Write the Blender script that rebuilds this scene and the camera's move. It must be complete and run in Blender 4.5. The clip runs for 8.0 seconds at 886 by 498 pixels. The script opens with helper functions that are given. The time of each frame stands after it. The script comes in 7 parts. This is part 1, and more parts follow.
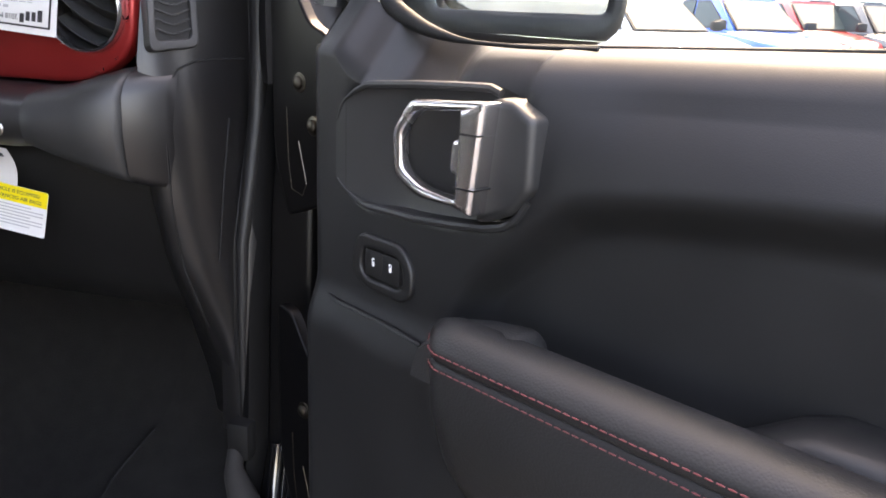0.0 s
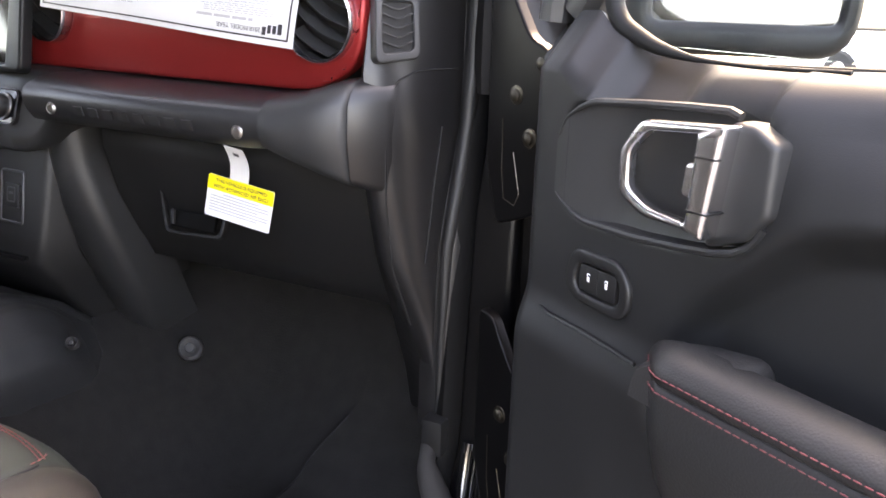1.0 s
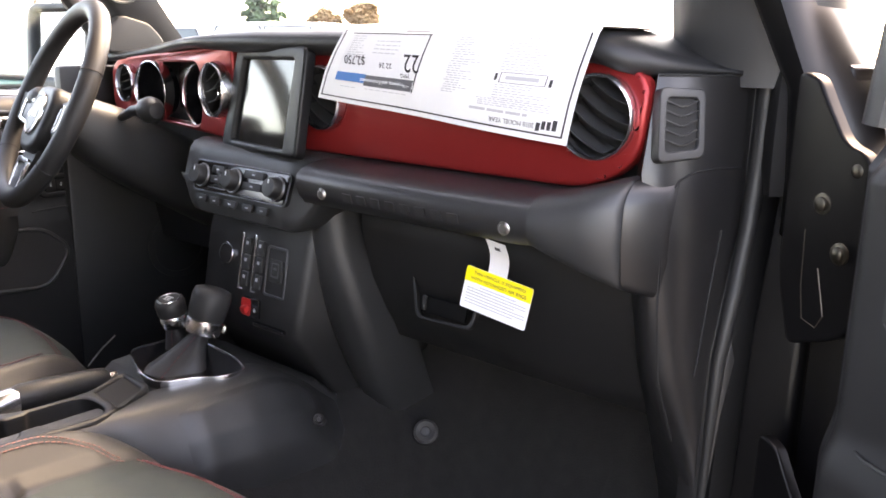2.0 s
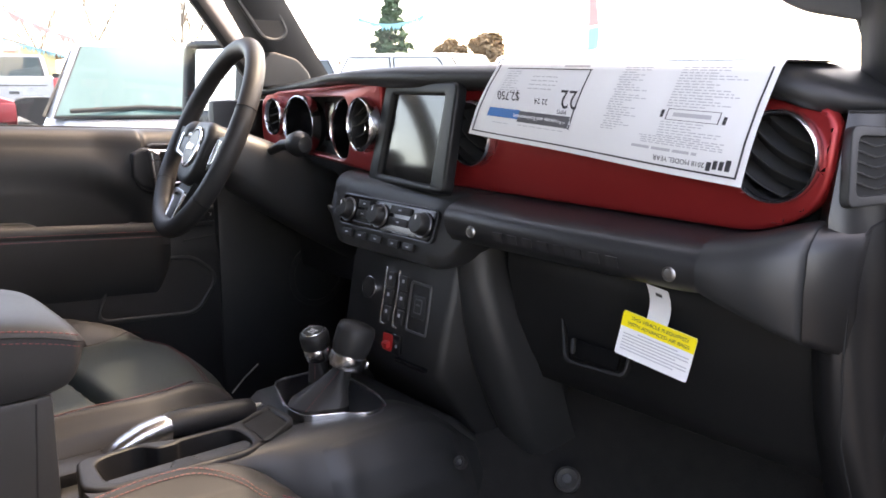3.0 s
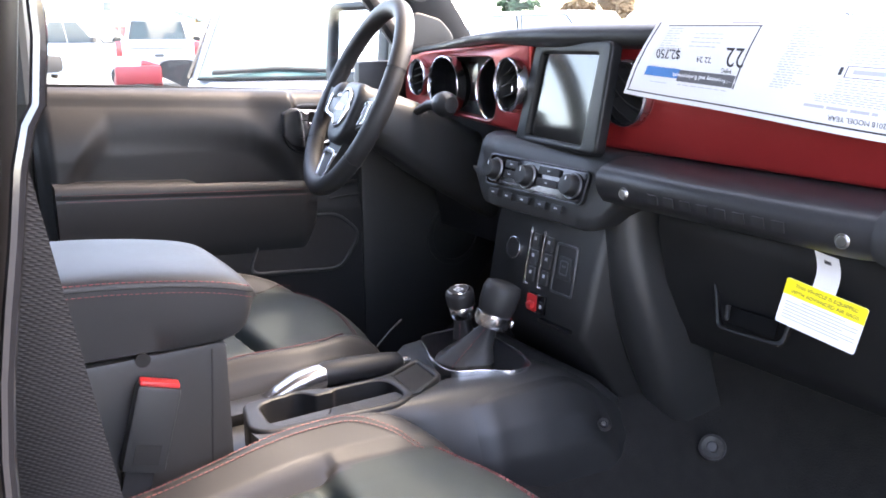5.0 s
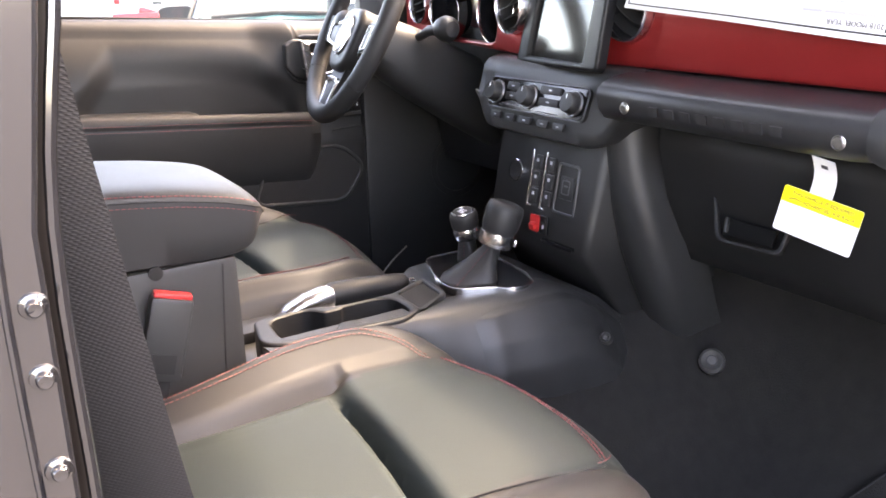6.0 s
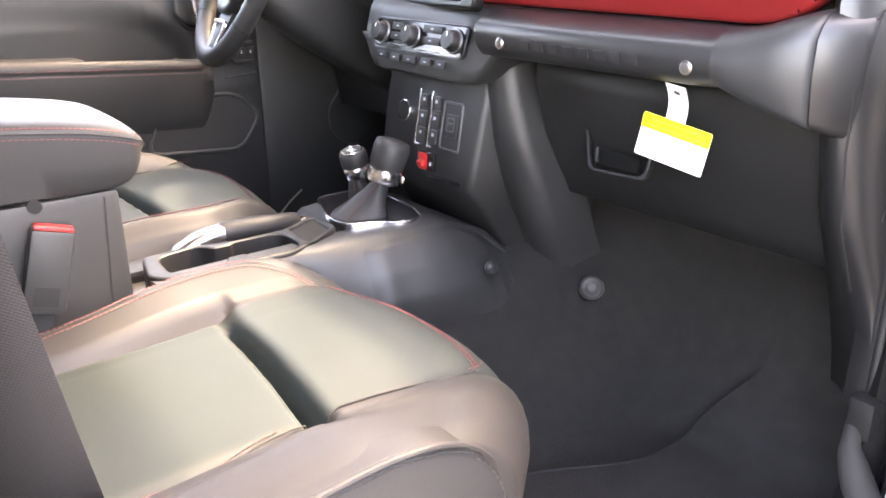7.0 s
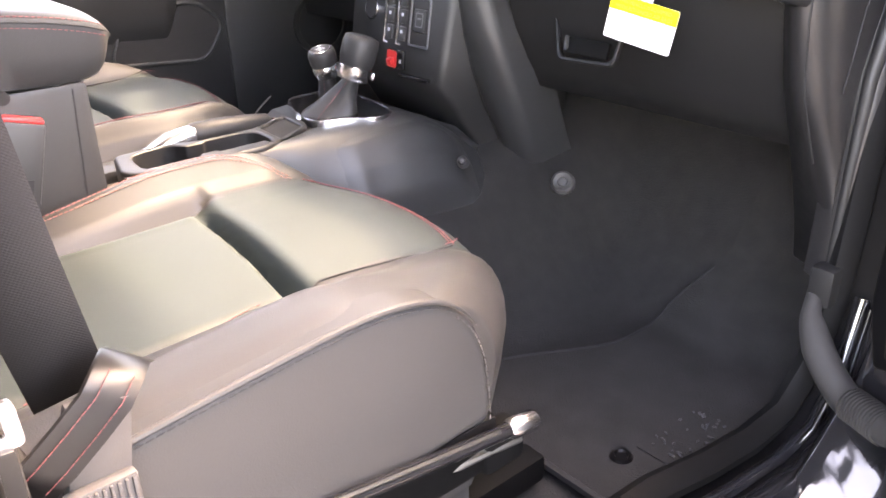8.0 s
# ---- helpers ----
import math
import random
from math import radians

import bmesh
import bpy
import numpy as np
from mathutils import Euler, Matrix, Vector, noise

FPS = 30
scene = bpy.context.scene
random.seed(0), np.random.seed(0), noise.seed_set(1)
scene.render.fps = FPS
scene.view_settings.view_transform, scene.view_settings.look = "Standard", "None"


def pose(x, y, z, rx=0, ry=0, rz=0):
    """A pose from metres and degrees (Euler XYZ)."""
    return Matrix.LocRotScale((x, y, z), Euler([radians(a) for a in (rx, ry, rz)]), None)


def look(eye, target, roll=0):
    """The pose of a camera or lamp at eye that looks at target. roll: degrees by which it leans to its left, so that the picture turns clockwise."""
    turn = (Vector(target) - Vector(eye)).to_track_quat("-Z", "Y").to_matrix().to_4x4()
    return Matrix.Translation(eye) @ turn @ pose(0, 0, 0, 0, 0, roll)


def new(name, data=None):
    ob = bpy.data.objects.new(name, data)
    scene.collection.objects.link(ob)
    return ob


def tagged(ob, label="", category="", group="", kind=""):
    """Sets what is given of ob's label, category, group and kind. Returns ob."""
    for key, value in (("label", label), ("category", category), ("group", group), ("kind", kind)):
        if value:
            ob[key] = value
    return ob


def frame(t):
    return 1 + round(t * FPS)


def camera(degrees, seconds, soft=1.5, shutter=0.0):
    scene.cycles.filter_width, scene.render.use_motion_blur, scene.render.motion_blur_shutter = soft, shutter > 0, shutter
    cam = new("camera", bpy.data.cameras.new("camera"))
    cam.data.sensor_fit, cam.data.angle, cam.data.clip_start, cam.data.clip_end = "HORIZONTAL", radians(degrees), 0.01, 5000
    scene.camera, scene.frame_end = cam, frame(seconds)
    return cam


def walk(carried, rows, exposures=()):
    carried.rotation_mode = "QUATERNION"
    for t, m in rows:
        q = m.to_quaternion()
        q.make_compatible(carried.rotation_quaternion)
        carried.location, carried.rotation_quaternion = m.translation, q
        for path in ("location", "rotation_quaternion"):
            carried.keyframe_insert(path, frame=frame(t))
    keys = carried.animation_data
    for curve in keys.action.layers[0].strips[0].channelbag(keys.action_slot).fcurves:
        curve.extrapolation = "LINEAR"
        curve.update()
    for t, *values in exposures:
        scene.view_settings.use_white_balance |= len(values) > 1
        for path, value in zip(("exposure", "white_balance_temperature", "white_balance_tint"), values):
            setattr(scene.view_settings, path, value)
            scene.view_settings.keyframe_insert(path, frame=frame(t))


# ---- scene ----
cam = camera(56.1, 8.0, soft=1.7)
PATH = [
    (0, (1.153, -0.795, 1.337), (0.666, 1.055, 0.754), 2.2),
    (0.5, (1.149, -0.798, 1.345), (0.516, 0.998, 0.733), 2.0),
    (1, (1.116, -0.816, 1.351), (0.262, 0.89, 0.75), 1.7),
    (1.5, (1.075, -0.815, 1.36), (-0.014, 0.771, 0.815), 1.5),
    (2, (1.029, -0.808, 1.377), (-0.247, 0.659, 0.912), 1.0),
    (2.2, (1.008, -0.809, 1.378), (-0.319, 0.623, 0.944), 1.0),
    (3.5, (0.973, -0.811, 1.39), (-0.578, 0.382, 0.977), 0.2),
    (4, (0.966, -0.822, 1.394), (-0.621, 0.321, 0.975), 0.3),
    (4.5, (0.965, -0.831, 1.395), (-0.656, 0.256, 0.958), 0.0),
    (5, (0.961, -0.844, 1.385), (-0.682, 0.183, 0.889), -0.3),
    (5.2, (0.962, -0.842, 1.373), (-0.687, 0.162, 0.85), -0.4),
    (6.3, (1.002, -0.862, 1.344), (-0.594, 0.155, 0.696), -1.0),
    (6.5, (1.015, -0.861, 1.335), (-0.556, 0.187, 0.674), -0.9),
    (7, (1.051, -0.854, 1.325), (-0.432, 0.289, 0.623), -0.7),
    (7.5, (1.073, -0.862, 1.306), (-0.335, 0.331, 0.536), -0.6),
    (8, (1.075, -0.88, 1.28), (-0.316, 0.275, 0.427), -1.5),
]
walk(cam, [(t, look(eye, target, roll)) for t, eye, target, roll in PATH],
     exposures=[(0.0, 4.5, 10200, 18.5), (0.5, 4.65, 10200, 19), (1.0, 5.05, 10500, 20), (1.5, 5.25, 10700, 20.5), (2.0, 5.0, 10500, 20.5), (3.5, 4.1, 9300, 19), (4.5, 3.85, 8700, 18.5), (5.0, 5.15, 8300, 19), (6.5, 5.8, 10500, 21.5), (7.0, 6.3, 10400, 21), (7.5, 6.3, 10300, 20.5), (8.0, 6.3, 10700, 22.5)])

# ---------- world and sun ----------
SUN_TO = Vector((0.04, 0.60, 0.80)).normalized()
world = bpy.data.worlds.new("world")
scene.world = world
world.use_nodes = True
wn = world.node_tree
sky = wn.nodes.new("ShaderNodeTexSky")
sky.sky_type = "NISHITA"
sky.sun_disc = False
sky.sun_elevation = math.asin(SUN_TO.z)
sky.sun_rotation = math.atan2(SUN_TO.x, SUN_TO.y)
sky.air_density, sky.dust_density, sky.ozone_density = 0.6, 1.8, 0.0
wn.nodes["Background"].inputs["Strength"].default_value = 0.15
wn.links.new(sky.outputs[0], wn.nodes["Background"].inputs["Color"])
sun = new("sun", bpy.data.lights.new("sun", "SUN"))
sun.data.energy, sun.data.angle, sun.data.color = 0.25, radians(2.5), (1.0, 0.98, 0.95)
sun.matrix_world = look(SUN_TO * 50, (0, 0, 0))


# ---------- materials ----------
def material(name, color, rough=0.5, metal=0.0, vary=0.25, scale=12.0, fine=900.0, bump=0.08, kind="noise",
             coat=0.0, spec=0.5, sheen=0.0, stretch=(1, 1, 1)):
    """Principled surface with slow colour and gloss variation and a fine relief, sized in metres."""
    m = bpy.data.materials.new(name)
    m.use_nodes = True
    nt = m.node_tree
    b = nt.nodes["Principled BSDF"]
    b.inputs["Metallic"].default_value = metal
    b.inputs["Specular IOR Level"].default_value = spec
    b.inputs["Coat Weight"].default_value = coat
    b.inputs["Coat Roughness"].default_value = 0.08
    b.inputs["Sheen Weight"].default_value = sheen
    geo = nt.nodes.new("ShaderNodeTexCoord")
    mp = nt.nodes.new("ShaderNodeMapping")
    mp.inputs["Scale"].default_value = stretch
    nt.links.new(geo.outputs["Object"], mp.inputs["Vector"])
    slow = nt.nodes.new("ShaderNodeTexNoise")
    slow.inputs["Scale"].default_value = scale
    slow.inputs["Detail"].default_value = 5
    nt.links.new(mp.outputs[0], slow.inputs["Vector"])
    mix = nt.nodes.new("ShaderNodeMix")
    mix.data_type = "RGBA"
    c = Vector(color)
    mix.inputs["A"].default_value = (*(c * (1 - vary)), 1)
    mix.inputs["B"].default_value = (*(c * (1 + vary)), 1)
    nt.links.new(slow.outputs["Fac"], mix.inputs["Factor"])
    nt.links.new(mix.outputs["Result"], b.inputs["Base Color"])
    rr = nt.nodes.new("ShaderNodeMapRange")
    rr.inputs["To Min"].default_value = max(0.02, rough - 0.12 * min(1, rough * 2))
    rr.inputs["To Max"].default_value = min(1.0, rough + 0.12 * min(1, rough * 2))
    nt.links.new(slow.outputs["Fac"], rr.inputs["Value"])
    nt.links.new(rr.outputs[0], b.inputs["Roughness"])
    if bump > 0:
        if kind == "leather":
            tex = nt.nodes.new("ShaderNodeTexVoronoi")
            tex.feature = "SMOOTH_F1"
            out = tex.outputs["Distance"]
        elif kind == "weave":
            tex = nt.nodes.new("ShaderNodeTexWave")
            tex.bands_direction = "Z"
            rib = nt.nodes.new("ShaderNodeTexWave")
            rib.bands_direction = "DIAGONAL"
            rib.inputs["Scale"].default_value = fine * 1.1
            both = nt.nodes.new("ShaderNodeMath")
            both.operation = "MULTIPLY"
            for k, w in enumerate((tex, rib)):
                w.inputs["Distortion"].default_value = 0.6
                nt.links.new(mp.outputs[0], w.inputs["Vector"])
                nt.links.new(w.outputs["Fac"], both.inputs[k])
            out = both.outputs[0]
        else:
            tex = nt.nodes.new("ShaderNodeTexNoise")
            tex.inputs["Detail"].default_value = 2
            out = tex.outputs["Fac"]
        tex.inputs["Scale"].default_value = fine
        nt.links.new(mp.outputs[0], tex.inputs["Vector"])
        bp = nt.nodes.new("ShaderNodeBump")
        bp.inputs["Strength"].default_value = bump
        bp.inputs["Distance"].default_value = 0.001
        nt.links.new(out, bp.inputs["Height"])
        nt.links.new(bp.outputs[0], b.inputs["Normal"])
    return m


def clear_glass(name, tint, gloss=1.0):
    m = bpy.data.materials.new(name)
    m.use_nodes = True
    nt = m.node_tree
    nt.nodes.remove(nt.nodes["Principled BSDF"])
    tr, gl = nt.nodes.new("ShaderNodeBsdfTransparent"), nt.nodes.new("ShaderNodeBsdfGlossy")
    tr.inputs[0].default_value = (*tint, 1)
    gl.inputs["Roughness"].default_value = 0.02
    lw, mx = nt.nodes.new("ShaderNodeLayerWeight"), nt.nodes.new("ShaderNodeMixShader")
    pw, ad = nt.nodes.new("ShaderNodeMath"), nt.nodes.new("ShaderNodeMath")
    pw.operation, ad.operation = "POWER", "MULTIPLY_ADD"
    pw.inputs[1].default_value, ad.inputs[1].default_value, ad.inputs[2].default_value = 4.0, 0.8 * gloss, 0.035 * gloss
    nt.links.new(lw.outputs["Facing"], pw.inputs[0])
    nt.links.new(pw.outputs[0], ad.inputs[0])
    nt.links.new(ad.outputs[0], mx.inputs[0])
    nt.links.new(tr.outputs[0], mx.inputs[1])
    nt.links.new(gl.outputs[0], mx.inputs[2])
    nt.links.new(mx.outputs[0], nt.nodes["Material Output"].inputs[0])
    return m


PLASTIC = material("black_grained_plastic", (0.0188, 0.0191, 0.0196), 0.47, fine=1400, bump=0.12)
PLASTIC_DARK = material("dark_plastic", (0.0084, 0.0083, 0.0087), 0.50, fine=1200, bump=0.1, spec=0.42)
SOFT_PAD = material("soft_touch_vinyl", (0.0128, 0.0129, 0.0135), 0.47, fine=1300, bump=0.06, kind="leather", spec=0.32)
BAR_PAD = material("satin_moulded_vinyl", (0.019, 0.019, 0.020), 0.36, fine=1300, bump=0.05, kind="leather", spec=0.5)
LEATHER = material("black_leather", (0.0190, 0.0188, 0.0192), 0.48, scale=7, fine=620, bump=0.18, kind="leather", spec=0.30)
LEATHER_SEAT = material("seat_leather", (0.0280, 0.0272, 0.0270), 0.52, scale=5, fine=900, bump=0.12, kind="leather", spec=0.32)
LEATHER_INSERT = material("seat_insert_leather", (0.0245, 0.0320, 0.0300), 0.60, scale=6, fine=950, bump=0.13, kind="leather", spec=0.28)
RED_TRIM = material("red_satin_trim", (0.26, 0.0170, 0.0175), 0.34, metal=0.45, vary=0.1, scale=20, fine=2500, bump=0.04)
CHROME = material("polished_chrome", (0.78, 0.78, 0.80), 0.21, metal=1.0, vary=0.05, bump=0.0)
SATIN = material("satin_silver", (0.66, 0.66, 0.68), 0.26, metal=1.0, vary=0.06, fine=2000, bump=0.03)
STEEL = material("zinc_steel", (0.35, 0.34, 0.32), 0.35, metal=1.0, vary=0.2, fine=900, bump=0.05)
DULL_STEEL = material("dull_dark_steel", (0.10, 0.09, 0.075), 0.4, metal=1.0, vary=0.3, fine=900, bump=0.05)
GLOSS_BLACK = material("gloss_black_paint", (0.008, 0.008, 0.009), 0.12, vary=0.1, bump=0.0, coat=1.0)
SATIN_BLACK = material("satin_black_paint", (0.006, 0.006, 0.0065), 0.4, vary=0.2, fine=600, bump=0.03, spec=0.28)
FASTENER_GREY = material("grey_plastic", (0.036, 0.035, 0.035), 0.55)
GREY_PLASTIC = material("grey_grained_plastic", (0.045, 0.042, 0.041), 0.5, fine=1100, bump=0.15)
PRIMER = material("dull_black_primer", (0.0024, 0.0024, 0.0026), 0.6, vary=0.25, fine=500, bump=0.05, spec=0.10)
HINGE_BLACK = material("black_body_paint", (0.0035, 0.0033, 0.0036), 0.33, vary=0.2, fine=500, bump=0.03, spec=0.16)
# near black, for seams and for the shade inside hollows
SEAM_SHADE = material("seam_shade_black", (0.004, 0.004, 0.004), 0.8, bump=0)
PIANO = material("piano_black", (0.006, 0.006, 0.007), 0.14, vary=0.1, bump=0.0)
RUBBER = material("black_rubber", (0.0075, 0.0075, 0.0078), 0.62, fine=800, bump=0.12, spec=0.25)
DUSTY_RUBBER = material("dusty_grey_rubber", (0.019, 0.018, 0.0178), 0.7, vary=0.35, scale=30, fine=700, bump=0.15, spec=0.3)
MAT_PILE = material("grey_mat_pile", (0.0180, 0.0170, 0.0165), 0.95, vary=0.5, scale=28, fine=420, bump=1.0, spec=0.15)
CARPET = material("charcoal_carpet", (0.0148, 0.0140, 0.0137), 0.95, vary=0.5, scale=40, fine=420, bump=1.0, spec=0.2)
WEBBING = material("belt_webbing", (0.0175, 0.0165, 0.0170), 0.75, fine=215, bump=0.4, kind="weave", spec=0.3)
TRIM_BLACK = material("sheen_black_plastic", (0.0105, 0.0100, 0.0103), 0.36, fine=1200, bump=0.06)
RED_THREAD = material("red_thread", (0.165, 0.036, 0.039), 0.7, vary=0.15, fine=3000, bump=0.1)
CRIMSON_THREAD = material("crimson_thread", (0.075, 0.017, 0.020), 0.7, vary=0.15, fine=3000, bump=0.1)
ORANGE_THREAD = material("salmon_thread", (0.19, 0.075, 0.066), 0.7, vary=0.15, fine=3000, bump=0.1)
GUIDE_LEATHER = material("smooth_belt_leather", (0.0055, 0.0052, 0.0055), 0.38, vary=0.1, fine=900, bump=0.04, spec=0.3)
DARK_SATIN = material("smoked_satin_metal", (0.16, 0.16, 0.165), 0.35, metal=1.0, vary=0.1, fine=1500, bump=0.03)
DARK_THREAD = material("black_thread", (0.010, 0.010, 0.010), 0.8, fine=3000, bump=0.1)
PAPER = material("white_paper", (0.70, 0.70, 0.70), 0.55, vary=0.03, scale=6, fine=500, bump=0.04)
INK = material("black_ink", (0.03, 0.03, 0.035), 0.6, vary=0.1, bump=0.0)
INK_GREY = material("grey_ink", (0.42, 0.42, 0.44), 0.6, vary=0.05, bump=0.0)
INK_BLUE = material("blue_ink", (0.03, 0.17, 0.42), 0.6, vary=0.05, bump=0.0)
YELLOW = material("yellow_card", (0.85, 0.68, 0.02), 0.5, vary=0.03, bump=0.0)
RED_PLASTIC = material("red_plastic", (0.45, 0.022, 0.022), 0.4, vary=0.08, bump=0.0)
WHITE_PRINT = material("white_print", (0.75, 0.75, 0.75), 0.5, vary=0.02, bump=0.0)
SCREEN = material("dark_screen_glass", (0.008, 0.0085, 0.009), 0.10, vary=0.05, bump=0.0)
SCREEN_RIM = material("satin_black_bezel", (0.0070, 0.0070, 0.0076), 0.42, fine=1500, bump=0.04, spec=0.20)
HEADLINER = material("dark_headliner", (0.05, 0.05, 0.05), 0.9, fine=900, bump=0.2)
MIRROR = material("mirror_glass", (0.85, 0.87, 0.87), 0.02, metal=1.0, vary=0.0, bump=0.0)
GLASS = clear_glass("window_glass", (0.86, 0.9, 0.9))
TINTED_GLASS = clear_glass("tinted_glass", (0.16, 0.18, 0.18))
ASPHALT = material("asphalt", (0.075, 0.073, 0.07), 0.85, vary=0.3, scale=0.6, fine=60, bump=0.4)


# ---------- mesh helpers ----------
def smooth01(a, b, x):
    t = min(1.0, max(0.0, (x - a) / (b - a)))
    return t * t * (3 - 2 * t)


def thing(name, at, label="", category="", group="", kind=""):
    ob = new(name)
    ob.empty_display_size = 0.05
    ob.location = at
    return tagged(ob, label, category, group, kind)


def world_of(ob):
    m = ob.matrix_basis.copy()
    while ob.parent:
        m = ob.parent.matrix_basis @ m
        ob = ob.parent
    return m


def part(name, bm, mat, parent=None, label="", m=None, angle=38, recalc=True):
    """Links a bmesh, given in world metres (or through m), as one mesh under a thing or part."""
    if m is not None:
        bm.transform(m)
    if recalc:
        bmesh.ops.recalc_face_normals(bm, faces=bm.faces[:])
    me = bpy.data.meshes.new(name)
    bm.to_mesh(me)
    bm.free()
    for p in me.polygons:
        p.use_smooth = True
    me.set_sharp_from_angle(angle=radians(angle))
    me.materials.append(mat)
    ob = new(name, me)
    if parent is not None:
        ob.parent = parent
        ob.matrix_basis = world_of(parent).inverted()
    if label:
        ob["label"] = label
    return ob


def merge(bm, tmp, m=None):
    if m is not None:
        tmp.transform(m)
    me = bpy.data.meshes.new("tmp")
    tmp.to_mesh(me)
    tmp.free()
    bm.from_mesh(me)
    bpy.data.meshes.remove(me)
    return bm


def rbox(size, at=(0, 0, 0), bevel=0.004, rot=(0, 0, 0), seg=2, bm=None, taper=None):
    t = bmesh.new()
    bmesh.ops.create_cube(t, size=1.0)
    for v in t.verts:
        v.co = Vector((v.co.x * size[0], v.co.y * size[1], v.co.z * size[2]))
        if taper and v.co.z > 0:
            v.co.x *= taper[0]
            v.co.y *= taper[1]
    if bevel > 0:
        bmesh.ops.bevel(t, geom=t.edges[:], offset=bevel, segments=seg, profile=0.6, affect="EDGES")
    t.transform(pose(*at, *rot))
    return merge(bm, t) if bm is not None else t


def tube(pts, r, n=8, closed=False, bm=None, flat=1.0, up=None):
    """A swept round (or flattened) bar along points; r a number or one for each point."""
    t = bmesh.new()
    pts = [Vector(p) for p in pts]
    k = len(pts)
    rings = []
    ref = Vector(up) if up else None
    for i, p in enumerate(pts):
        a = pts[(i - 1) % k] if closed or i > 0 else p
        b = pts[(i + 1) % k] if closed or i < k - 1 else p
        d = (b - a).normalized()
        if ref is None:
            ref = d.orthogonal().normalized()
        s = d.cross(ref)
        if s.length < 1e-4:
            s = d.orthogonal()
        s.normalize()
        q = s.cross(d).normalized()
        if not up:
            ref = q
        rad = r[i] if isinstance(r, (list, tuple)) else r
        rings.append([t.verts.new(p + s * (rad * math.cos(x)) + q * (rad * flat * math.sin(x)))
                      for x in (2 * math.pi * j / n for j in range(n))])
    for i in range(k if closed else k - 1):
        A, B = rings[i], rings[(i + 1) % k]
        for j in range(n):
            t.faces.new((A[j], A[(j + 1) % n], B[(j + 1) % n], B[j]))
    if not closed:
        t.faces.new(rings[0][::-1])
        t.faces.new(rings[-1])
    return merge(bm, t) if bm is not None else t


def loft(rings, bm=None, ring_closed=True, cap=True):
    t = bmesh.new()
    vs = [[t.verts.new(p) for p in ring] for ring in rings]
    for A, B in zip(vs, vs[1:]):
        n = len(A)
        for j in range(n if ring_closed else n - 1):
            t.faces.new((A[j], A[(j + 1) % n], B[(j + 1) % n], B[j]))
    if cap and ring_closed:
        t.faces.new(vs[0][::-1])
        t.faces.new(vs[-1])
    return merge(bm, t) if bm is not None else t


def lathe(profile, n=28, m=None, bm=None, cap=False):
    """Turns (radius, height) pairs about z."""
    t = bmesh.new()
    rings = [[t.verts.new((max(r, 1e-5) * math.cos(a), max(r, 1e-5) * math.sin(a), h))
              for a in (2 * math.pi * j / n for j in range(n))] for r, h in profile]
    for A, B in zip(rings, rings[1:]):
        for j in range(n):
            t.faces.new((A[j], A[(j + 1) % n], B[(j + 1) % n], B[j]))
    if cap:
        t.faces.new(rings[0][::-1])
        t.faces.new(rings[-1])
    if m is not None:
        t.transform(m)
    return merge(bm, t) if bm is not None else t


def rounded(pts, radii, seg=5):
    """A polygon with its corners rounded."""
    out, n = [], len(pts)
    if not isinstance(radii, (list, tuple)):
        radii = [radii] * n
    for i, p in enumerate(pts):
        p, a, b = Vector(p), Vector(pts[i - 1]), Vector(pts[(i + 1) % n])
        r = min(radii[i], (a - p).length * 0.49, (b - p).length * 0.49)
        if r < 1e-5:
            out.append(p)
            continue
        s, e = p + (a - p).normalized() * r, p + (b - p).normalized() * r
        for k in range(seg + 1):
            t = k / seg
            out.append(s * (1 - t) ** 2 + p * 2 * t * (1 - t) + e * t * t)
    return out


def smoothed(pts, n):
    """Rounds a run of corner points with n spans between each pair."""
    res = []
    for i in range(len(pts) - 1):
        a, b, c, d = (Vector(pts[max(0, min(len(pts) - 1, j))]) for j in (i - 1, i, i + 1, i + 2))
        for k in range(n):
            u = k / n
            res.append(tuple(0.5 * (2 * b + (c - a) * u + (2 * a - 5 * b + 4 * c - d) * u * u + (3 * b - a - 3 * c + d) * u ** 3)))
    return res + [pts[-1]]


def circle(cx, cy, r, n=28, ry=None):
    return [Vector((cx + r * math.cos(2 * math.pi * i / n), cy + (ry or r) * math.sin(2 * math.pi * i / n))) for i in range(n)]


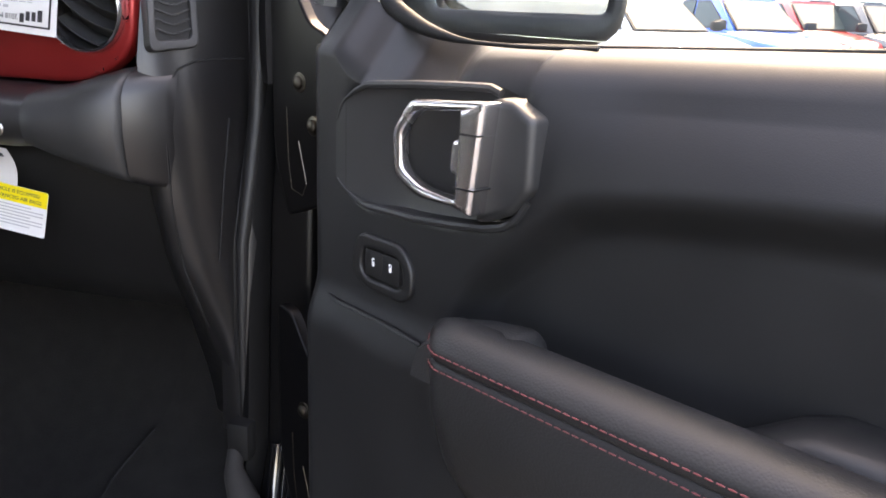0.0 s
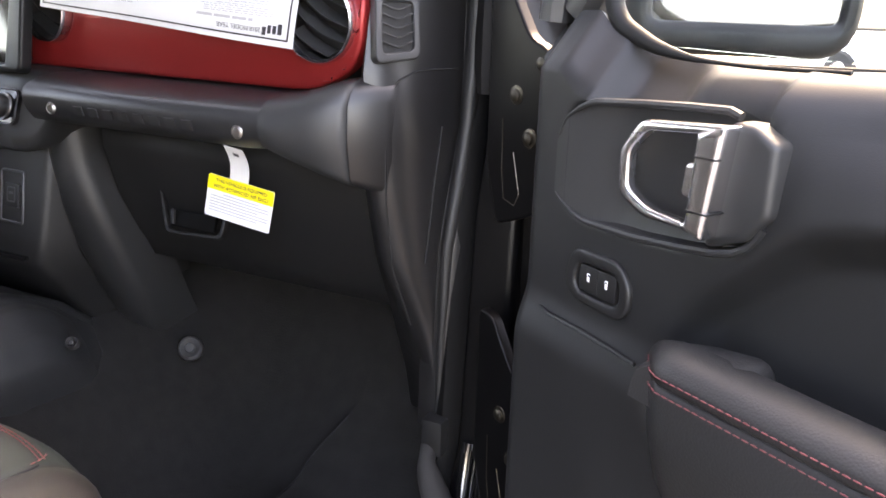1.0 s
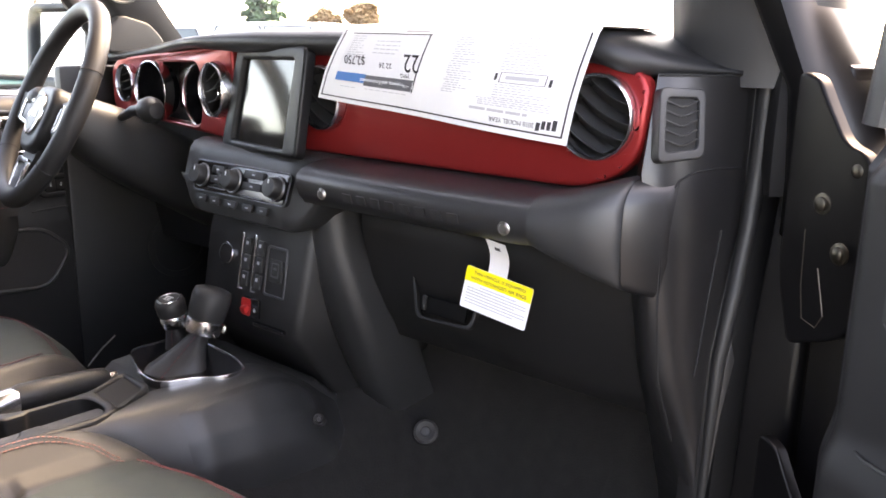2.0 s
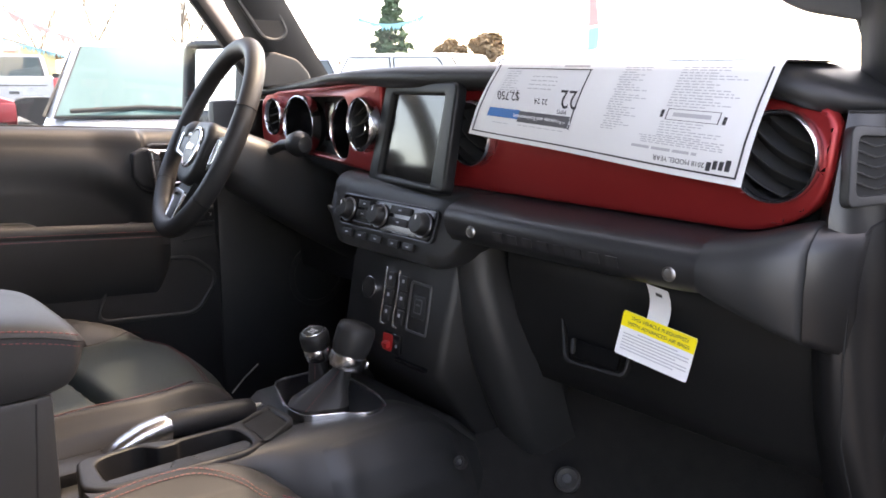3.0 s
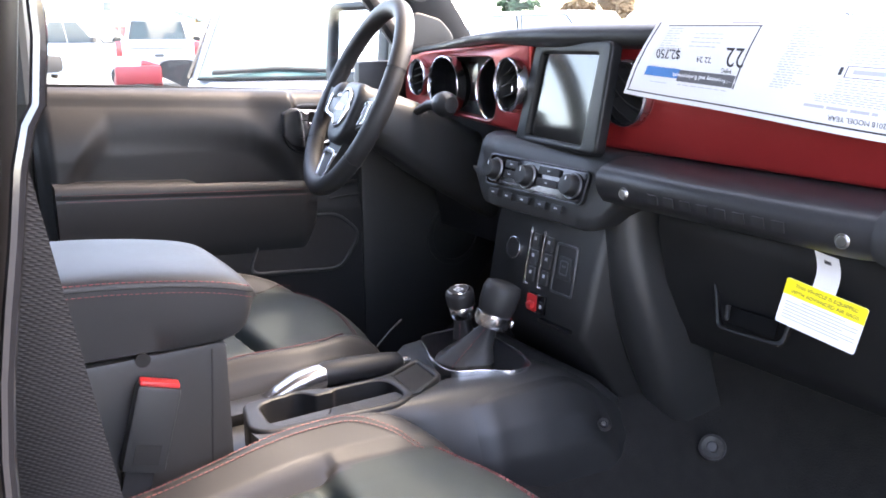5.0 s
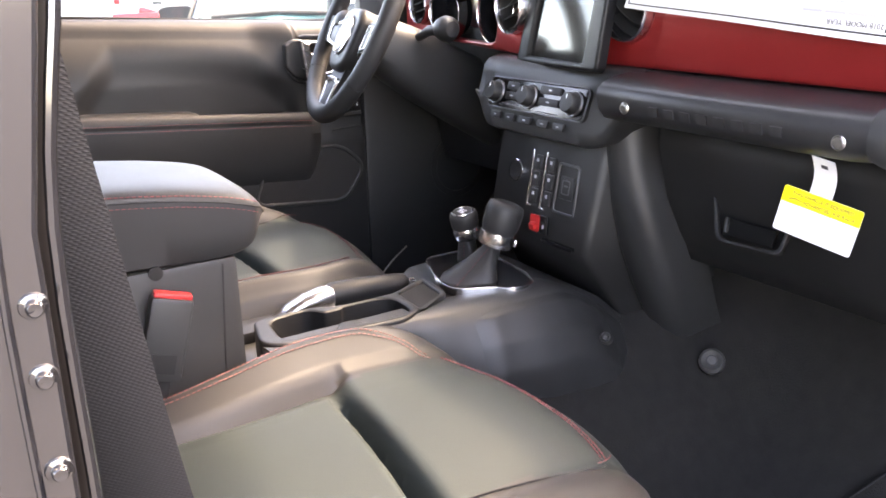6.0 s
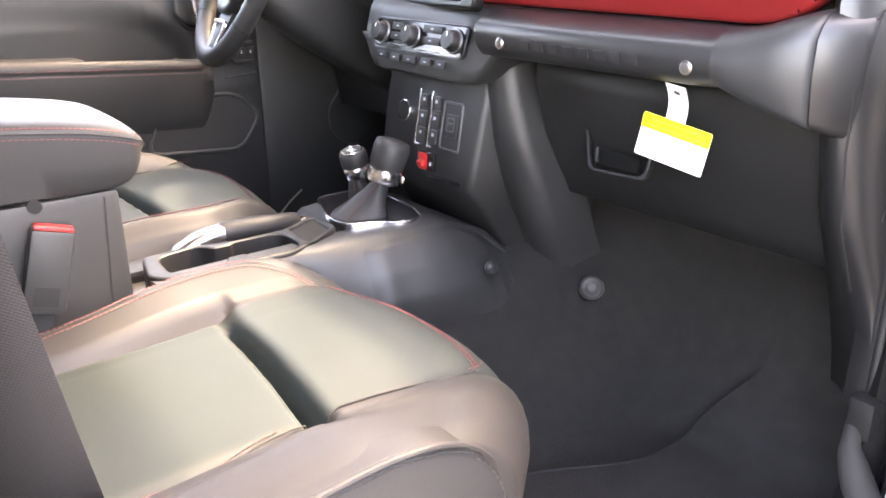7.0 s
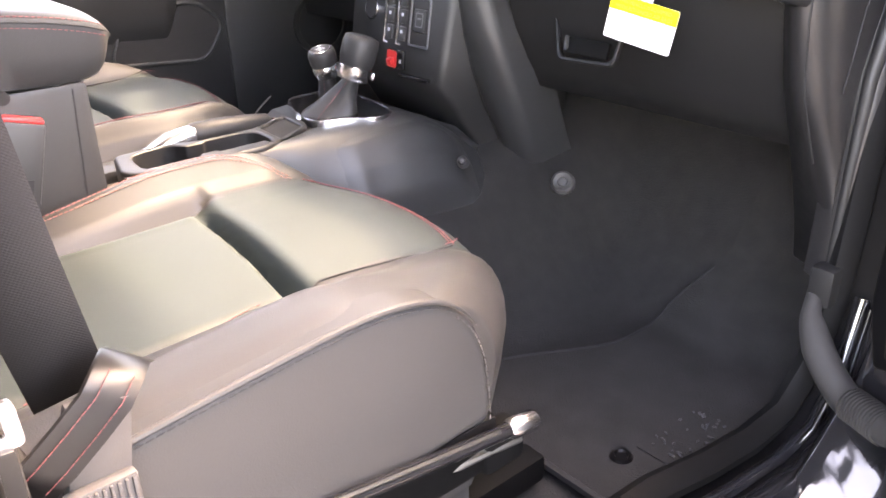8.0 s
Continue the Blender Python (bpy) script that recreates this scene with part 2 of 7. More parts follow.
def plate(outline, depth, holes=(), bevel=0.0, bm=None, m=None, cuts=0):
    """A flat piece in x, y with holes, depth along -z; bevelled front edge; m puts it in place."""
    t = bmesh.new()
    edges = []
    for loop in (outline, *holes):
        vs = [t.verts.new((p[0], p[1], 0)) for p in loop]
        edges += [t.edges.new((vs[i], vs[(i + 1) % len(vs)])) for i in range(len(vs))]
    bmesh.ops.triangle_fill(t, edges=edges, use_beauty=True)
    faces = t.faces[:]
    bmesh.ops.recalc_face_normals(t, faces=faces)
    if faces and faces[0].normal.z < 0:
        bmesh.ops.reverse_faces(t, faces=faces)
    rim = [e for e in t.edges if len(e.link_faces) == 1]
    if cuts:
        ys = [v.co.y for v in t.verts]
        lo, hi = min(ys), max(ys)
        for i in range(1, cuts):
            bmesh.ops.bisect_plane(t, geom=t.verts[:] + t.edges[:] + t.faces[:], dist=1e-6,
                                   plane_co=(0, lo + (hi - lo) * i / cuts, 0), plane_no=(0, 1, 0))
    got = bmesh.ops.extrude_face_region(t, geom=t.faces[:])
    back = [v for v in got["geom"] if isinstance(v, bmesh.types.BMVert)]
    for v in back:
        v.co.z -= depth
    if bevel > 0:
        top = [e for e in t.edges if all(abs(v.co.z) < 1e-7 for v in e.verts) and
               any(abs(f.normal.z) < 0.5 for f in e.link_faces)]
        t.normal_update()
        top = [e for e in t.edges if all(abs(v.co.z) < 1e-7 for v in e.verts) and
               any(abs(f.normal.z) < 0.5 for f in e.link_faces)]
        bmesh.ops.bevel(t, geom=top, offset=bevel, segments=3, profile=0.6, affect="EDGES")
    if m is not None:
        t.transform(m)
    return merge(bm, t) if bm is not None else t


def sheet(fn, nu, nv, thick=0.0, bm=None):
    """A surface fn(u, v) over 0..1, with thickness behind it."""
    t = bmesh.new()
    g = [[t.verts.new(fn(i / nu, j / nv)) for j in range(nv + 1)] for i in range(nu + 1)]
    for i in range(nu):
        for j in range(nv):
            t.faces.new((g[i][j], g[i + 1][j], g[i + 1][j + 1], g[i][j + 1]))
    if thick:
        bmesh.ops.recalc_face_normals(t, faces=t.faces[:])
        bmesh.ops.solidify(t, geom=t.faces[:], thickness=thick)
    return merge(bm, t) if bm is not None else t


def stitches(path, length=0.0055, gap=0.0025, r=0.0007, bm=None):
    """A row of thread stitches laid along a path of points."""
    bm = bm if bm is not None else bmesh.new()
    pts = [Vector(p) for p in path]
    cum = [0.0]
    for a, b in zip(pts, pts[1:]):
        cum.append(cum[-1] + (b - a).length)

    def at(s):
        for i in range(len(pts) - 1):
            if s <= cum[i + 1]:
                return pts[i].lerp(pts[i + 1], (s - cum[i]) / max(1e-9, cum[i + 1] - cum[i]))
        return pts[-1]
    s = 0.0
    while s + length < cum[-1]:
        tube([at(s), at(s + length / 2), at(s + length)], [r * 0.7, r, r * 0.7], 5, bm=bm)
        s += length + gap
    return bm


def frame_of(origin, right, up):
    """A matrix whose x, y, z are right, up and out of the face."""
    x = Vector(right).normalized()
    z = x.cross(Vector(up)).normalized()
    y = z.cross(x)
    m = Matrix((x, y, z)).transposed().to_4x4()
    m.translation = origin
    return m


def lettering(name, body, size, m, mat, parent, depth=0.0002, squash=1.0):
    cu = bpy.data.curves.new("tmp", "FONT")
    cu.body, cu.size, cu.extrude, cu.align_x, cu.align_y = body, size, depth, "CENTER", "CENTER"
    tmp = new("tmp", cu)
    me = bpy.data.meshes.new_from_object(tmp.evaluated_get(bpy.context.evaluated_depsgraph_get()))
    bpy.data.objects.remove(tmp)
    bm = bmesh.new()
    bm.from_mesh(me)
    bpy.data.meshes.remove(me)
    bm.transform(m @ Matrix.Diagonal((squash, 1, 1, 1)))
    return part(name, bm, mat, parent)


# ---------- the car's shell ----------
XZ = Matrix(((1, 0, 0, 0), (0, 0, -1, 0), (0, 1, 0, 0), (0, 0, 0, 1)))   # plate x, y -> x, z, front towards -y
YZ = Matrix(((0, 0, 1, 0), (1, 0, 0, 0), (0, 1, 0, 0), (0, 0, 0, 1)))    # plate x, y -> y, z, front towards +x


def at_y(y):
    return Matrix.Translation((0, y, 0)) @ XZ


def at_x(x):
    return Matrix.Translation((x, 0, 0)) @ YZ


def build_ground():
    bm = sheet(lambda u, v: Vector(((u - 0.5) * 3000, (v - 0.5) * 3000, 0)), 8, 8)
    tagged(part("ground", bm, ASPHALT), "grey asphalt car lot stretching to the horizon", "ground", kind="structure")


def floor_height(x, y):
    s = abs(x)
    z = 0.62 + 0.24 * (1 - smooth01(0.10, 0.36, s))
    toe = max(0.0, y - 0.06) * 0.62 + max(0.0, y - 0.2) * 0.7
    return max(z + 0.25 * toe, 0.62 + toe)


def build_floor():
    bm = sheet(lambda u, v: Vector((-0.70 + 1.40 * u, -1.0 + 1.42 * v, floor_height(-0.70 + 1.40 * u, -1.0 + 1.42 * v))), 56, 60, 0.012)
    tagged(part("floor", bm, CARPET), "charcoal carpet over the car floor and tunnel", "car floor", kind="structure")
    bm = rbox((1.40, 0.03, 0.62), (0, 0.44, 1.06), 0.01)
    tagged(part("wall_front", bm, PLASTIC_DARK), "dark firewall behind the dashboard", "firewall", kind="structure")
    bm = plate([(-0.72, 0.50), (0.72, 0.50), (0.66, 1.82), (-0.66, 1.82)], 0.04,
               [rounded([(-0.52, 1.35), (0.52, 1.35), (0.48, 1.68), (-0.48, 1.68)], 0.06)], m=at_y(-2.3))
    tagged(part("wall_rear", bm, PLASTIC_DARK), "dark tailgate wall with a window opening", "car wall", kind="structure")
    bm = rbox((1.42, 2.2, 0.03), (0, -1.25, 0.60), 0.01)
    tagged(part("floor_rear", bm, CARPET), "charcoal carpet of the rear floor", "car floor", kind="structure")


def build_roof():
    rings = []
    for y, z in ((-0.14, 1.765), (-0.10, 1.80), (-0.5, 1.83), (-1.4, 1.84), (-2.3, 1.83)):
        rings.append([Vector((x, y, z - 0.05 * (abs(x) / 0.66) ** 4)) for x in np.linspace(-0.66, 0.66, 15)])
    t = loft(rings, ring_closed=False)
    bmesh.ops.recalc_face_normals(t, faces=t.faces[:])
    bmesh.ops.solidify(t, geom=t.faces[:], thickness=0.035)
    tagged(part("ceiling", t, HEADLINER), "dark headliner under the hard top", "car roof", kind="structure")


def side_shell(s, name, label):
    """Sill, front post, centre post and rear quarter of one side; s is +1 for the passenger side."""
    th = thing(name, (0.74 * s, -0.5, 0.45), label, "car body", kind="structure")
    m = at_x(0.78 * s) if s > 0 else at_x(-0.70)
    # sill and front post in one sheet with the rounded lower corner of the door opening
    outline = [(-2.3, 0.45), (0.46, 0.45), (0.46, 1.33), (0.30, 1.37), (0.10, 1.37), (0.085, 1.24), (0.05, 1.10), (0.04, 0.93),
               (0.03, 0.80), (-0.002, 0.715), (-0.05, 0.664), (-0.12, 0.655), (-0.22, 0.668), (-0.33, 0.688), (-0.5, 0.698), (-0.80, 0.70), (-0.855, 0.74),
               (-0.850, 1.11), (-0.842, 1.165), (-0.8385, 1.215), (-0.8375, 1.30), (-0.828, 1.36), (-0.820, 1.42), (-0.835, 1.78), (-1.0, 1.79), (-0.99, 1.40), (-0.95, 0.80), (-1.05, 0.66), (-1.65, 0.66),
               (-1.80, 1.0), (-1.80, 1.78), (-2.3, 1.78)]
    part("body_side", plate(outline, 0.08, bevel=0.012, m=m), HINGE_BLACK, th, "black painted body side", angle=50)
    # unseen rear door, added to cut light: painted lower half and dark tinted window
    xs = 0.745 if s > 0 else -0.735
    part("rear_door", plate([(-1.83, 0.64), (-0.93, 0.64), (-0.93, 1.30), (-1.83, 1.30)], 0.03, bevel=0.006, m=at_x(xs)), GLOSS_BLACK, th, "black painted rear door", angle=50)
    part("rear_window", plate([(-1.83, 1.29), (-0.94, 1.29), (-0.94, 1.80), (-1.83, 1.80)], 0.005, m=at_x(xs - 0.01 * s)), TINTED_GLASS, th, "dark tinted rear window")
    # added plate, blocks light through the gap behind the driver door
    if s < 0:
        part("gap_plate", plate([(-0.90, 0.62), (-0.66, 0.62), (-0.66, 1.29), (-0.90, 1.29)], 0.03, bevel=0.006, m=at_x(-0.745)), HINGE_BLACK, th, "added black plate closing the gap behind the door", angle=50)
    # rolled sill edges in gloss paint
    for off, rad in ((0.026, 0.009), (0.052, 0.017), (0.082, 0.016)):
        run = [((0.715 + off) * s, y, z - 0.35 * off) for y, z in ((0.022, 0.82), (-0.004, 0.724), (-0.052, 0.674), (-0.122, 0.666), (-0.222, 0.679), (-0.33, 0.699), (-0.5, 0.709), (-0.79, 0.711))]
        part("sill_edge", tube(run, rad, 10), GLOSS_BLACK, th, "glossy black rolled sill edge", angle=80)
    # broad painted ledge outside the rolled edges
    rings = []
    for y, z in smoothed([(-0.01, 0.800), (-0.03, 0.762), (-0.05, 0.735), (-0.08, 0.711), (-0.11, 0.689), (-0.14, 0.669), (-0.17, 0.655), (-0.222, 0.650), (-0.33, 0.660), (-0.5, 0.672), (-0.79, 0.680)], 4):
        w = 0.0011 * math.sin(150 * y) + 0.0007 * math.sin(410 * y)
        rings.append([Vector((x * s, y - 0.25 * (x - 0.81), z + d)) for x, d in ((0.768, -0.035), (0.770, 0.000), (0.775, 0.004), (0.790, 0.001 + w), (0.800, -0.002 - w), (0.812, -0.005 + w), (0.825, -0.008), (0.842, -0.014 - w), (0.862, -0.022), (0.880, -0.050))])
    part("sill_ledge", loft(rings), GLOSS_BLACK, th, "glossy black painted sill ledge", angle=80)
    # rubber seal round the opening
    pts = [(0.712 * s, y, z) for y, z in ((0.095, 1.36), (0.078, 1.24), (0.045, 1.10), (0.03, 0.95), (0.018, 0.80), (-0.02, 0.722), (-0.068, 0.680), (-0.139, 0.676), (-0.23, 0.689),
                                          (-0.32, 0.710), (-0.5, 0.718), (-0.79, 0.72))]
    part("door_seal", tube(pts, 0.013, 8, flat=1.3), PRIMER, th, "black rubber door seal")
    # windscreen post
    rings = []
    posts = ((0.215, 1.345, 0.155, 0.19), (0.19, 1.46, 0.15, 0.16), (0.06, 1.60, 0.14, 0.15), (-0.09, 1.77, 0.13, 0.14)) if s > 0 else \
        ((0.245, 1.33, 0.085, 0.105), (0.15, 1.46, 0.08, 0.10), (0.05, 1.60, 0.08, 0.095), (-0.075, 1.77, 0.08, 0.095))
    for y, z, w, d in posts:
        cx = ((0.680 if s > 0 else 0.642) - 0.09 * (z - 1.34)) * s
        rings.append([Vector((cx + a * w, y - 0.05 + b * d, z)) for a, b in ((-.5, -.5), (-.3, -.62), (.3, -.62), (.5, -.5), (.5, .5), (-.5, .5))])
    part("windscreen_post", loft(rings), PLASTIC, th, "black plastic trimmed windscreen post", angle=60)
    if s > 0:
        bar = [(0.600 - 0.06 * (z - 1.34), y - 0.06, z) for y, z in ((0.20, 1.42), (0.165, 1.44), (0.10, 1.52), (0.03, 1.60), (0.0, 1.64), (0.03, 1.65))]
        part("grip", tube(bar, 0.012, 10, flat=1.5), PLASTIC, th, "moulded grip on the windscreen post")
    else:
        # hand hold of the post trim: flat black plate in place of its inner shade
        slot = rounded([(-0.055, 1.60), (-0.03, 1.56), (0.046, 1.458), (0.082, 1.458), (0.100, 1.474), (0.060, 1.55), (0.035, 1.60)], [0.01, 0.01, 0.02, 0.02, 0.015, 0.02, 0.01])
        g = part("grip", plate(slot, 0.004, m=at_x(-0.588)), SEAM_SHADE, th, "black plate painted as the shade of the hand hold")
        part("grip_lip", tube([Vector((-0.586 - 0.005, y, z)) for y, z in slot], 0.0045, 8, closed=True), PLASTIC, g, "smooth lip of the hand hold")
        sail = [(0.02, 1.40), (0.055, 1.435), (0.115, 1.42), (0.145, 1.39), (0.150, 1.36), (0.02, 1.36)]
        part("sail_panel", plate(rounded(sail, 0.012), 0.03, bevel=0.006, m=at_x(-0.575)), PLASTIC_DARK, th, "dark corner trim below the post", angle=50)
    return th


def build_shell():
    r = side_shell(1, "wall_east", "glossy black body side with door sill and posts")
    side_shell(-1, "wall_west", "black body side with door sill and posts on the driver side")
    # glossy outer face of the centre post, its lip and bolts
    skin = [(-0.985, 0.74), (-0.868, 0.74), (-0.855, 1.11), (-0.847, 1.165), (-0.8425, 1.215), (-0.8415, 1.30), (-0.832, 1.36), (-0.826, 1.42), (-0.840, 1.77), (-0.98, 1.77)]
    part("post_skin", plate(skin, 0.004, bevel=0.0015, m=at_x(0.7835)), GLOSS_BLACK, r, "glossy black painted centre post", angle=40)
    lip = [(-0.850, 1.11), (-0.842, 1.165), (-0.8388, 1.215), (-0.8378, 1.30), (-0.8285, 1.36), (-0.822, 1.42), (-0.836, 1.76)]
    for dx, dy, rad in ((0.0, 0.0, 0.0016), (0.004, -0.0125, 0.0011)):
        part("post_lip", tube([(0.7795 + dx, y + dy, z) for y, z in smoothed(lip, 4)], rad, 8), GLOSS_BLACK, r, "thin folded lip of the post")
    for y, z in ((-0.8452, 1.283), (-0.8458, 1.265), (-0.8462, 1.240), (-0.8468, 1.214)):
        bm = lathe([(0.0, 0.0032), (0.0016, 0.0034), (0.0021, 0.0026), (0.0021, 0.0012), (0.0032, 0.0008), (0.0035, 0.0)], 14)
        part("bolt", bm, GLOSS_BLACK, r, "black painted bolt", m=Matrix.Translation((0.7835, y, z)) @ pose(0, 0, 0, 0, 90, 0))
    part("hinge_post", rbox((0.125, 0.30, 0.79), (0.7975, 0.215, 0.865), 0.015), HINGE_BLACK, r, "dull black hinge post")
    bm = loft([[Vector((a, b, z)) for a, b in ((xl, y0 + 0.04), (xl + 0.012, y0 + 0.02), (xr - 0.015, y0), (xr, y0 + 0.015), (xr, 0.16), (xl, 0.16))]
               for z, xr, y0, xl in ((1.20, 0.822, 0.006, 0.742), (1.26, 0.816, 0.004, 0.742), (1.345, 0.784, 0.004, 0.735), (1.43, 0.746, 0.008, 0.69), (1.52, 0.712, -0.01, 0.66), (1.62, 0.692, -0.06, 0.64))])
    part("outer_post", bm, HINGE_BLACK, r, "black painted outer windscreen post", angle=50)
    part("rocker_panel", rbox((0.10, 2.2, 0.20), (0.815, -1.02, 0.555), 0.045, seg=4), GLOSS_BLACK, r, "glossy black rocker panel")
    part("fender_side", rbox((0.12, 0.9, 0.75), (0.885, 0.465, 0.87), 0.012), GLOSS_BLACK, r, "black front fender")
    part("grommet", loft([[Vector((0.734 + a * w, 0.060 + b * 0.5, z)) for a, b in ((-.5, .06), (-.42, -.02), (-.1, -.045), (.2, -.03), (.45, -.015), (.5, .06))] for z, w in ((1.372, .026), (1.345, .040), (1.30, .046), (1.265, .044), (1.238, .034))]), RUBBER, r, "moulded rubber grommet", angle=70)
    # windscreen header and cowl
    bm = rbox((1.26, 0.08, 0.12), (0, -0.14, 1.725), 0.02)
    tagged(part("windscreen_header", bm, PLASTIC), "black header bar above the windscreen", "trim", kind="structure")
    bm = sheet(lambda u, v: Vector((-0.62 + 1.24 * u + (0.5 - u) * 0.06 * v, 0.36 - 0.46 * v, 1.36 + 0.38 * v)), 4, 4, 0.005)
    ws = part("window_1", bm, GLASS)
    ws.visible_shadow = False
    tagged(ws, "clear windscreen glass above the dashboard", "windscreen", kind="structure")
    bm = rbox((1.36, 0.25, 0.03), (0, 0.52, 1.33), 0.01)
    tagged(part("cowl", bm, PLASTIC_DARK), "black cowl below the windscreen", "cowl", kind="structure")


def build_kick_trim():
    """Plastic trim of the passenger front post, from the dashboard's end down to the sill."""
    th = thing("post_trim", (0.68, 0.0, 0.66), "black plastic trim covering the front door post", "trim", kind="structure")
    line = ((1.345, 0.704, 0.066, 0.0120), (1.28, 0.704, 0.063, 0.0120), (1.20, 0.703, 0.055, 0.0115), (1.13, 0.702, 0.036, 0.0105), (1.06, 0.700, 0.016, 0.0085), (0.95, 0.699, 0.010, 0.0065), (0.86, 0.698, 0.010, 0.0060), (0.82, 0.698, 0.008, 0.0060))
    rings = [[Vector(p) for p in ((0.66, 0.30, z), (x - 0.030, y + 0.012, z), (x - 0.012, y + 0.002, z), (x + 0.008, y + 0.004, z), (x + 0.022, y + 0.02, z), (x + 0.024, 0.30, z))] for z, x, y, r in line]
    part("panel", loft(rings), TRIM_BLACK, th, angle=50)
    part("edge_strip", tube([(x + 0.002, y + 0.006, z) for z, x, y, r in line], [r * 0.95 for z, x, y, r in line], 12), PLASTIC_DARK, th, "soft rubber edge strip")
    part("kick_cap", rbox((0.030, 0.045, 0.05), (0.703, 0.012, 0.820), 0.008), RUBBER, th)


def build_driver_kick():
    th = thing("kick_panel", (-0.67, 0.2, 0.66), "black plastic kick panel in the driver footwell", "trim", kind="structure")
    part("panel", rbox((0.03, 0.48, 0.70), (-0.676, 0.20, 0.985), 0.012), PLASTIC, th)
    part("speaker_rim", plate(circle(0.20, 0.93, 0.075), 0.006, [circle(0.20, 0.93, 0.062)], 0.002, m=at_x(-0.653)), PLASTIC, th)


build_ground()
build_floor()
build_roof()
build_shell()
build_kick_trim()
build_driver_kick()


# ---------- dashboard ----------
def face_y(x):
    return -0.045 + 0.095 * smooth01(0.10, 0.55, -x) + 0.09 * smooth01(0.60, 0.69, x)


def top_z(x):
    return 1.402 - 0.040 * max(0.0, min(1.0, (-x - 0.0) / 0.6)) ** 1.2 - 0.040 * smooth01(0.56, 0.69, x)


def air_vent(dash, x, y, z, r, turn, vanes=4, yaw=0):
    vent = part("air_vent", lathe([(r * 0.9, -0.03), (r * 0.92, -0.004), (r * 0.95, 0.0)], 32, Matrix.Translation((x, y, z)) @ pose(0, 0, 0, 90, 0, -yaw), cap=False),
                PLASTIC_DARK, dash, "round air vent with a silver ring", recalc=False)
    m = Matrix.Translation((x, y, z)) @ pose(0, 0, 0, 90, 0, -yaw)
    part("ring", lathe([(r * 0.945, -0.006), (r * 0.95, 0.004), (r * 0.965, 0.0075), (r * 0.985, 0.009), (r * 1.01, 0.0075), (r * 1.025, 0.004), (r * 1.03, -0.010)], 40, m), SATIN, vent, "satin silver ring")
    part("back", lathe([(0.0, -0.028), (r * 0.95, -0.028)], 32, m), PLASTIC_DARK, vent)
    for k in range(vanes):
        off = (k - (vanes - 1) / 2) * r * 1.75 / vanes
        half = math.sqrt(max(1e-6, (r * 0.9) ** 2 - off ** 2))
        def fn(u, v, off=off, half=half):
            a = (u * 2 - 1) * half
            return Vector((a, off + 0.10 * r * (a / r) ** 2 * 2 + 0.006 * (v - 0.5), -0.002 - 0.016 * v))
        t = sheet(fn, 10, 2, 0.0016)
        part("vane", t, PLASTIC, vent, m=m @ pose(0, 0, 0, 0, 0, turn))
    return vent


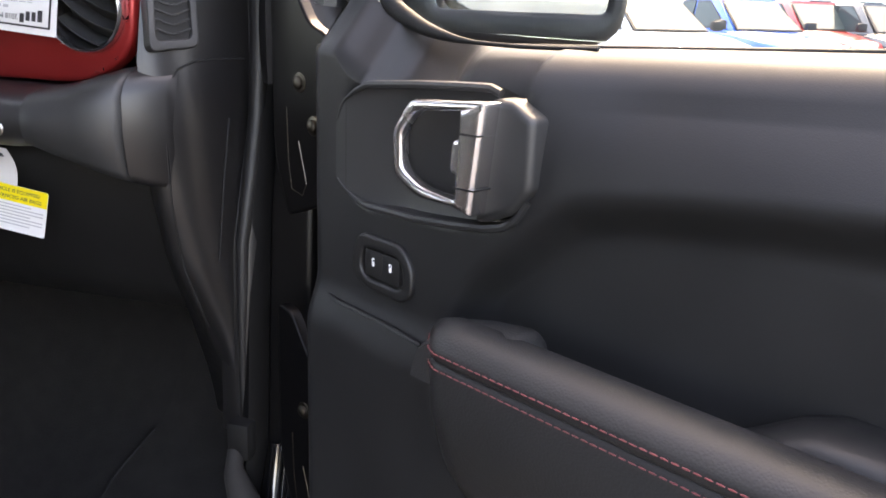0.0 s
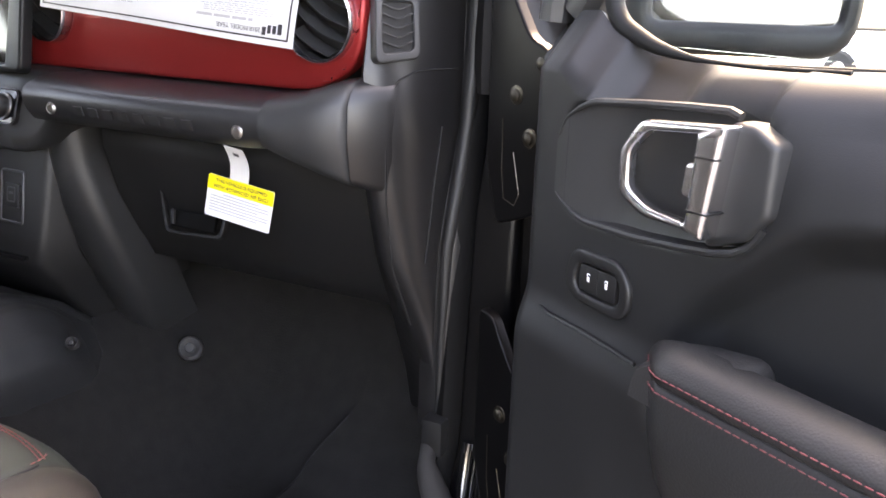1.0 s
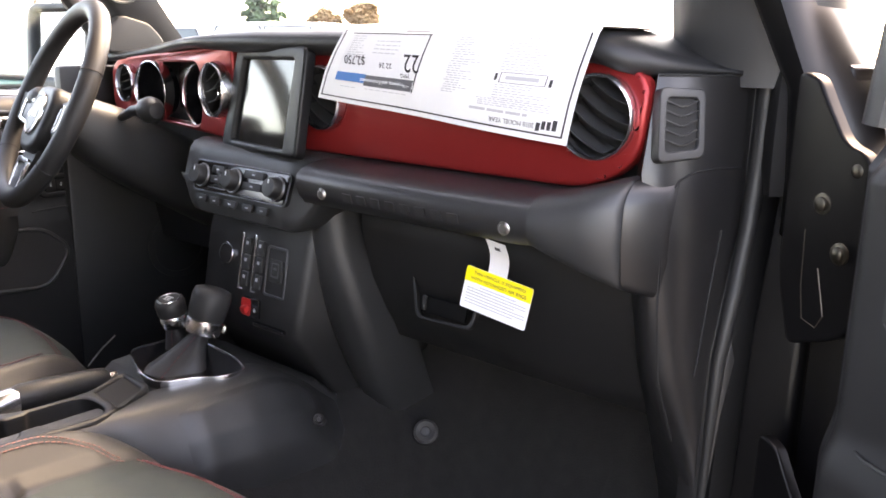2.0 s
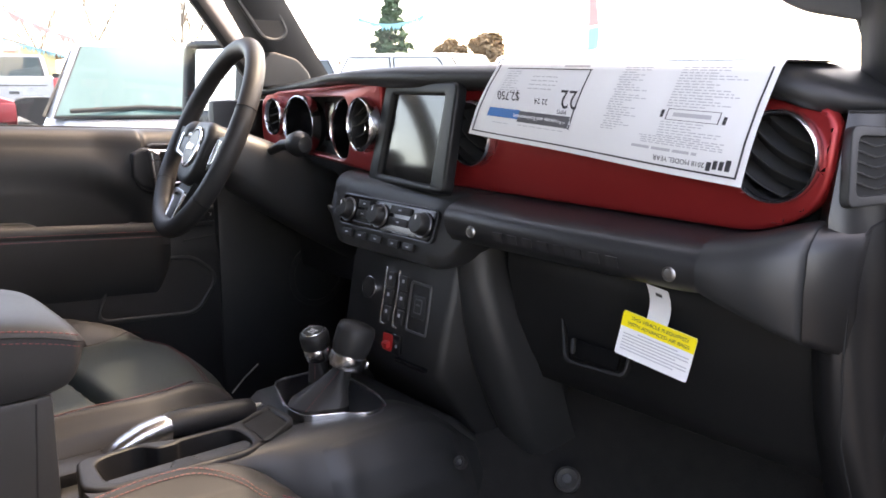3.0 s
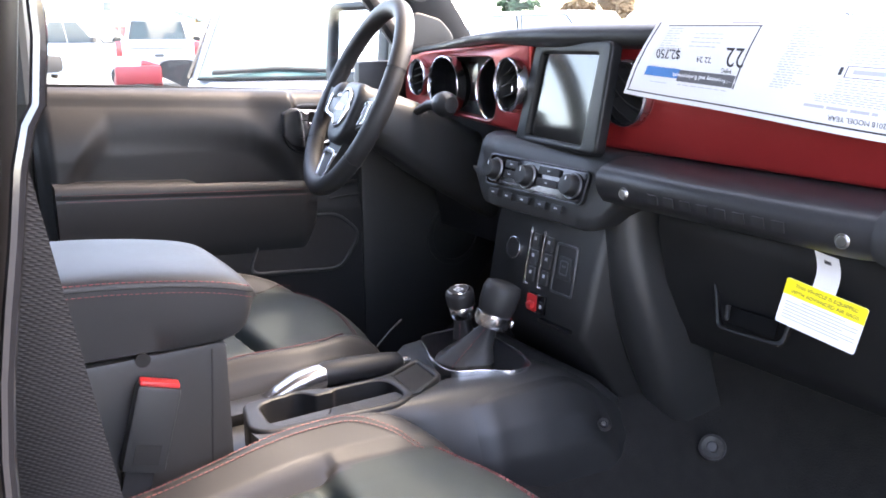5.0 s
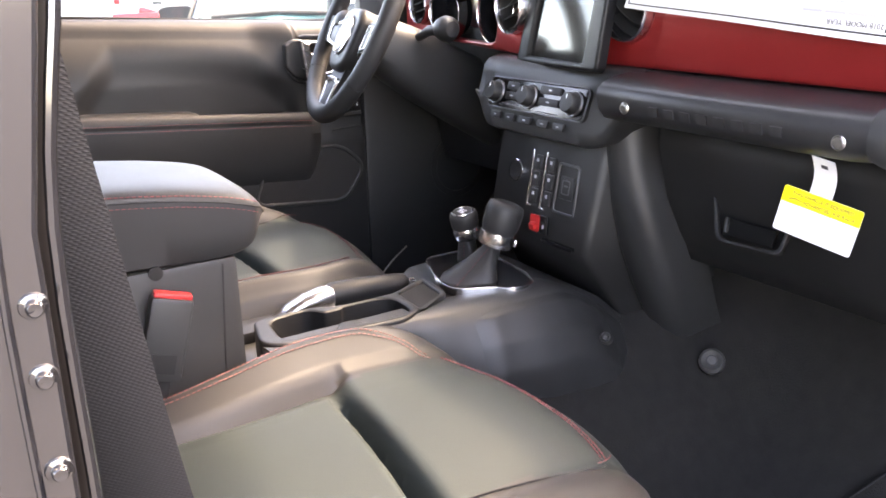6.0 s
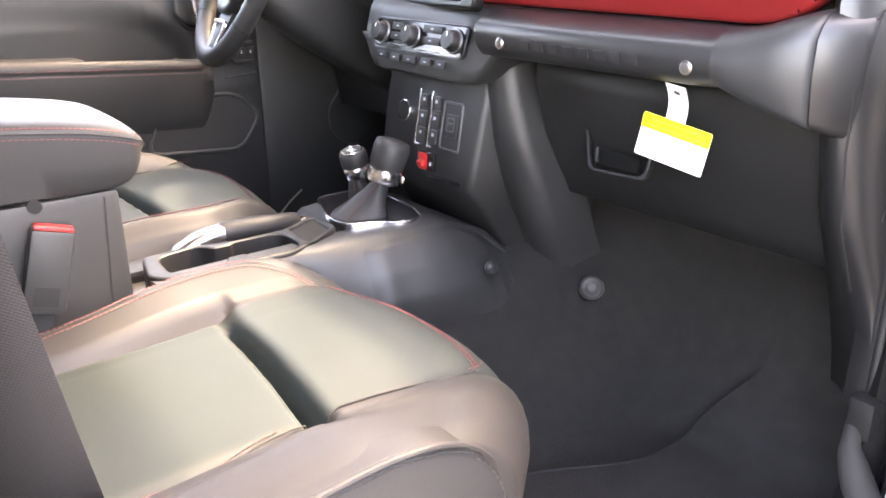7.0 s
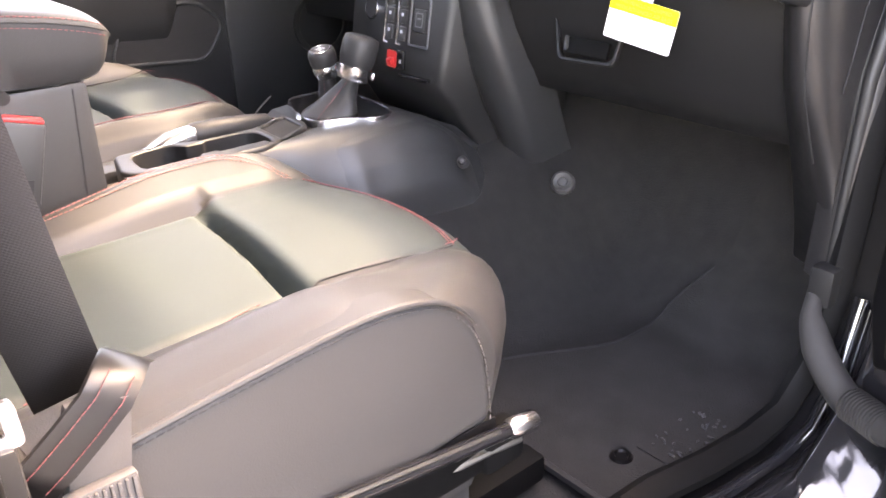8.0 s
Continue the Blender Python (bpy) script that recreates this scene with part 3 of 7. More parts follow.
def build_dashboard():
    th = thing("dashboard", (0, 0.1, 1.0), "black dashboard with red satin trim panels", "dashboard")
    # padded top
    rings = []
    for x in np.linspace(-0.655, 0.688, 76):
        y, z = face_y(x), top_z(x)
        k = (1 - 0.85 * smooth01(0.60, 0.68, x)) * (1 - 0.5 * smooth01(-0.02, 0.22, -x))
        prof = ((0.40, z - 0.03), (0.24, z - 0.004), (0.10, z + 0.001), (0.02, z), (-0.012 * k, z - 0.003 * k), (-0.024 * k, z - 0.011 * k), (-0.026 * k, z - 0.022 * k),
                (-0.016 * k, z - 0.032 * k), (0.0, z - 0.035 * k), (0.03, z - 0.036 * k), (0.03, z - 0.05 * k), (0.40, z - 0.06))
        rings.append([Vector((x, y + a if a < 0.2 else a, b)) for a, b in prof])
    part("top_pad", loft(rings), SOFT_PAD, th, "black soft padded dash top", angle=60)
    # structure behind the panels
    rings = []
    for x in np.linspace(-0.65, 0.64, 40):
        y = face_y(x) + 0.052
        rings.append([Vector((x, a, b)) for a, b in ((0.40, 1.36), (y, 1.355), (y, 1.16), (y + 0.04, 1.05), (0.16, 0.96), (0.40, 0.98))])
    part("carrier", loft(rings), PLASTIC_DARK, th)
    # red trim on the passenger side
    out = rounded([(0.085, 1.236), (0.572, 1.236), (0.634, 1.272), (0.637, 1.345), (0.612, 1.369), (0.085, 1.369)], [0.004, 0.05, 0.04, 0.03, 0.02, 0.004], 6)
    bm = plate(out, 0.02, [circle(0.161, 1.312, 0.0420), circle(0.582, 1.313, 0.0435)], 0.005, cuts=10)
    for v in bm.verts:
        v.co.z += 0.012 * (1 - ((v.co.y - 1.30) / 0.07) ** 2) - 0.006
    part("red_panel", bm, RED_TRIM, th, "satin red trim panel", m=at_y(-0.052), angle=45)
    # red trim on the driver side, curving away
    out = rounded([(-0.61, 1.246), (-0.06, 1.236), (-0.06, 1.380), (-0.58, 1.352), (-0.61, 1.33)], [0.03, 0.004, 0.004, 0.03, 0.02], 6)
    cl = rounded([(-0.462, 1.246), (-0.152, 1.250), (-0.152, 1.352), (-0.462, 1.346)], [0.048, 0.03, 0.03, 0.048], 6)
    bm = plate(out, 0.02, [circle(-0.538, 1.304, 0.036), cl, circle(-0.102, 1.311, 0.0415)], 0.004)
    for v in bm.verts:
        v.co.z -= face_y(v.co.x) + 0.045
    part("red_panel", bm, RED_TRIM, th, "satin red trim panel round the instruments", m=at_y(-0.050), angle=45)
    air_vent(th, 0.161, -0.0615, 1.312, 0.0420, -28, yaw=3)
    air_vent(th, 0.582, -0.0585, 1.313, 0.0435, -28)
    air_vent(th, -0.102, -0.054, 1.311, 0.0415, 28, yaw=9)
    air_vent(th, -0.538, 0.038, 1.304, 0.036, 20, yaw=4)
    # instrument cluster
    bm = rbox((0.30, 0.02, 0.10), (-0.36, 0.09, 1.30), 0.004)
    part("cluster_panel", bm, PLASTIC_DARK, th)
    for gx in (-0.370, -0.184):
        m = Matrix.Translation((gx, -0.006 if gx < -0.3 else -0.022, 1.297)) @ pose(0, 0, 0, 90)
        g = part("gauge", lathe([(0, -0.028), (0.045, -0.028), (0.049, 0.0)], 36, m), PIANO, th, "dark round gauge")
        part("rim", lathe([(0.0495, -0.006), (0.0500, 0.004), (0.0515, 0.0065), (0.0530, 0.0055), (0.0538, -0.012)], 40, m), CHROME, g, "chrome rim")
    part("cluster_display", rbox((0.09, 0.006, 0.075), (-0.36, 0.072, 1.30), 0.003), PIANO, th)
    # side vent at the passenger end
    table = ((1.358, (0.637, -0.038), (0.657, -0.026), (0.694, 0.070)), (1.32, (0.640, -0.052), (0.662, -0.040), (0.694, 0.066)), (1.26, (0.641, -0.066), (0.672, -0.055), (0.695, 0.062)),
             (1.20, (0.648, -0.066), (0.684, -0.058), (0.695, 0.055)), (1.12, (0.650, -0.056), (0.688, -0.052), (0.694, 0.036)), (1.04, (0.650, -0.034), (0.687, -0.034), (0.692, 0.012)),
             (0.95, (0.660, 0.008), (0.684, 0.0), (0.692, 0.010)), (0.86, (0.672, 0.045), (0.687, 0.02), (0.692, 0.014)), (0.80, (0.678, 0.06), (0.688, 0.03), (0.692, 0.02)))
    def end_pt(z, t, out=0.0):
        for hi, lo in zip(table, table[1:]):
            if z >= lo[0]:
                break
        k = min(1.0, max(0.0, (hi[0] - z) / (hi[0] - lo[0])))
        a, b, c = (Vector(hi[i]).lerp(Vector(lo[i]), k) for i in (1, 2, 3))
        p = a * (1 - t) ** 2 + b * 2 * t * (1 - t) + c * t * t
        d = ((b - a) * (1 - t) + (c - b) * t).normalized()
        return Vector((p.x + d.y * out, p.y - d.x * out, z))
    rings = []
    for z in list(np.linspace(1.358, 0.80, 36)):
        front = [end_pt(z, t) for t in np.linspace(0, 1, 14)]
        rings.append([Vector((0.60, 0.3, z)), Vector((0.62, front[0].y + 0.03, z))] + front + [Vector((0.694, 0.3, z))])
    part("end_panel", loft(rings), TRIM_BLACK, th, "black plastic dash end", angle=60)
    seam = [(1.262, 0.96), (1.264, 0.75), (1.262, 0.58), (1.255, 0.44), (1.242, 0.33), (1.22, 0.26), (1.18, 0.21), (1.12, 0.17), (1.04, 0.14), (0.96, 0.14)]
    part("seam", tube([end_pt(z, t, 0.0004) for z, t in seam], 0.0013, 5), SEAM_SHADE, th)
    part("seam", tube([end_pt(z, t, 0.0004) for z, t in ((1.20, 0.84), (1.13, 0.80), (1.07, 0.78), (1.045, 0.76))], 0.0012, 5), SEAM_SHADE, th)
    part("seam", tube([end_pt(z, t, 0.0003) for z, t in ((1.3565, 0.02), (1.3565, 0.3), (1.3565, 0.6), (1.3565, 0.98))], 0.0015, 5), SEAM_SHADE, th)
    m = frame_of(end_pt(1.309, 0.36, -0.001), end_pt(1.309, 0.66) - end_pt(1.309, 0.10), end_pt(1.33, 0.36) - end_pt(1.285, 0.36)) @ Matrix.Diagonal((0.86, 1, 1, 1))
    sv = part("side_vent", plate(rounded([(-0.034, -0.038), (0.030, -0.034), (0.036, 0.034), (-0.026, 0.036)], 0.010), 0.012,
              [rounded([(-0.024, -0.028), (0.022, -0.025), (0.026, 0.025), (-0.018, 0.026)], 0.007)], 0.002, m=m @ Matrix.Translation((0, 0, 0.0095))), PLASTIC, th, "black side window vent")
    part("back", plate(rounded([(-0.026, -0.03), (0.025, -0.027), (0.028, 0.027), (-0.02, 0.028)], 0.006), 0.002, m=m @ Matrix.Translation((0, 0, 0.0052))), SEAM_SHADE, sv)
    for k in range(5):
        bm = tube([(-0.024 + 0.047 * i / 6 + 0.001 * k, -0.018 + 0.0095 * k + 0.003 * math.cos(i * 1.0), 0.0072) for i in range(7)], 0.0010, 5)
        part("slat", bm, PLASTIC, sv, m=m)
    # lower ledge with the passenger grab bar
    rings = []
    for x in np.linspace(0.168, 0.572, 40):
        b = 0.006 * math.sin((x - 0.2) / 0.35 * math.pi) if 0.2 < x < 0.55 else 0.0
        lo = 1.172 + 0.010 * smooth01(0.50, 0.60, x)
        rings.append([Vector((x, y, z)) for y, z in ((0.0, 1.234), (-0.052, 1.233), (-0.088, 1.228), (-0.106 - b, 1.222), (-0.114 - b, 1.216), (-0.117 - b, 1.208), (-0.1165 - b, 1.200),
                                                    (-0.112 - b, 1.188), (-0.102, lo + 0.004), (-0.088, lo), (-0.05, lo - 0.006), (0.0, lo - 0.008))])
    part("grab_bar", loft(rings), BAR_PAD, th, "black padded passenger grab bar", angle=60)
    for x in (0.221, 0.513):
        m = Matrix.Translation((x, -0.118, 1.195)) @ pose(0, 0, 0, 90)
        part("screw", lathe([(0, 0.002), (0.003, 0.0025), (0.0052, 0.0018), (0.006, 0.0)], 20, m, lathe([(0.006, 0.0), (0.0068, 0.0016), (0.008, 0.0)], 20, m)), STEEL, th, "zinc screw head")
    # raised lettering drawn as plain shapes
    for i in range(8):
        part("embossed_bar", rbox((0.015, 0.0016, 0.012), (0.274 + i * 0.0245, -0.1222, 1.1965), 0.0007, (14, 0, 0)), BAR_PAD, th)
    # end cover right of the bar, sweeping down and round to the post
    def cover(x0, x1, n):
        secs = []
        for x in np.linspace(x0, x1, n):
            k = (x - 0.540) / 0.126
            y = -0.119 + 0.014 * smooth01(0.0, 0.6, k) + 0.062 * max(0.0, k - 0.42) ** 2 * 2.6
            zt, zb = 1.222 + 0.026 * smooth01(0.0, 0.9, k), 1.180 - 0.050 * k
            r = 0.010 * smooth01(0.0, 0.12, k)
            secs.append([Vector((x, a, b)) for a, b in ((0.02, zt + 0.012), (y + 0.040, zt + 0.012), (y + 0.014, zt + 0.006), (y + 0.003, zt - 0.004), (y - r * 0.3, zt - 0.016),
                                                        (y - r * 0.4, (zt + zb) / 2), (y + 0.001, zb + 0.012), (y + 0.006, zb + 0.003), (y + 0.018, zb - 0.002), (0.02, zb - 0.002))])
        return loft(secs)
    part("bar_end_cover", cover(0.542, 0.6345, 16), PLASTIC, th, "smooth grey black cover beside the grab bar", angle=75)
    part("corner_cover", cover(0.6365, 0.668, 10), TRIM_BLACK, th, "smooth corner piece", angle=75)
    # glove box
    rings = []
    for x in np.linspace(0.185, 0.66, 16):
        k = 0.012 * math.sin((x - 0.185) / 0.475 * math.pi)
        rings.append([Vector((x, y, z)) for y, z in ((0.10, 1.17), (0.000 - k, 1.166), (-0.014 - k, 1.155), (-0.014 - k, 1.13), (0.006 - k, 1.06), (0.032 - k, 1.00), (0.056, 0.955), (0.12, 0.94), (0.2, 0.95))])
    gb = part("glove_box", loft(rings), PLASTIC_DARK, th, "black glove box door", angle=60)
    m = frame_of((0.345, -0.0085, 1.055), (1, 0, 0), (0, 0.36, 1))
    out = rounded([(-0.088, 0.062), (-0.076, 0.070), (0.055, 0.064), (0.050, -0.030), (-0.046, -0.034)], 0.012)
    inn = rounded([(-0.083, 0.059), (-0.073, 0.065), (0.050, 0.059), (0.045, -0.025), (-0.042, -0.029)], 0.010)
    part("latch_surround", plate(out, 0.008, [inn], 0.002, m=m @ Matrix.Translation((0, 0, 0.004))), PLASTIC_DARK, gb)
    part("latch", rbox((0.075, 0.022, 0.006), (0.0, -0.012, 0.003), 0.002), PRIMER, gb, m=m)
    part("pull_tab", rbox((0.005, 0.020, 0.007), (-0.033, -0.010, 0.007), 0.002, (0, 0, 12)), PLASTIC, gb, m=m)
    return th


def build_centre_stack(dash):
    # shelf below the screen and the rounded climate housing
    rings = []
    for x in np.linspace(-0.150, 0.190, 34):
        e = smooth01(0.10, 0.17, abs(x - 0.018))
        lo = 1.126 + 0.045 * e * e
        rings.append([Vector((x, a + 0.014 * e, b)) for a, b in ((0.0, 1.236), (-0.062, 1.235), (-0.078, 1.230), (-0.086, 1.220), (-0.089, 1.210), (-0.098, 1.180), (-0.105, max(lo + 0.012, 1.15)),
                                                               (-0.104, lo + 0.006), (-0.092, lo), (0.0, lo))])
    part("centre_shelf", loft(rings), PLASTIC, dash, "black centre stack housing", angle=60)
    m = frame_of((0.020, -0.0975, 1.184), (1, 0, 0), (0, 0.30, 1))
    cp = part("climate_panel", plate(rounded([(-0.112, -0.022), (0.112, -0.022), (0.114, 0.024), (-0.114, 0.024)], 0.010), 0.008, bevel=0.002, m=m @ Matrix.Translation((0, 0, 0.004))), PIANO, dash, "gloss black climate control panel")
    rim = tube([m @ Vector((p[0], p[1], 0.0045)) for p in rounded([(-0.112, -0.022), (0.112, -0.022), (0.114, 0.024), (-0.114, 0.024)], 0.010)], 0.0012, 6, closed=True)
    part("trim_ring", rim, DARK_SATIN, cp, "thin silver trim line")
    for kx in (-0.092, -0.012, 0.088):
        k = part("knob", lathe([(0.0175, 0.0), (0.0175, 0.003), (0.0150, 0.005), (0.0140, 0.015), (0.0125, 0.017), (0.0, 0.0175)], 28, m @ Matrix.Translation((kx, 0.001, 0.004))), PLASTIC_DARK, cp, "black rotary knob")
        part("knob_ring", lathe([(0.0175, 0.001), (0.0184, 0.0025), (0.0176, 0.004), (0.016, 0.004)], 28, m @ Matrix.Translation((kx, 0.001, 0.004))), DARK_SATIN, k, "smoked silver ring")
        part("knob_mark", rbox((0.0016, 0.006, 0.0006), (kx, 0.009, 0.0217), 0.0002, bm=None), WHITE_PRINT, k, m=m)
    for i, (bx, by, w) in enumerate(((-0.052, 0.013, 0.03), (-0.052, -0.002, 0.03), (0.035, 0.014, 0.045), (0.035, -0.003, 0.045), (-0.085, -0.033, 0.024), (-0.05, -0.034, 0.024),
                                     (-0.012, -0.034, 0.03), (0.03, -0.034, 0.024), (0.065, -0.034, 0.024))):
        b = part("button", rbox((w, 0.011, 0.004), (bx, by, 0.006 if i < 4 else 0.003), 0.0012), PLASTIC_DARK, cp, m=m)
        part("icon", rbox((0.006, 0.0018, 0.0004), (bx, by, 0.0083 if i < 4 else 0.0053), 0.0), INK_GREY, b, m=m)
    part("slider_line", rbox((0.05, 0.0016, 0.001), (0.035, -0.018, 0.0046), 0.0003), DARK_SATIN, cp, m=m)
    part("slider_line", rbox((0.045, 0.0016, 0.001), (-0.052, -0.015, 0.0046), 0.0003), DARK_SATIN, cp, m=m)
    # lower stack
    rings = []
    for z, y0, w in ((1.15, -0.045, 0.128), (1.10, -0.062, 0.128), (1.05, -0.072, 0.127), (1.0, -0.082, 0.125), (0.965, -0.088, 0.122), (0.93, -0.06, 0.12), (0.84, 0.0, 0.12)):
        rings.append([Vector((-w, 0.2, z)), Vector((-w, y0 + 0.012, z)), Vector((-w + 0.012, y0, z)), Vector((w - 0.012, y0, z)), Vector((w, y0 + 0.012, z)), Vector((w, 0.2, z))])
    part("lower_centre_panel", loft(rings), PLASTIC_DARK, dash, "black lower centre stack", angle=60)
    m = frame_of((-0.009, -0.066, 1.055), (1, 0, 0), (0, 0.18, 1))
    sp = part("switch_panel", plate(rounded([(-0.095, -0.05), (0.108, -0.05), (0.106, 0.046), (-0.092, 0.046)], 0.008), 0.008, bevel=0.002, m=m @ Matrix.Translation((0, 0, 0.004))), PIANO, dash, "gloss black switch and socket panel")
    # silver framed socket cover
    o, i2 = rounded([(0.046, -0.042), (0.096, -0.042), (0.094, 0.034), (0.046, 0.034)], 0.006), rounded([(0.0495, -0.0385), (0.0925, -0.0385), (0.0905, 0.0305), (0.0495, 0.0305)], 0.004)
    part("socket_frame", plate(o, 0.004, [i2], 0.0008, m=m @ Matrix.Translation((0, 0, 0.0072))), DARK_SATIN, sp, "smoked silver frame")
    sk = part("socket_cover", rbox((0.030, 0.034, 0.004), (0.071, -0.002, 0.006), 0.003), PLASTIC, sp, m=m)
    part("socket_mark", plate(rounded([(0.062, -0.012), (0.08, -0.012), (0.08, 0.010), (0.062, 0.010)], 0.003), 0.0006, [rounded([(0.064, -0.010), (0.078, -0.010), (0.078, 0.008), (0.064, 0.008)], 0.002)], m=m @ Matrix.Translation((0, 0, 0.0088))), DARK_SATIN, sk)
    part("socket_mark", rbox((0.008, 0.003, 0.0006), (0.071, 0.001, 0.0086), 0), DARK_SATIN, sk, m=m)
    for tx in (-0.006, 0.026):
        part("silver_strip", rbox((0.0045, 0.088, 0.004), (tx - 0.008, 0.0, 0.0065), 0.0015), CHROME, sp, "chrome strip", m=m)
        part("silver_foot", rbox((0.012, 0.003, 0.003), (tx - 0.004, -0.043, 0.0065), 0.001), CHROME, sp, m=m)
        for by in (0.026, 0.0, -0.026):
            b = part("toggle", rbox((0.016, 0.022, 0.006), (tx + 0.005, by, 0.006), 0.002), PLASTIC, sp, m=m)
            part("icon", rbox((0.005, 0.005, 0.0006), (tx + 0.005, by + 0.003, 0.0092), 0), INK_GREY, b, m=m)
    rg = part("dial", lathe([(0, 0.004), (0.015, 0.004), (0.0155, 0.0)], 24, m @ Matrix.Translation((-0.055, 0.004, 0.004))), PLASTIC_DARK, sp, "round black switch")
    part("dial_ring", lathe([(0.0155, 0.0), (0.0165, 0.004), (0.018, 0.003), (0.0185, 0.0)], 28, m @ Matrix.Translation((-0.055, 0.004, 0.004))), SATIN, rg, "satin silver ring")
    # red rocker and lower tray
    m2 = frame_of((0.0, -0.0875, 0.988), (1, 0, 0), (0, 0.1, 1))
    rs = part("red_switch", rbox((0.042, 0.030, 0.006), (0.018, 0.004, 0.001), 0.003), PIANO, sp, "black socket of the red toggle switch", m=m2)
    part("toggle_bed", plate(rounded([(-0.001, -0.009), (0.022, -0.009), (0.022, 0.017), (-0.001, 0.017)], 0.004), 0.0012, m=m2 @ Matrix.Translation((0, 0, 0.0050))), RED_PLASTIC, rs, "red switch bed")
    part("toggle_lever", rbox((0.013, 0.010, 0.010), (0.012, 0.001, 0.008), 0.003, (20, 0, 0)), RED_PLASTIC, rs, "red toggle lever", m=m2)
    part("icon", rbox((0.004, 0.005, 0.0006), (0.031, 0.002, 0.0042), 0), INK_GREY, rs, m=m2)
    part("tray_edge", rbox((0.07, 0.006, 0.012), (0.065, -0.018, 0.0), 0.002), PIANO, sp, m=m2)
    # touch screen
    m = frame_of((0.050, -0.070, 1.300), (0.9877, -0.1564, 0), (0.026, 0.165, 0.986))
    o = rounded([(-0.122, -0.074), (0.100, -0.070), (0.096, 0.080), (-0.104, 0.079)], [0.012, 0.012, 0.014, 0.014])
    i2 = rounded([(-0.090, -0.0605), (0.063, -0.0605), (0.068, 0.0615), (-0.080, 0.0605)], 0.004)
    ts = part("touch_screen", plate(o, 0.016, [i2], 0.005, m=m @ Matrix.Translation((0, 0, 0.004))), SCREEN_RIM, dash, "black touch screen surround")
    part("screen_back", rbox((0.150, 0.110, 0.03), (-0.02, 0.002, -0.028), 0.004), PLASTIC_DARK, ts, m=m)
    part("glass", rbox((0.166, 0.128, 0.002), (-0.010, 0.0, -0.004), 0), SCREEN, ts, "dark glossy screen", m=m)
    # side wall of the stack towards the passenger's feet
    rings = []
    for z, y0, xr in ((1.172, -0.056, 0.166), (1.10, -0.050, 0.174), (1.04, -0.040, 0.186), (0.98, -0.022, 0.194), (0.92, 0.004, 0.192), (0.87, 0.030, 0.184), (0.80, 0.070, 0.172), (0.73, 0.105, 0.166)):
        rings.append([Vector(p) for p in ((0.10, y0 + 0.02, z), (0.122, y0, z), (0.135, y0 - 0.006, z), (xr - 0.022, y0 - 0.002, z), (xr - 0.006, y0 + 0.008, z), (xr, y0 + 0.026, z), (xr, y0 + 0.10, z), (0.10, y0 + 0.10, z))])
    bm = loft(rings)
    part("knee_panel", bm, PLASTIC, dash, "grained black side panel of the stack", angle=60)


def build_column(dash):
    th = thing("steering_column", (-0.381, -0.05, 1.2), "black steering column shroud with stalks", "steering column")
    ax = Vector((0, -math.cos(radians(24)), math.sin(radians(24))))
    hub = Vector((-0.385, -0.195, 1.268))
    rings = []
    for d, w, h in ((0.035, 0.048, 0.048), (0.07, 0.058, 0.058), (0.13, 0.064, 0.068), (0.22, 0.06, 0.075), (0.32, 0.055, 0.08)):
        c = hub - ax * d + Vector((0, 0, -0.008 * d / 0.1))
        rings.append([c + Vector((w * math.copysign(abs(math.cos(a)) ** 0.7, math.cos(a)), 0, h * math.copysign(abs(math.sin(a)) ** 0.7, math.sin(a)))) for a in (2 * math.pi * k / 20 for k in range(20))])
    part("shroud", loft(rings), PLASTIC, th, angle=60)
    for s, tip in ((1, (-0.262, -0.075, 1.272)), (-1, (-0.50, -0.15, 1.28))):
        st = part("stalk", tube([(-0.381 + 0.05 * s, -0.09, 1.255), (-0.381 + 0.08 * s, -0.085, 1.268), tip], [0.007, 0.009, 0.012], 10), PLASTIC, th, "black control stalk")
        part("stalk_end", lathe([(0, 0.024), (0.013, 0.022), (0.0205, 0.012), (0.022, 0), (0.018, -0.014), (0, -0.02)], 20, Matrix.Translation(tip) @ pose(0, 0, 0, 0, 90, 0)), PLASTIC, st)
    return th


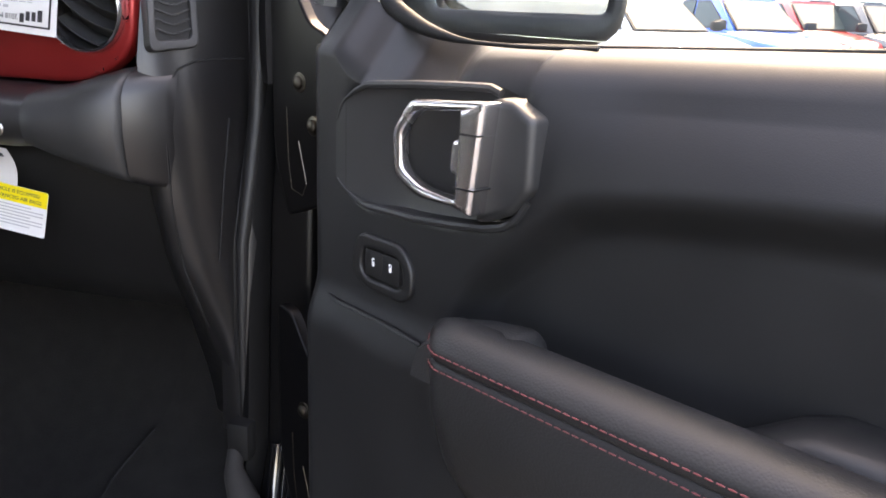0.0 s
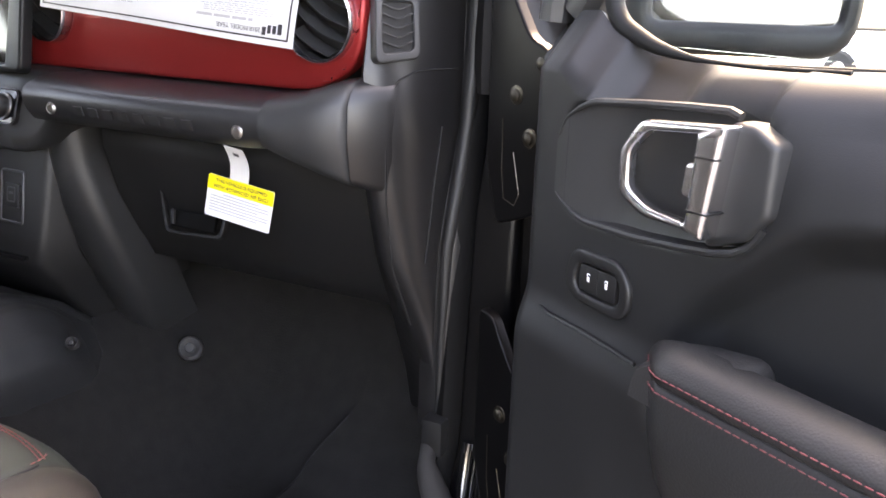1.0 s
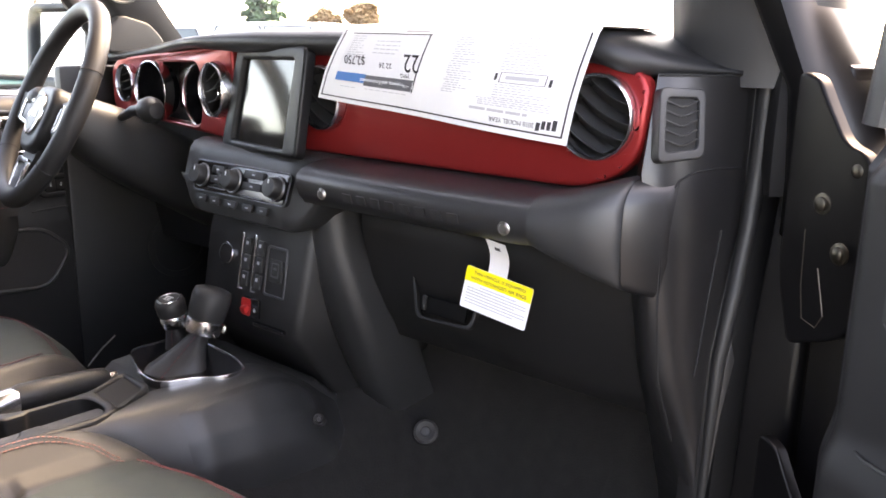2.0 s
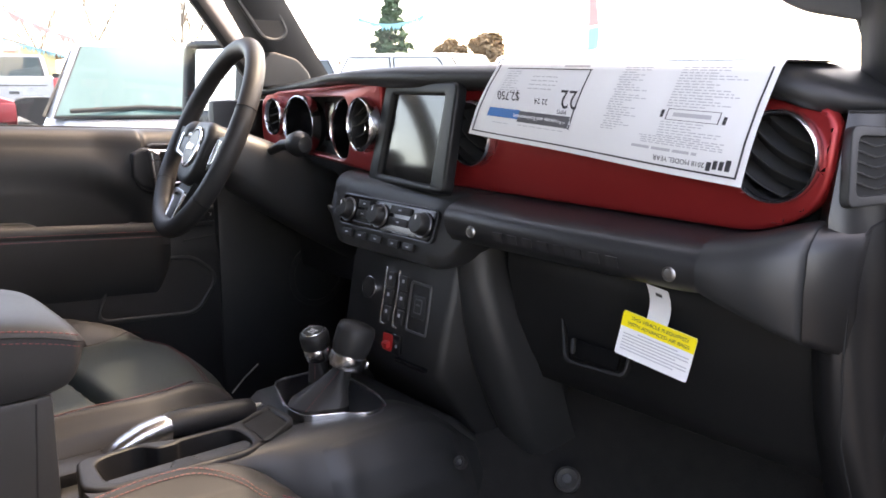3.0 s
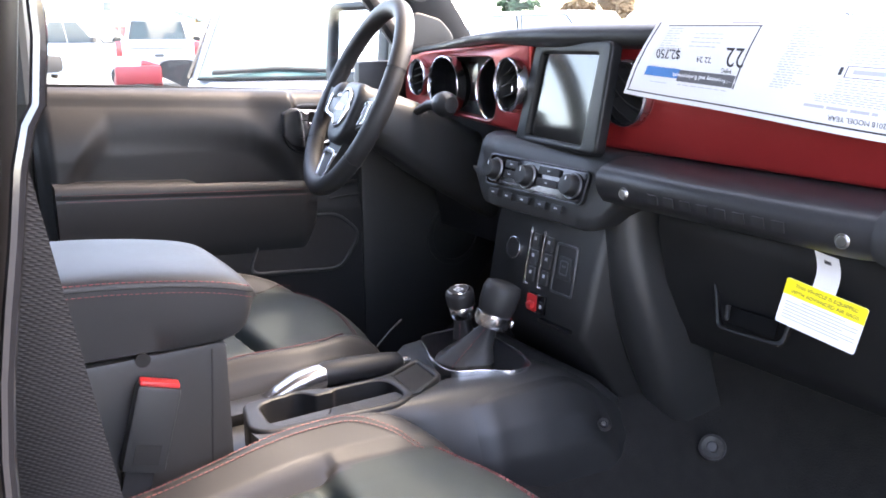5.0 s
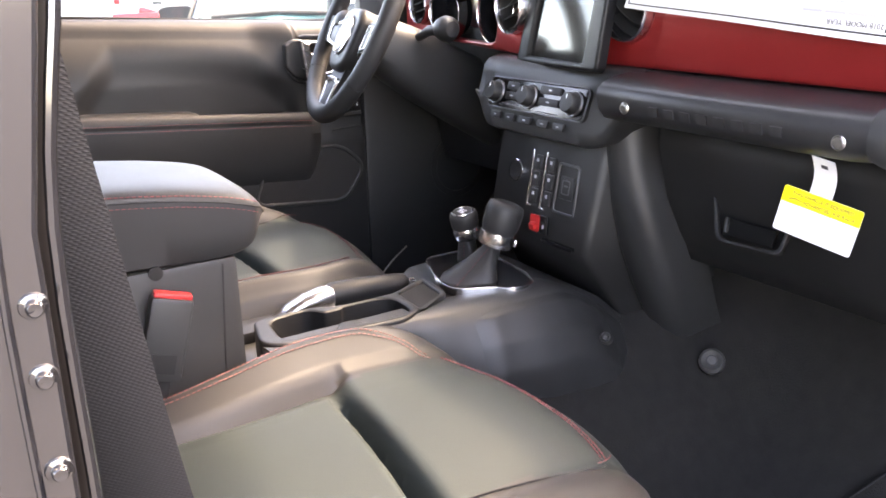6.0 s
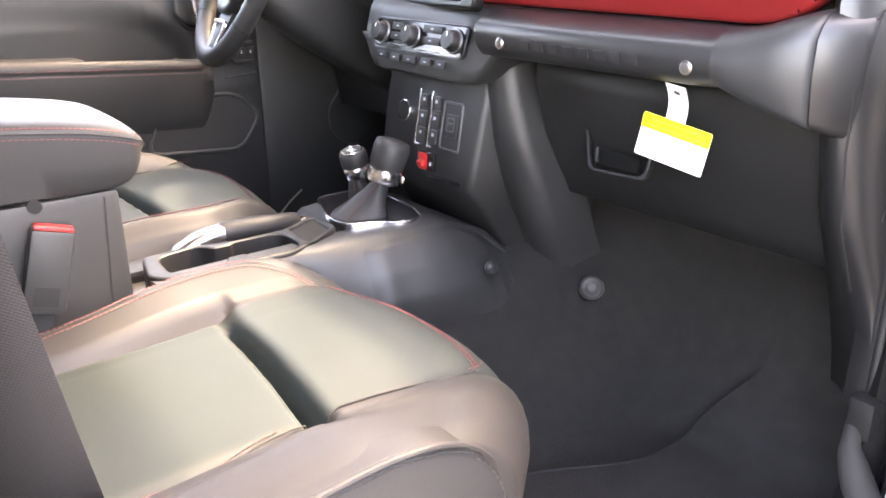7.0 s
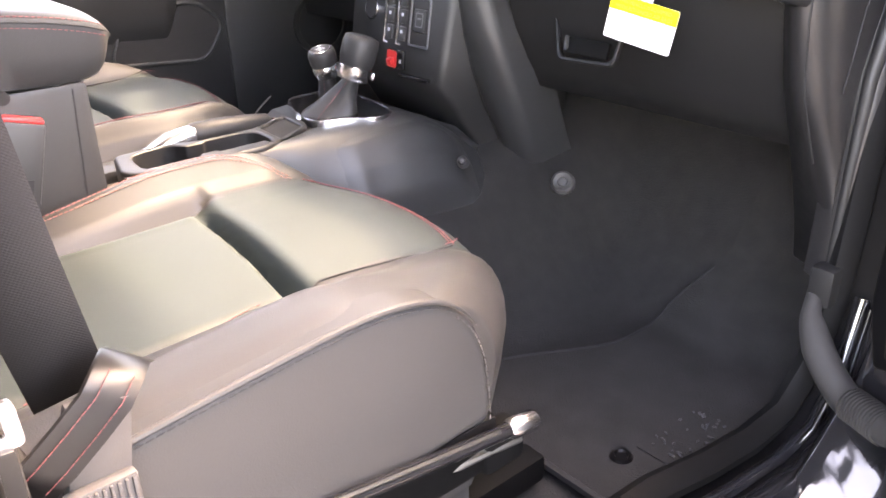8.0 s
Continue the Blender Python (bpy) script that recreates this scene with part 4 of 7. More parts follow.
def build_steering_wheel():
    th = thing("steering_wheel", (-0.381, -0.217, 1.268), "black leather steering wheel with silver accents", "steering wheel")
    tilt = radians(26.7)
    rim_m = frame_of((-0.388, -0.208, 1.292), (0.981, -0.194, 0), (0, math.sin(tilt), math.cos(tilt)))
    m = rim_m @ Matrix.Translation((0, -0.025, -0.019))
    R = 0.171
    pts = [(R * math.cos(a), R * math.sin(a) * (0.985 if math.sin(a) < -0.6 else 1.0), -0.026) for a in (2 * math.pi * k / 64 for k in range(64))]
    part("rim", tube(pts, 0.0165, 14, closed=True, flat=1.0), LEATHER, th, "black leather rim", m=rim_m)
    hub = rounded([(-0.056, -0.04), (-0.03, -0.064), (0.03, -0.064), (0.056, -0.04), (0.060, 0.03), (0.042, 0.052), (-0.042, 0.052), (-0.060, 0.03)], 0.02)
    part("hub", plate(hub, 0.05, bevel=0.012, m=m @ Matrix.Translation((0, 0, 0.005))), LEATHER, th, "black airbag cover", angle=60)
    em = part("emblem", lathe([(0, 0.004), (0.030, 0.004), (0.033, 0.0)], 36, m @ Matrix.Translation((0, 0, 0.006))), PLASTIC, th, "round black emblem disc")
    part("emblem_ring", lathe([(0.033, 0.0), (0.034, 0.004), (0.037, 0.003), (0.0375, 0.0)], 40, m @ Matrix.Translation((0, 0, 0.006))), SATIN, em, "silver ring")
    bm = bmesh.new()
    for x, w, h in ((-0.014, 0.005, 0.013), (-0.005, 0.007, 0.009), (0.005, 0.007, 0.009), (0.014, 0.006, 0.011)):
        rbox((w, h, 0.001), (x, 0, 0.0108), 0.0003, bm=bm)
    part("emblem_mark", bm, CHROME, em, "small chrome badge shapes", m=m)
    for s in (1, -1):
        sp = part("spoke", loft([[m @ Vector((s * x, y, z)) for y, z in ((y0 - h, d - 0.014), (y0 - h, d), (y0 + h, d + 0.002), (y0 + h, d - 0.014))] for x, y0, h, d in ((0.045, 0.0, 0.030, -0.016), (0.10, 0.004, 0.026, -0.006), (0.158, 0.010, 0.024, 0.000))]), PLASTIC_DARK, th, "black side spoke", angle=50)
        o = rounded([(0.066 * s, -0.024), (0.130 * s, -0.016), (0.136 * s, 0.024), (0.071 * s, 0.028)], 0.008)
        i2 = rounded([(0.073 * s, -0.018), (0.124 * s, -0.011), (0.129 * s, 0.018), (0.077 * s, 0.022)], 0.006)
        tilt_m = m @ Matrix.Translation((0.1 * s, 0, -0.0035)) @ pose(0, 0, 0, 0, -9 * s, 0) @ Matrix.Translation((-0.1 * s, 0, 0))
        part("silver_frame", plate(o, 0.006, [i2], 0.0015, m=tilt_m), SATIN, sp, "satin silver frame")
        part("button_pad", rbox((0.045, 0.026, 0.006), (0.100 * s, 0.003, -0.004), 0.003), PLASTIC, sp, m=tilt_m)
    lo = part("lower_spoke", loft([[m @ Vector((dx, y, z)) for dx, z in ((-w, d - 0.014), (-w, d), (w, d), (w, d - 0.014))] for y, w, d in ((-0.050, 0.040, -0.010), (-0.10, 0.033, -0.006), (-0.150, 0.036, -0.004))]), PLASTIC_DARK, th, "black lower spoke", angle=50)
    o = rounded([(-0.036, -0.074), (0.036, -0.074), (0.026, -0.150), (-0.026, -0.150)], 0.010)
    i2 = rounded([(-0.028, -0.082), (0.028, -0.082), (0.019, -0.143), (-0.019, -0.143)], 0.008)
    part("silver_frame", plate(o, 0.006, [i2], 0.0015, m=m @ Matrix.Translation((0, 0, -0.002))), SATIN, lo, "satin silver spoke accent")
    for a in (20, 160, 215, 325):
        bm = bmesh.new()
        a = radians(a)
        c = Vector((R * math.cos(a), R * math.sin(a), -0.026))
        tg = Vector((-math.sin(a), math.cos(a), 0))
        tube([c + (Vector((math.cos(a), math.sin(a), 0)) * math.cos(b) + Vector((0, 0, 1)) * math.sin(b)) * 0.0167 for b in (2 * math.pi * k / 16 for k in range(16))], 0.0008, 5, closed=True, bm=bm)
        part("rim_seam", bm, DARK_THREAD, th, m=rim_m)
    return th


dash = build_dashboard()
build_centre_stack(dash)
build_column(dash)
build_steering_wheel()


# ---------- doors ----------
def local_frame(origin, along, inward):
    """u along the door from its hinge, w into the cabin, z up."""
    m = Matrix((Vector(along), Vector(inward), Vector((0, 0, 1)))).transposed().to_4x4()
    m.translation = origin
    return m


def recess_line(u):
    pts = ((0.061, 1.098), (0.105, 1.144), (0.149, 1.187), (0.172, 1.205), (0.20, 1.214), (0.25, 1.2215), (0.31, 1.228), (0.36, 1.232), (0.445, 1.236), (0.475, 1.205), (0.50, 1.17), (0.53, 1.12))
    if u <= pts[0][0]:
        return pts[0][1] - 0.05
    for (a, b), (c, d) in zip(pts, pts[1:]):
        if u <= c:
            return b + (d - b) * (u - a) / (c - a)
    return 1.05


def door_top(u, base):
    return base + 0.055 * u + 0.05 * max(0.0, (-0.03 - u) / 0.088) ** 1.6


# panel top below the seal in the front window corner of the open door
CORNER = ((-0.118, 1.331), (-0.085, 1.336), (-0.0625, 1.3365), (-0.056, 1.3305), (-0.0473, 1.3235), (-0.027, 1.3145), (-0.0057, 1.3082), (0.0228, 1.3045), (0.0508, 1.3035))


def corner_top(u):
    for (a, b), (c, d) in zip(CORNER, CORNER[1:]):
        if u <= c:
            return b + (d - b) * (u - a) / (c - a)
    return 0.0


# handle scoop: lower and upper edge along the door
SCOOP = ((-0.060, 1.190, 1.232), (-0.052, 1.183, 1.252), (-0.036, 1.176, 1.2625), (-0.020, 1.172, 1.2690), (0.0375, 1.1735, 1.2745), (0.079, 1.1775, 1.2775), (0.109, 1.1815, 1.2790), (0.126, 1.186, 1.274), (0.138, 1.194, 1.267), (0.146, 1.208, 1.258))


def scoop_edges(u):
    for (a, lo0, hi0), (b, lo1, hi1) in zip(SCOOP, SCOOP[1:]):
        if u <= b:
            k = max(0.0, (u - a) / (b - a))
            return lo0 + (lo1 - lo0) * k, hi0 + (hi1 - hi0) * k
    return SCOOP[-1][1:]


def panel_w(u, z, end, slide=0.0):
    w = 0.004
    soft = 0.020 if slide else 0.0
    rec = (0.6 if slide else 1.0) * smooth01(-0.012 - soft, 0.026 + soft, recess_line(u - slide) + slide * 0.44 - z) * smooth01(0.06, 0.11, u - slide) * smooth01(1.02, 1.06, z)
    lo, hi = scoop_edges(u)
    if -0.045 < u < 0.14:
        w -= 0.024 * smooth01(lo - 0.002, lo + 0.007, z) * (1 - smooth01(hi - 0.007, hi + 0.002, z)) * smooth01(-0.048, -0.03, u) * (1 - smooth01(0.128, 0.14, u))
    w -= 0.030 * rec
    w += 0.012 * (1 - smooth01(1.05, 1.10, z))
    w -= 0.028 * (1 - smooth01(-0.118, -0.075, u)) ** 2
    w -= 0.03 * smooth01(end - 0.03, end, u)
    w -= 0.043 * (max(0.0, z - 1.195) / 0.105) ** 1.7 * smooth01(0.10, 0.22, u)
    return w


def build_door(name, label, m, end, mirror_at, mirror_turn, belt, lead=0.0, tip=0.0, wide=0.0, arm_out=1.0, slide=0.0, slope=0.0):
    th = thing(name, m @ Vector((0.35, -0.05, 0.55)), label, "car door", kind="structure")
    rings = []
    us = list(np.linspace(-0.118, 0.20, 64)) + list(np.linspace(0.206, end, 70))
    for u in us:
        zt = max(door_top(u, belt), corner_top(u)) if wide else door_top(u, belt)
        roll = smooth01(0.030, 0.062, u) if wide else 1.0
        zs = list(np.linspace(0.62, 1.0, 14)) + list(np.linspace(1.008, zt - 0.036 * (1.3 - 0.3 * roll), 76))
        ring = [Vector((u, panel_w(u, z, end, slide), z)) for z in zs]
        w = ring[-1].y
        for k, (dw, dz) in enumerate(((0.003, 0.026), (0.008, 0.0165), (0.0145, 0.0095), (0.0225, 0.0045), (0.031, 0.0015), (0.04, 0.0))):
            flat_w = 0.04 * (1 - dz / 0.036)
            ring.append(Vector((u, w - flat_w + roll * (flat_w - dw), zt - dz * (1.3 - 0.3 * roll))))
        ring += [Vector((u, -0.088, zt - (0.030 * smooth01(1.302, 1.315, zt) if wide else 0.0))), Vector((u, -0.075, 0.62))]
        rings.append(ring)
    part("inner_panel", loft(rings), SOFT_PAD, th, "black soft touch inner door panel", m=m, angle=55)
    # painted outer skin
    bm = plate([(-0.13, 0.50), (end + 0.03, 0.50), (end + 0.03, 1.30), (-0.13, 1.30)], 0.05, bevel=0.01)
    part("outer_skin", bm, SATIN_BLACK, th, "black painted door skin", m=m @ Matrix(((1, 0, 0, 0), (0, 0, 1, -0.078), (0, 1, 0, 0), (0, 0, 0, 1))), angle=50)
    # lower trim seam
    bm = tube([(-0.066, 0.006, 1.083), (-0.05, 0.012, 1.083), (0.0, 0.013, 1.082), (0.04, 0.014, 1.080), (0.058, 0.014, 1.078)], 0.0018, 5)
    part("trim_seam", bm, PLASTIC_DARK, th, m=m)
    # window frame and glass
    pts = [(-0.105 - lead, -0.055, 1.335), (-0.02 - lead, -0.06, 1.45), (0.10 - lead, -0.075, 1.62), (0.19 - lead, -0.085, 1.72), (0.30 - lead, -0.09, 1.745), (end - 0.06, -0.09, 1.75), (end - 0.01, -0.085, 1.71), (end, -0.06, 1.30)]
    part("window_frame", tube(pts, 0.02, 10, flat=1.2), PLASTIC, th, "black window frame", m=m)
    bm = plate([(-0.095 - lead, 1.31), (end, 1.31), (end - 0.02, 1.71), (end - 0.07, 1.74), (0.25 - lead, 1.735), (0.17 - lead, 1.70)], 0.004)
    g = part("pane", bm, GLASS, th, "raised door glass", m=m @ Matrix(((1, 0, 0, 0), (0, 0, 1, -0.072), (0, 1, 0, 0), (0, 0, 0, 1))))
    g.visible_shadow = False
    if wide:
        # rubber round the front lower corner of the window, and the inner upright of its frame
        corner = smoothed([(-0.050, 1.42), (-0.0530, 1.365), (-0.0535, 1.343), (-0.0430, 1.3275), (-0.0245, 1.3185), (-0.0040, 1.3115), (0.0232, 1.3065), (0.0508, 1.3045), (0.10, 1.3045), (0.16, 1.3070)], 4)
        part("corner_seal", tube([(u, -0.041, z) for u, z in corner], [0.0016 + 0.0064 * (1 - smooth01(-0.045, 0.06, u)) for u, z in corner], 10), RUBBER, th, "black rubber window corner seal", m=m)
        part("front_upright", tube([(-0.128, -0.045, 1.325), (-0.122, -0.048, 1.40), (-0.09, -0.055, 1.48), (0.07, -0.07, 1.70)], 0.017, 10, flat=1.3), PLASTIC, th, "black front upright of the window frame", m=m)
    part("belt_seal", tube([(0.03, -0.066, belt + 0.001), (0.2, -0.066, belt + 0.010), (end, -0.066, belt + 0.055 * end - 0.001)], 0.003, 8), RUBBER, th, "black window seal", m=m)
    F = m @ Matrix(((1, 0, 0, 0), (0, 0, 1, 0), (0, 1, 0, 0), (0, 0, 0, 1)))      # plate x, y -> u, z; front towards the cabin
    # handle scoop: hollow, lips, raised end, pull loop and lever
    def hollow(a, b):
        u = -0.060 + 0.206 * a
        lo, hi = scoop_edges(u)
        depth = 0.0045 - 0.0165 * smooth01(-0.055, 0.015, u)
        return Vector((u, depth + 0.004 * (2 * b - 1) ** 4 * smooth01(-0.05, 0.0, u), lo + (hi - lo) * b))
    bz = part("handle_bezel", sheet(hollow, 40, 16), PLASTIC, th, "black plastic handle scoop", m=m, angle=60)
    for k in (1, 2):
        lip = [(-0.058 + (0.204 if k == 1 else 0.176) * i / 40) for i in range(41)]
        part("lip", tube([(u, 0.0045, scoop_edges(u)[k - 1]) for u in lip], [0.0008 + 0.0024 * smooth01(-0.058, -0.01, u) for u in lip], 8), PLASTIC, bz, m=m)
    # flat black sheet behind the pull loop, its colour stands for the hollow's shade
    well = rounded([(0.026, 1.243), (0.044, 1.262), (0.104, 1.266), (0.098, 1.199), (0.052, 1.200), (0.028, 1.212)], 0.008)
    part("cup", plate(well, 0.016, m=F @ Matrix.Translation((0, 0, 0.003))), SEAM_SHADE, bz)
    part("raised_end", plate(rounded([(0.116, 1.2735), (0.134, 1.2735), (0.1525, 1.2630), (0.1530, 1.2165), (0.138, 1.198), (0.112, 1.187), (0.105, 1.187)], 0.004), 0.020, bevel=0.006, m=F @ Matrix.Translation((0, 0, 0.0125))), PLASTIC, bz)
    o = rounded([(0.0285, 1.2415), (0.0470, 1.2655), (0.1235, 1.2722), (0.1150, 1.1945), (0.0965, 1.1965), (0.0570, 1.1958), (0.0315, 1.2085)], [0.006, 0.006, 0.002, 0.003, 0.004, 0.010, 0.007])
    i2 = rounded([(0.0385, 1.2425), (0.0528, 1.2585), (0.1010, 1.2633), (0.0950, 1.2012), (0.0597, 1.2042), (0.0395, 1.2145)], [0.005, 0.005, 0.003, 0.004, 0.008, 0.006])
    h = part("door_handle", plate(o, 0.0085, [i2], 0.0035, m=F @ Matrix.Translation((0, 0, 0.0225))), SATIN, th, "satin chrome pull loop", angle=50)
    part("lever", plate(rounded([(0.1023, 1.2650), (0.1245, 1.2722), (0.1157, 1.1945), (0.0995, 1.1974)], 0.002), 0.018, bevel=0.005, m=F @ Matrix.Translation((0, 0, 0.029))), SATIN, h, "satin chrome lever", angle=50)
    bm = bmesh.new()
    for zc, uc in ((1.2500, 0.1127), (1.2130, 0.1105)):
        rbox((0.0185, 0.0200, 0.0013), (uc, 0.0195, zc), 0, (0, -2, 0), bm=bm)
    part("lever_gap", bm, PLASTIC_DARK, h, m=m)
    part("latch_tab", plate(rounded([(0.0945, 1.2440), (0.1045, 1.2455), (0.1035, 1.2195), (0.0930, 1.2215)], 0.004), 0.012, bevel=0.003, m=F @ Matrix.Translation((0, 0, 0.0265))), SATIN, h)
    # lock switch
    lo = rounded([(-0.034, 1.128), (-0.026, 1.150), (0.026, 1.150), (0.040, 1.134), (0.040, 1.112), (0.030, 1.102), (-0.020, 1.104), (-0.034, 1.116)], 0.010)
    li = rounded([(-0.022, 1.128), (-0.018, 1.139), (0.022, 1.139), (0.029, 1.130), (0.029, 1.117), (0.023, 1.112), (-0.016, 1.113), (-0.022, 1.119)], 0.006)
    lk = part("lock_switch", plate(lo, 0.01, [li], 0.003, m=F @ Matrix.Translation((0, 0, 0.009))), PLASTIC_DARK, th, "black lock switch with white padlock icons", angle=50)
    for sx in (-0.0065, 0.0145):
        b = part("button", rbox((0.0208, 0.006, 0.0225), (sx, 0.005, 1.1265), 0.0008), PLASTIC_DARK, lk, m=m)
        bm = rbox((0.0026, 0.0008, 0.0040), (sx, 0.0082, 1.1266), 0.0003)
        tube([(sx - 0.0013, 0.0082, 1.129), (sx - 0.0011, 0.0082, 1.1312), (sx + 0.0011, 0.0082, 1.1312), (sx + (0.0013 if sx > 0 else 0.0020), 0.0082, 1.129 if sx > 0 else 1.1303)], 0.0004, 5, bm=bm)
        part("padlock_icon", bm, WHITE_PRINT, b, "white padlock icon", m=m)
    # arm rest
    ar = []
    for u in np.linspace(0.090, end - 0.02, 60):
        k = smooth01(0.075, 0.125, u)
        lift = -0.010
        sec = ((0.020, 1.109), (0.030, 1.114), (0.044, 1.115), (0.056, 1.110), (0.0625, 1.103), (0.0645, 1.098), (0.0630, 1.0925), (0.0605, 1.0905), (0.0625, 1.0885), (0.0635, 1.083),
               (0.060, 1.055), (0.045, 1.01), (0.015, 0.965), (0.0, 0.955), (0.0, 1.06), (0.018, 1.065))
        ar.append([Vector((u, 0.012 + (w - 0.012) * arm_out * (0.30 + 0.70 * k) if w > 0.012 else w, 1.09 + (z - 1.09) * (0.40 + 0.60 * k) - lift * (1 if z > 1.06 else 0) + slope * (u - 0.12))) for w, z in sec])
    arm = part("arm_rest", loft(ar), LEATHER, th, "black leather arm rest with red stitching", m=m, angle=60)
    for z, w in ((1.0985, 0.0652), (1.0870, 0.0645)):
        bm = stitches([Vector((u, 0.012 + (w - 0.012) * arm_out * (0.30 + 0.70 * smooth01(0.075, 0.125, u)), 1.09 + (z - 1.09) * (0.40 + 0.60 * smooth01(0.075, 0.125, u)) + 0.010 + slope * (u - 0.12))) for u in np.linspace(0.090, end - 0.03, 60)], 0.0046, 0.0018, 0.0006)
        part("stitching", bm, RED_THREAD, arm, "red contrast stitching", m=m)
    cap = []
    for u, top_ in ((0.094, 1.098), (0.098, 1.109), (0.108, 1.116), (0.130, 1.1215), (0.163, 1.1265), (0.170, 1.125), (0.174, 1.114), (0.175, 1.09)):
        cap.append([Vector((u, w, z + slope * (u - 0.12))) for w, z in ((0.0, 1.08), (0.004, top_ - 0.010), (0.012, top_ - 0.001), (0.024, top_), (0.012 + 0.032 * arm_out, top_ - 0.003), (0.012 + 0.044 * arm_out, min(top_ - 0.008, 1.118)), (0.012 + 0.046 * arm_out, 1.08))])
    part("arm_cap", loft(cap), LEATHER, arm, m=m, angle=60)
    sh = []
    for u in np.linspace(0.27, end - 0.02, 24):
        k = smooth01(0.27, 0.36, u)
        zt = 1.085 + 0.043 * k + slope * (u - 0.12)
        sh.append([Vector((u, w, z)) for w, z in ((-0.035, 1.04), (-0.035, zt - 0.012), (-0.028, zt - 0.003), (-0.01, zt), (0.012, zt - 0.002), (0.022, zt - 0.010), (0.022, 1.04))])
    part("arm_shelf", loft(sh), SOFT_PAD, arm, m=m, angle=60)
    if not wide:
        # lower storage pocket
        po = rounded([(0.255, 0.93), (0.205, 1.052), (0.040, 1.048), (-0.018, 0.994), (0.036, 0.915)], 0.03)
        pi_ = rounded([(0.245, 0.94), (0.199, 1.043), (0.044, 1.039), (-0.008, 0.993), (0.041, 0.924)], 0.026)
        pk = part("door_pocket", plate(po, 0.02, [pi_], 0.004, m=F @ Matrix.Translation((0, 0, 0.0195))), PLASTIC, th, "black plastic storage pocket", angle=50)
        part("pocket_net", plate(pi_, 0.003, m=F @ Matrix.Translation((0, 0, 0.0172))), WEBBING, pk, "dark woven pocket net")
    # outside mirror
    mm = m @ Matrix.Translation(mirror_at) @ pose(0, 0, 0, 0, 0, mirror_turn) @ pose(0, 0, 0, tip, 0, 0)
    # its local x runs across the mirror, y points back along the glass normal
    P = mm @ Matrix(((1, 0, 0, 0), (0, 0, 1, 0), (0, 1, 0, 0), (0, 0, 0, 1)))
    oo = rounded([(-0.150 - wide, -0.108 + wide * 0.25), (0.122 - wide * 0.25, -0.108 + wide * 0.25), (0.128 - wide * 0.25, 0.10), (-0.145 - wide, 0.10)], [0.04 + wide * 0.5, 0.035 + wide * 0.3, 0.04, 0.04])
    gi = rounded([(-0.100, -0.069 + wide * 0.17), (0.092, -0.069 + wide * 0.17), (0.098, 0.078), (-0.098, 0.078)], 0.011)
    mi = part("wing_mirror", plate(oo, 0.09, [gi], 0.014, m=P @ Matrix.Translation((0, 0, 0.01))), PLASTIC_DARK, th, "black wing mirror housing", angle=50)
    part("mirror_back", rbox((0.215, 0.01, 0.175), (0, -0.075, 0), 0.004), PLASTIC_DARK, mi, m=mm)
    part("mirror_glass", plate(gi, 0.003, m=P @ Matrix.Translation((0, 0, -0.004))), MIRROR, mi, "bright mirror glass")
    part("mirror_arm", tube([Vector((-0.11, -0.09, 1.265)), Vector((-0.12, -0.17, 1.262)), Vector(mirror_at) + Vector((0.0, -0.03, -0.13))], [0.02, 0.02, 0.02], 10, flat=0.8), PLASTIC, mi, m=m)
    return th


th60 = radians(60)
DOOR_R = local_frame((0.945, -0.185, 0), (math.sin(th60), -math.cos(th60), 0), (-math.cos(th60), -math.sin(th60), 0))
DOOR_L = local_frame((-0.685, -0.055, -0.032), (0, -1, 0), (1, 0, 0))
build_door("door_1", "open black passenger door with leather arm rest and chrome handle", DOOR_R, 0.78, (-0.140, -0.320, 1.385), -40, 1.2985, 0.0, 0.0, 0.04)
build_door("door_2", "closed black driver door with arm rest and chrome handle", DOOR_L, 0.62, (-0.155, -0.265, 1.402), -82, 1.302, 0.11, 6, 0.0, 0.45, 0.045, 0.07)


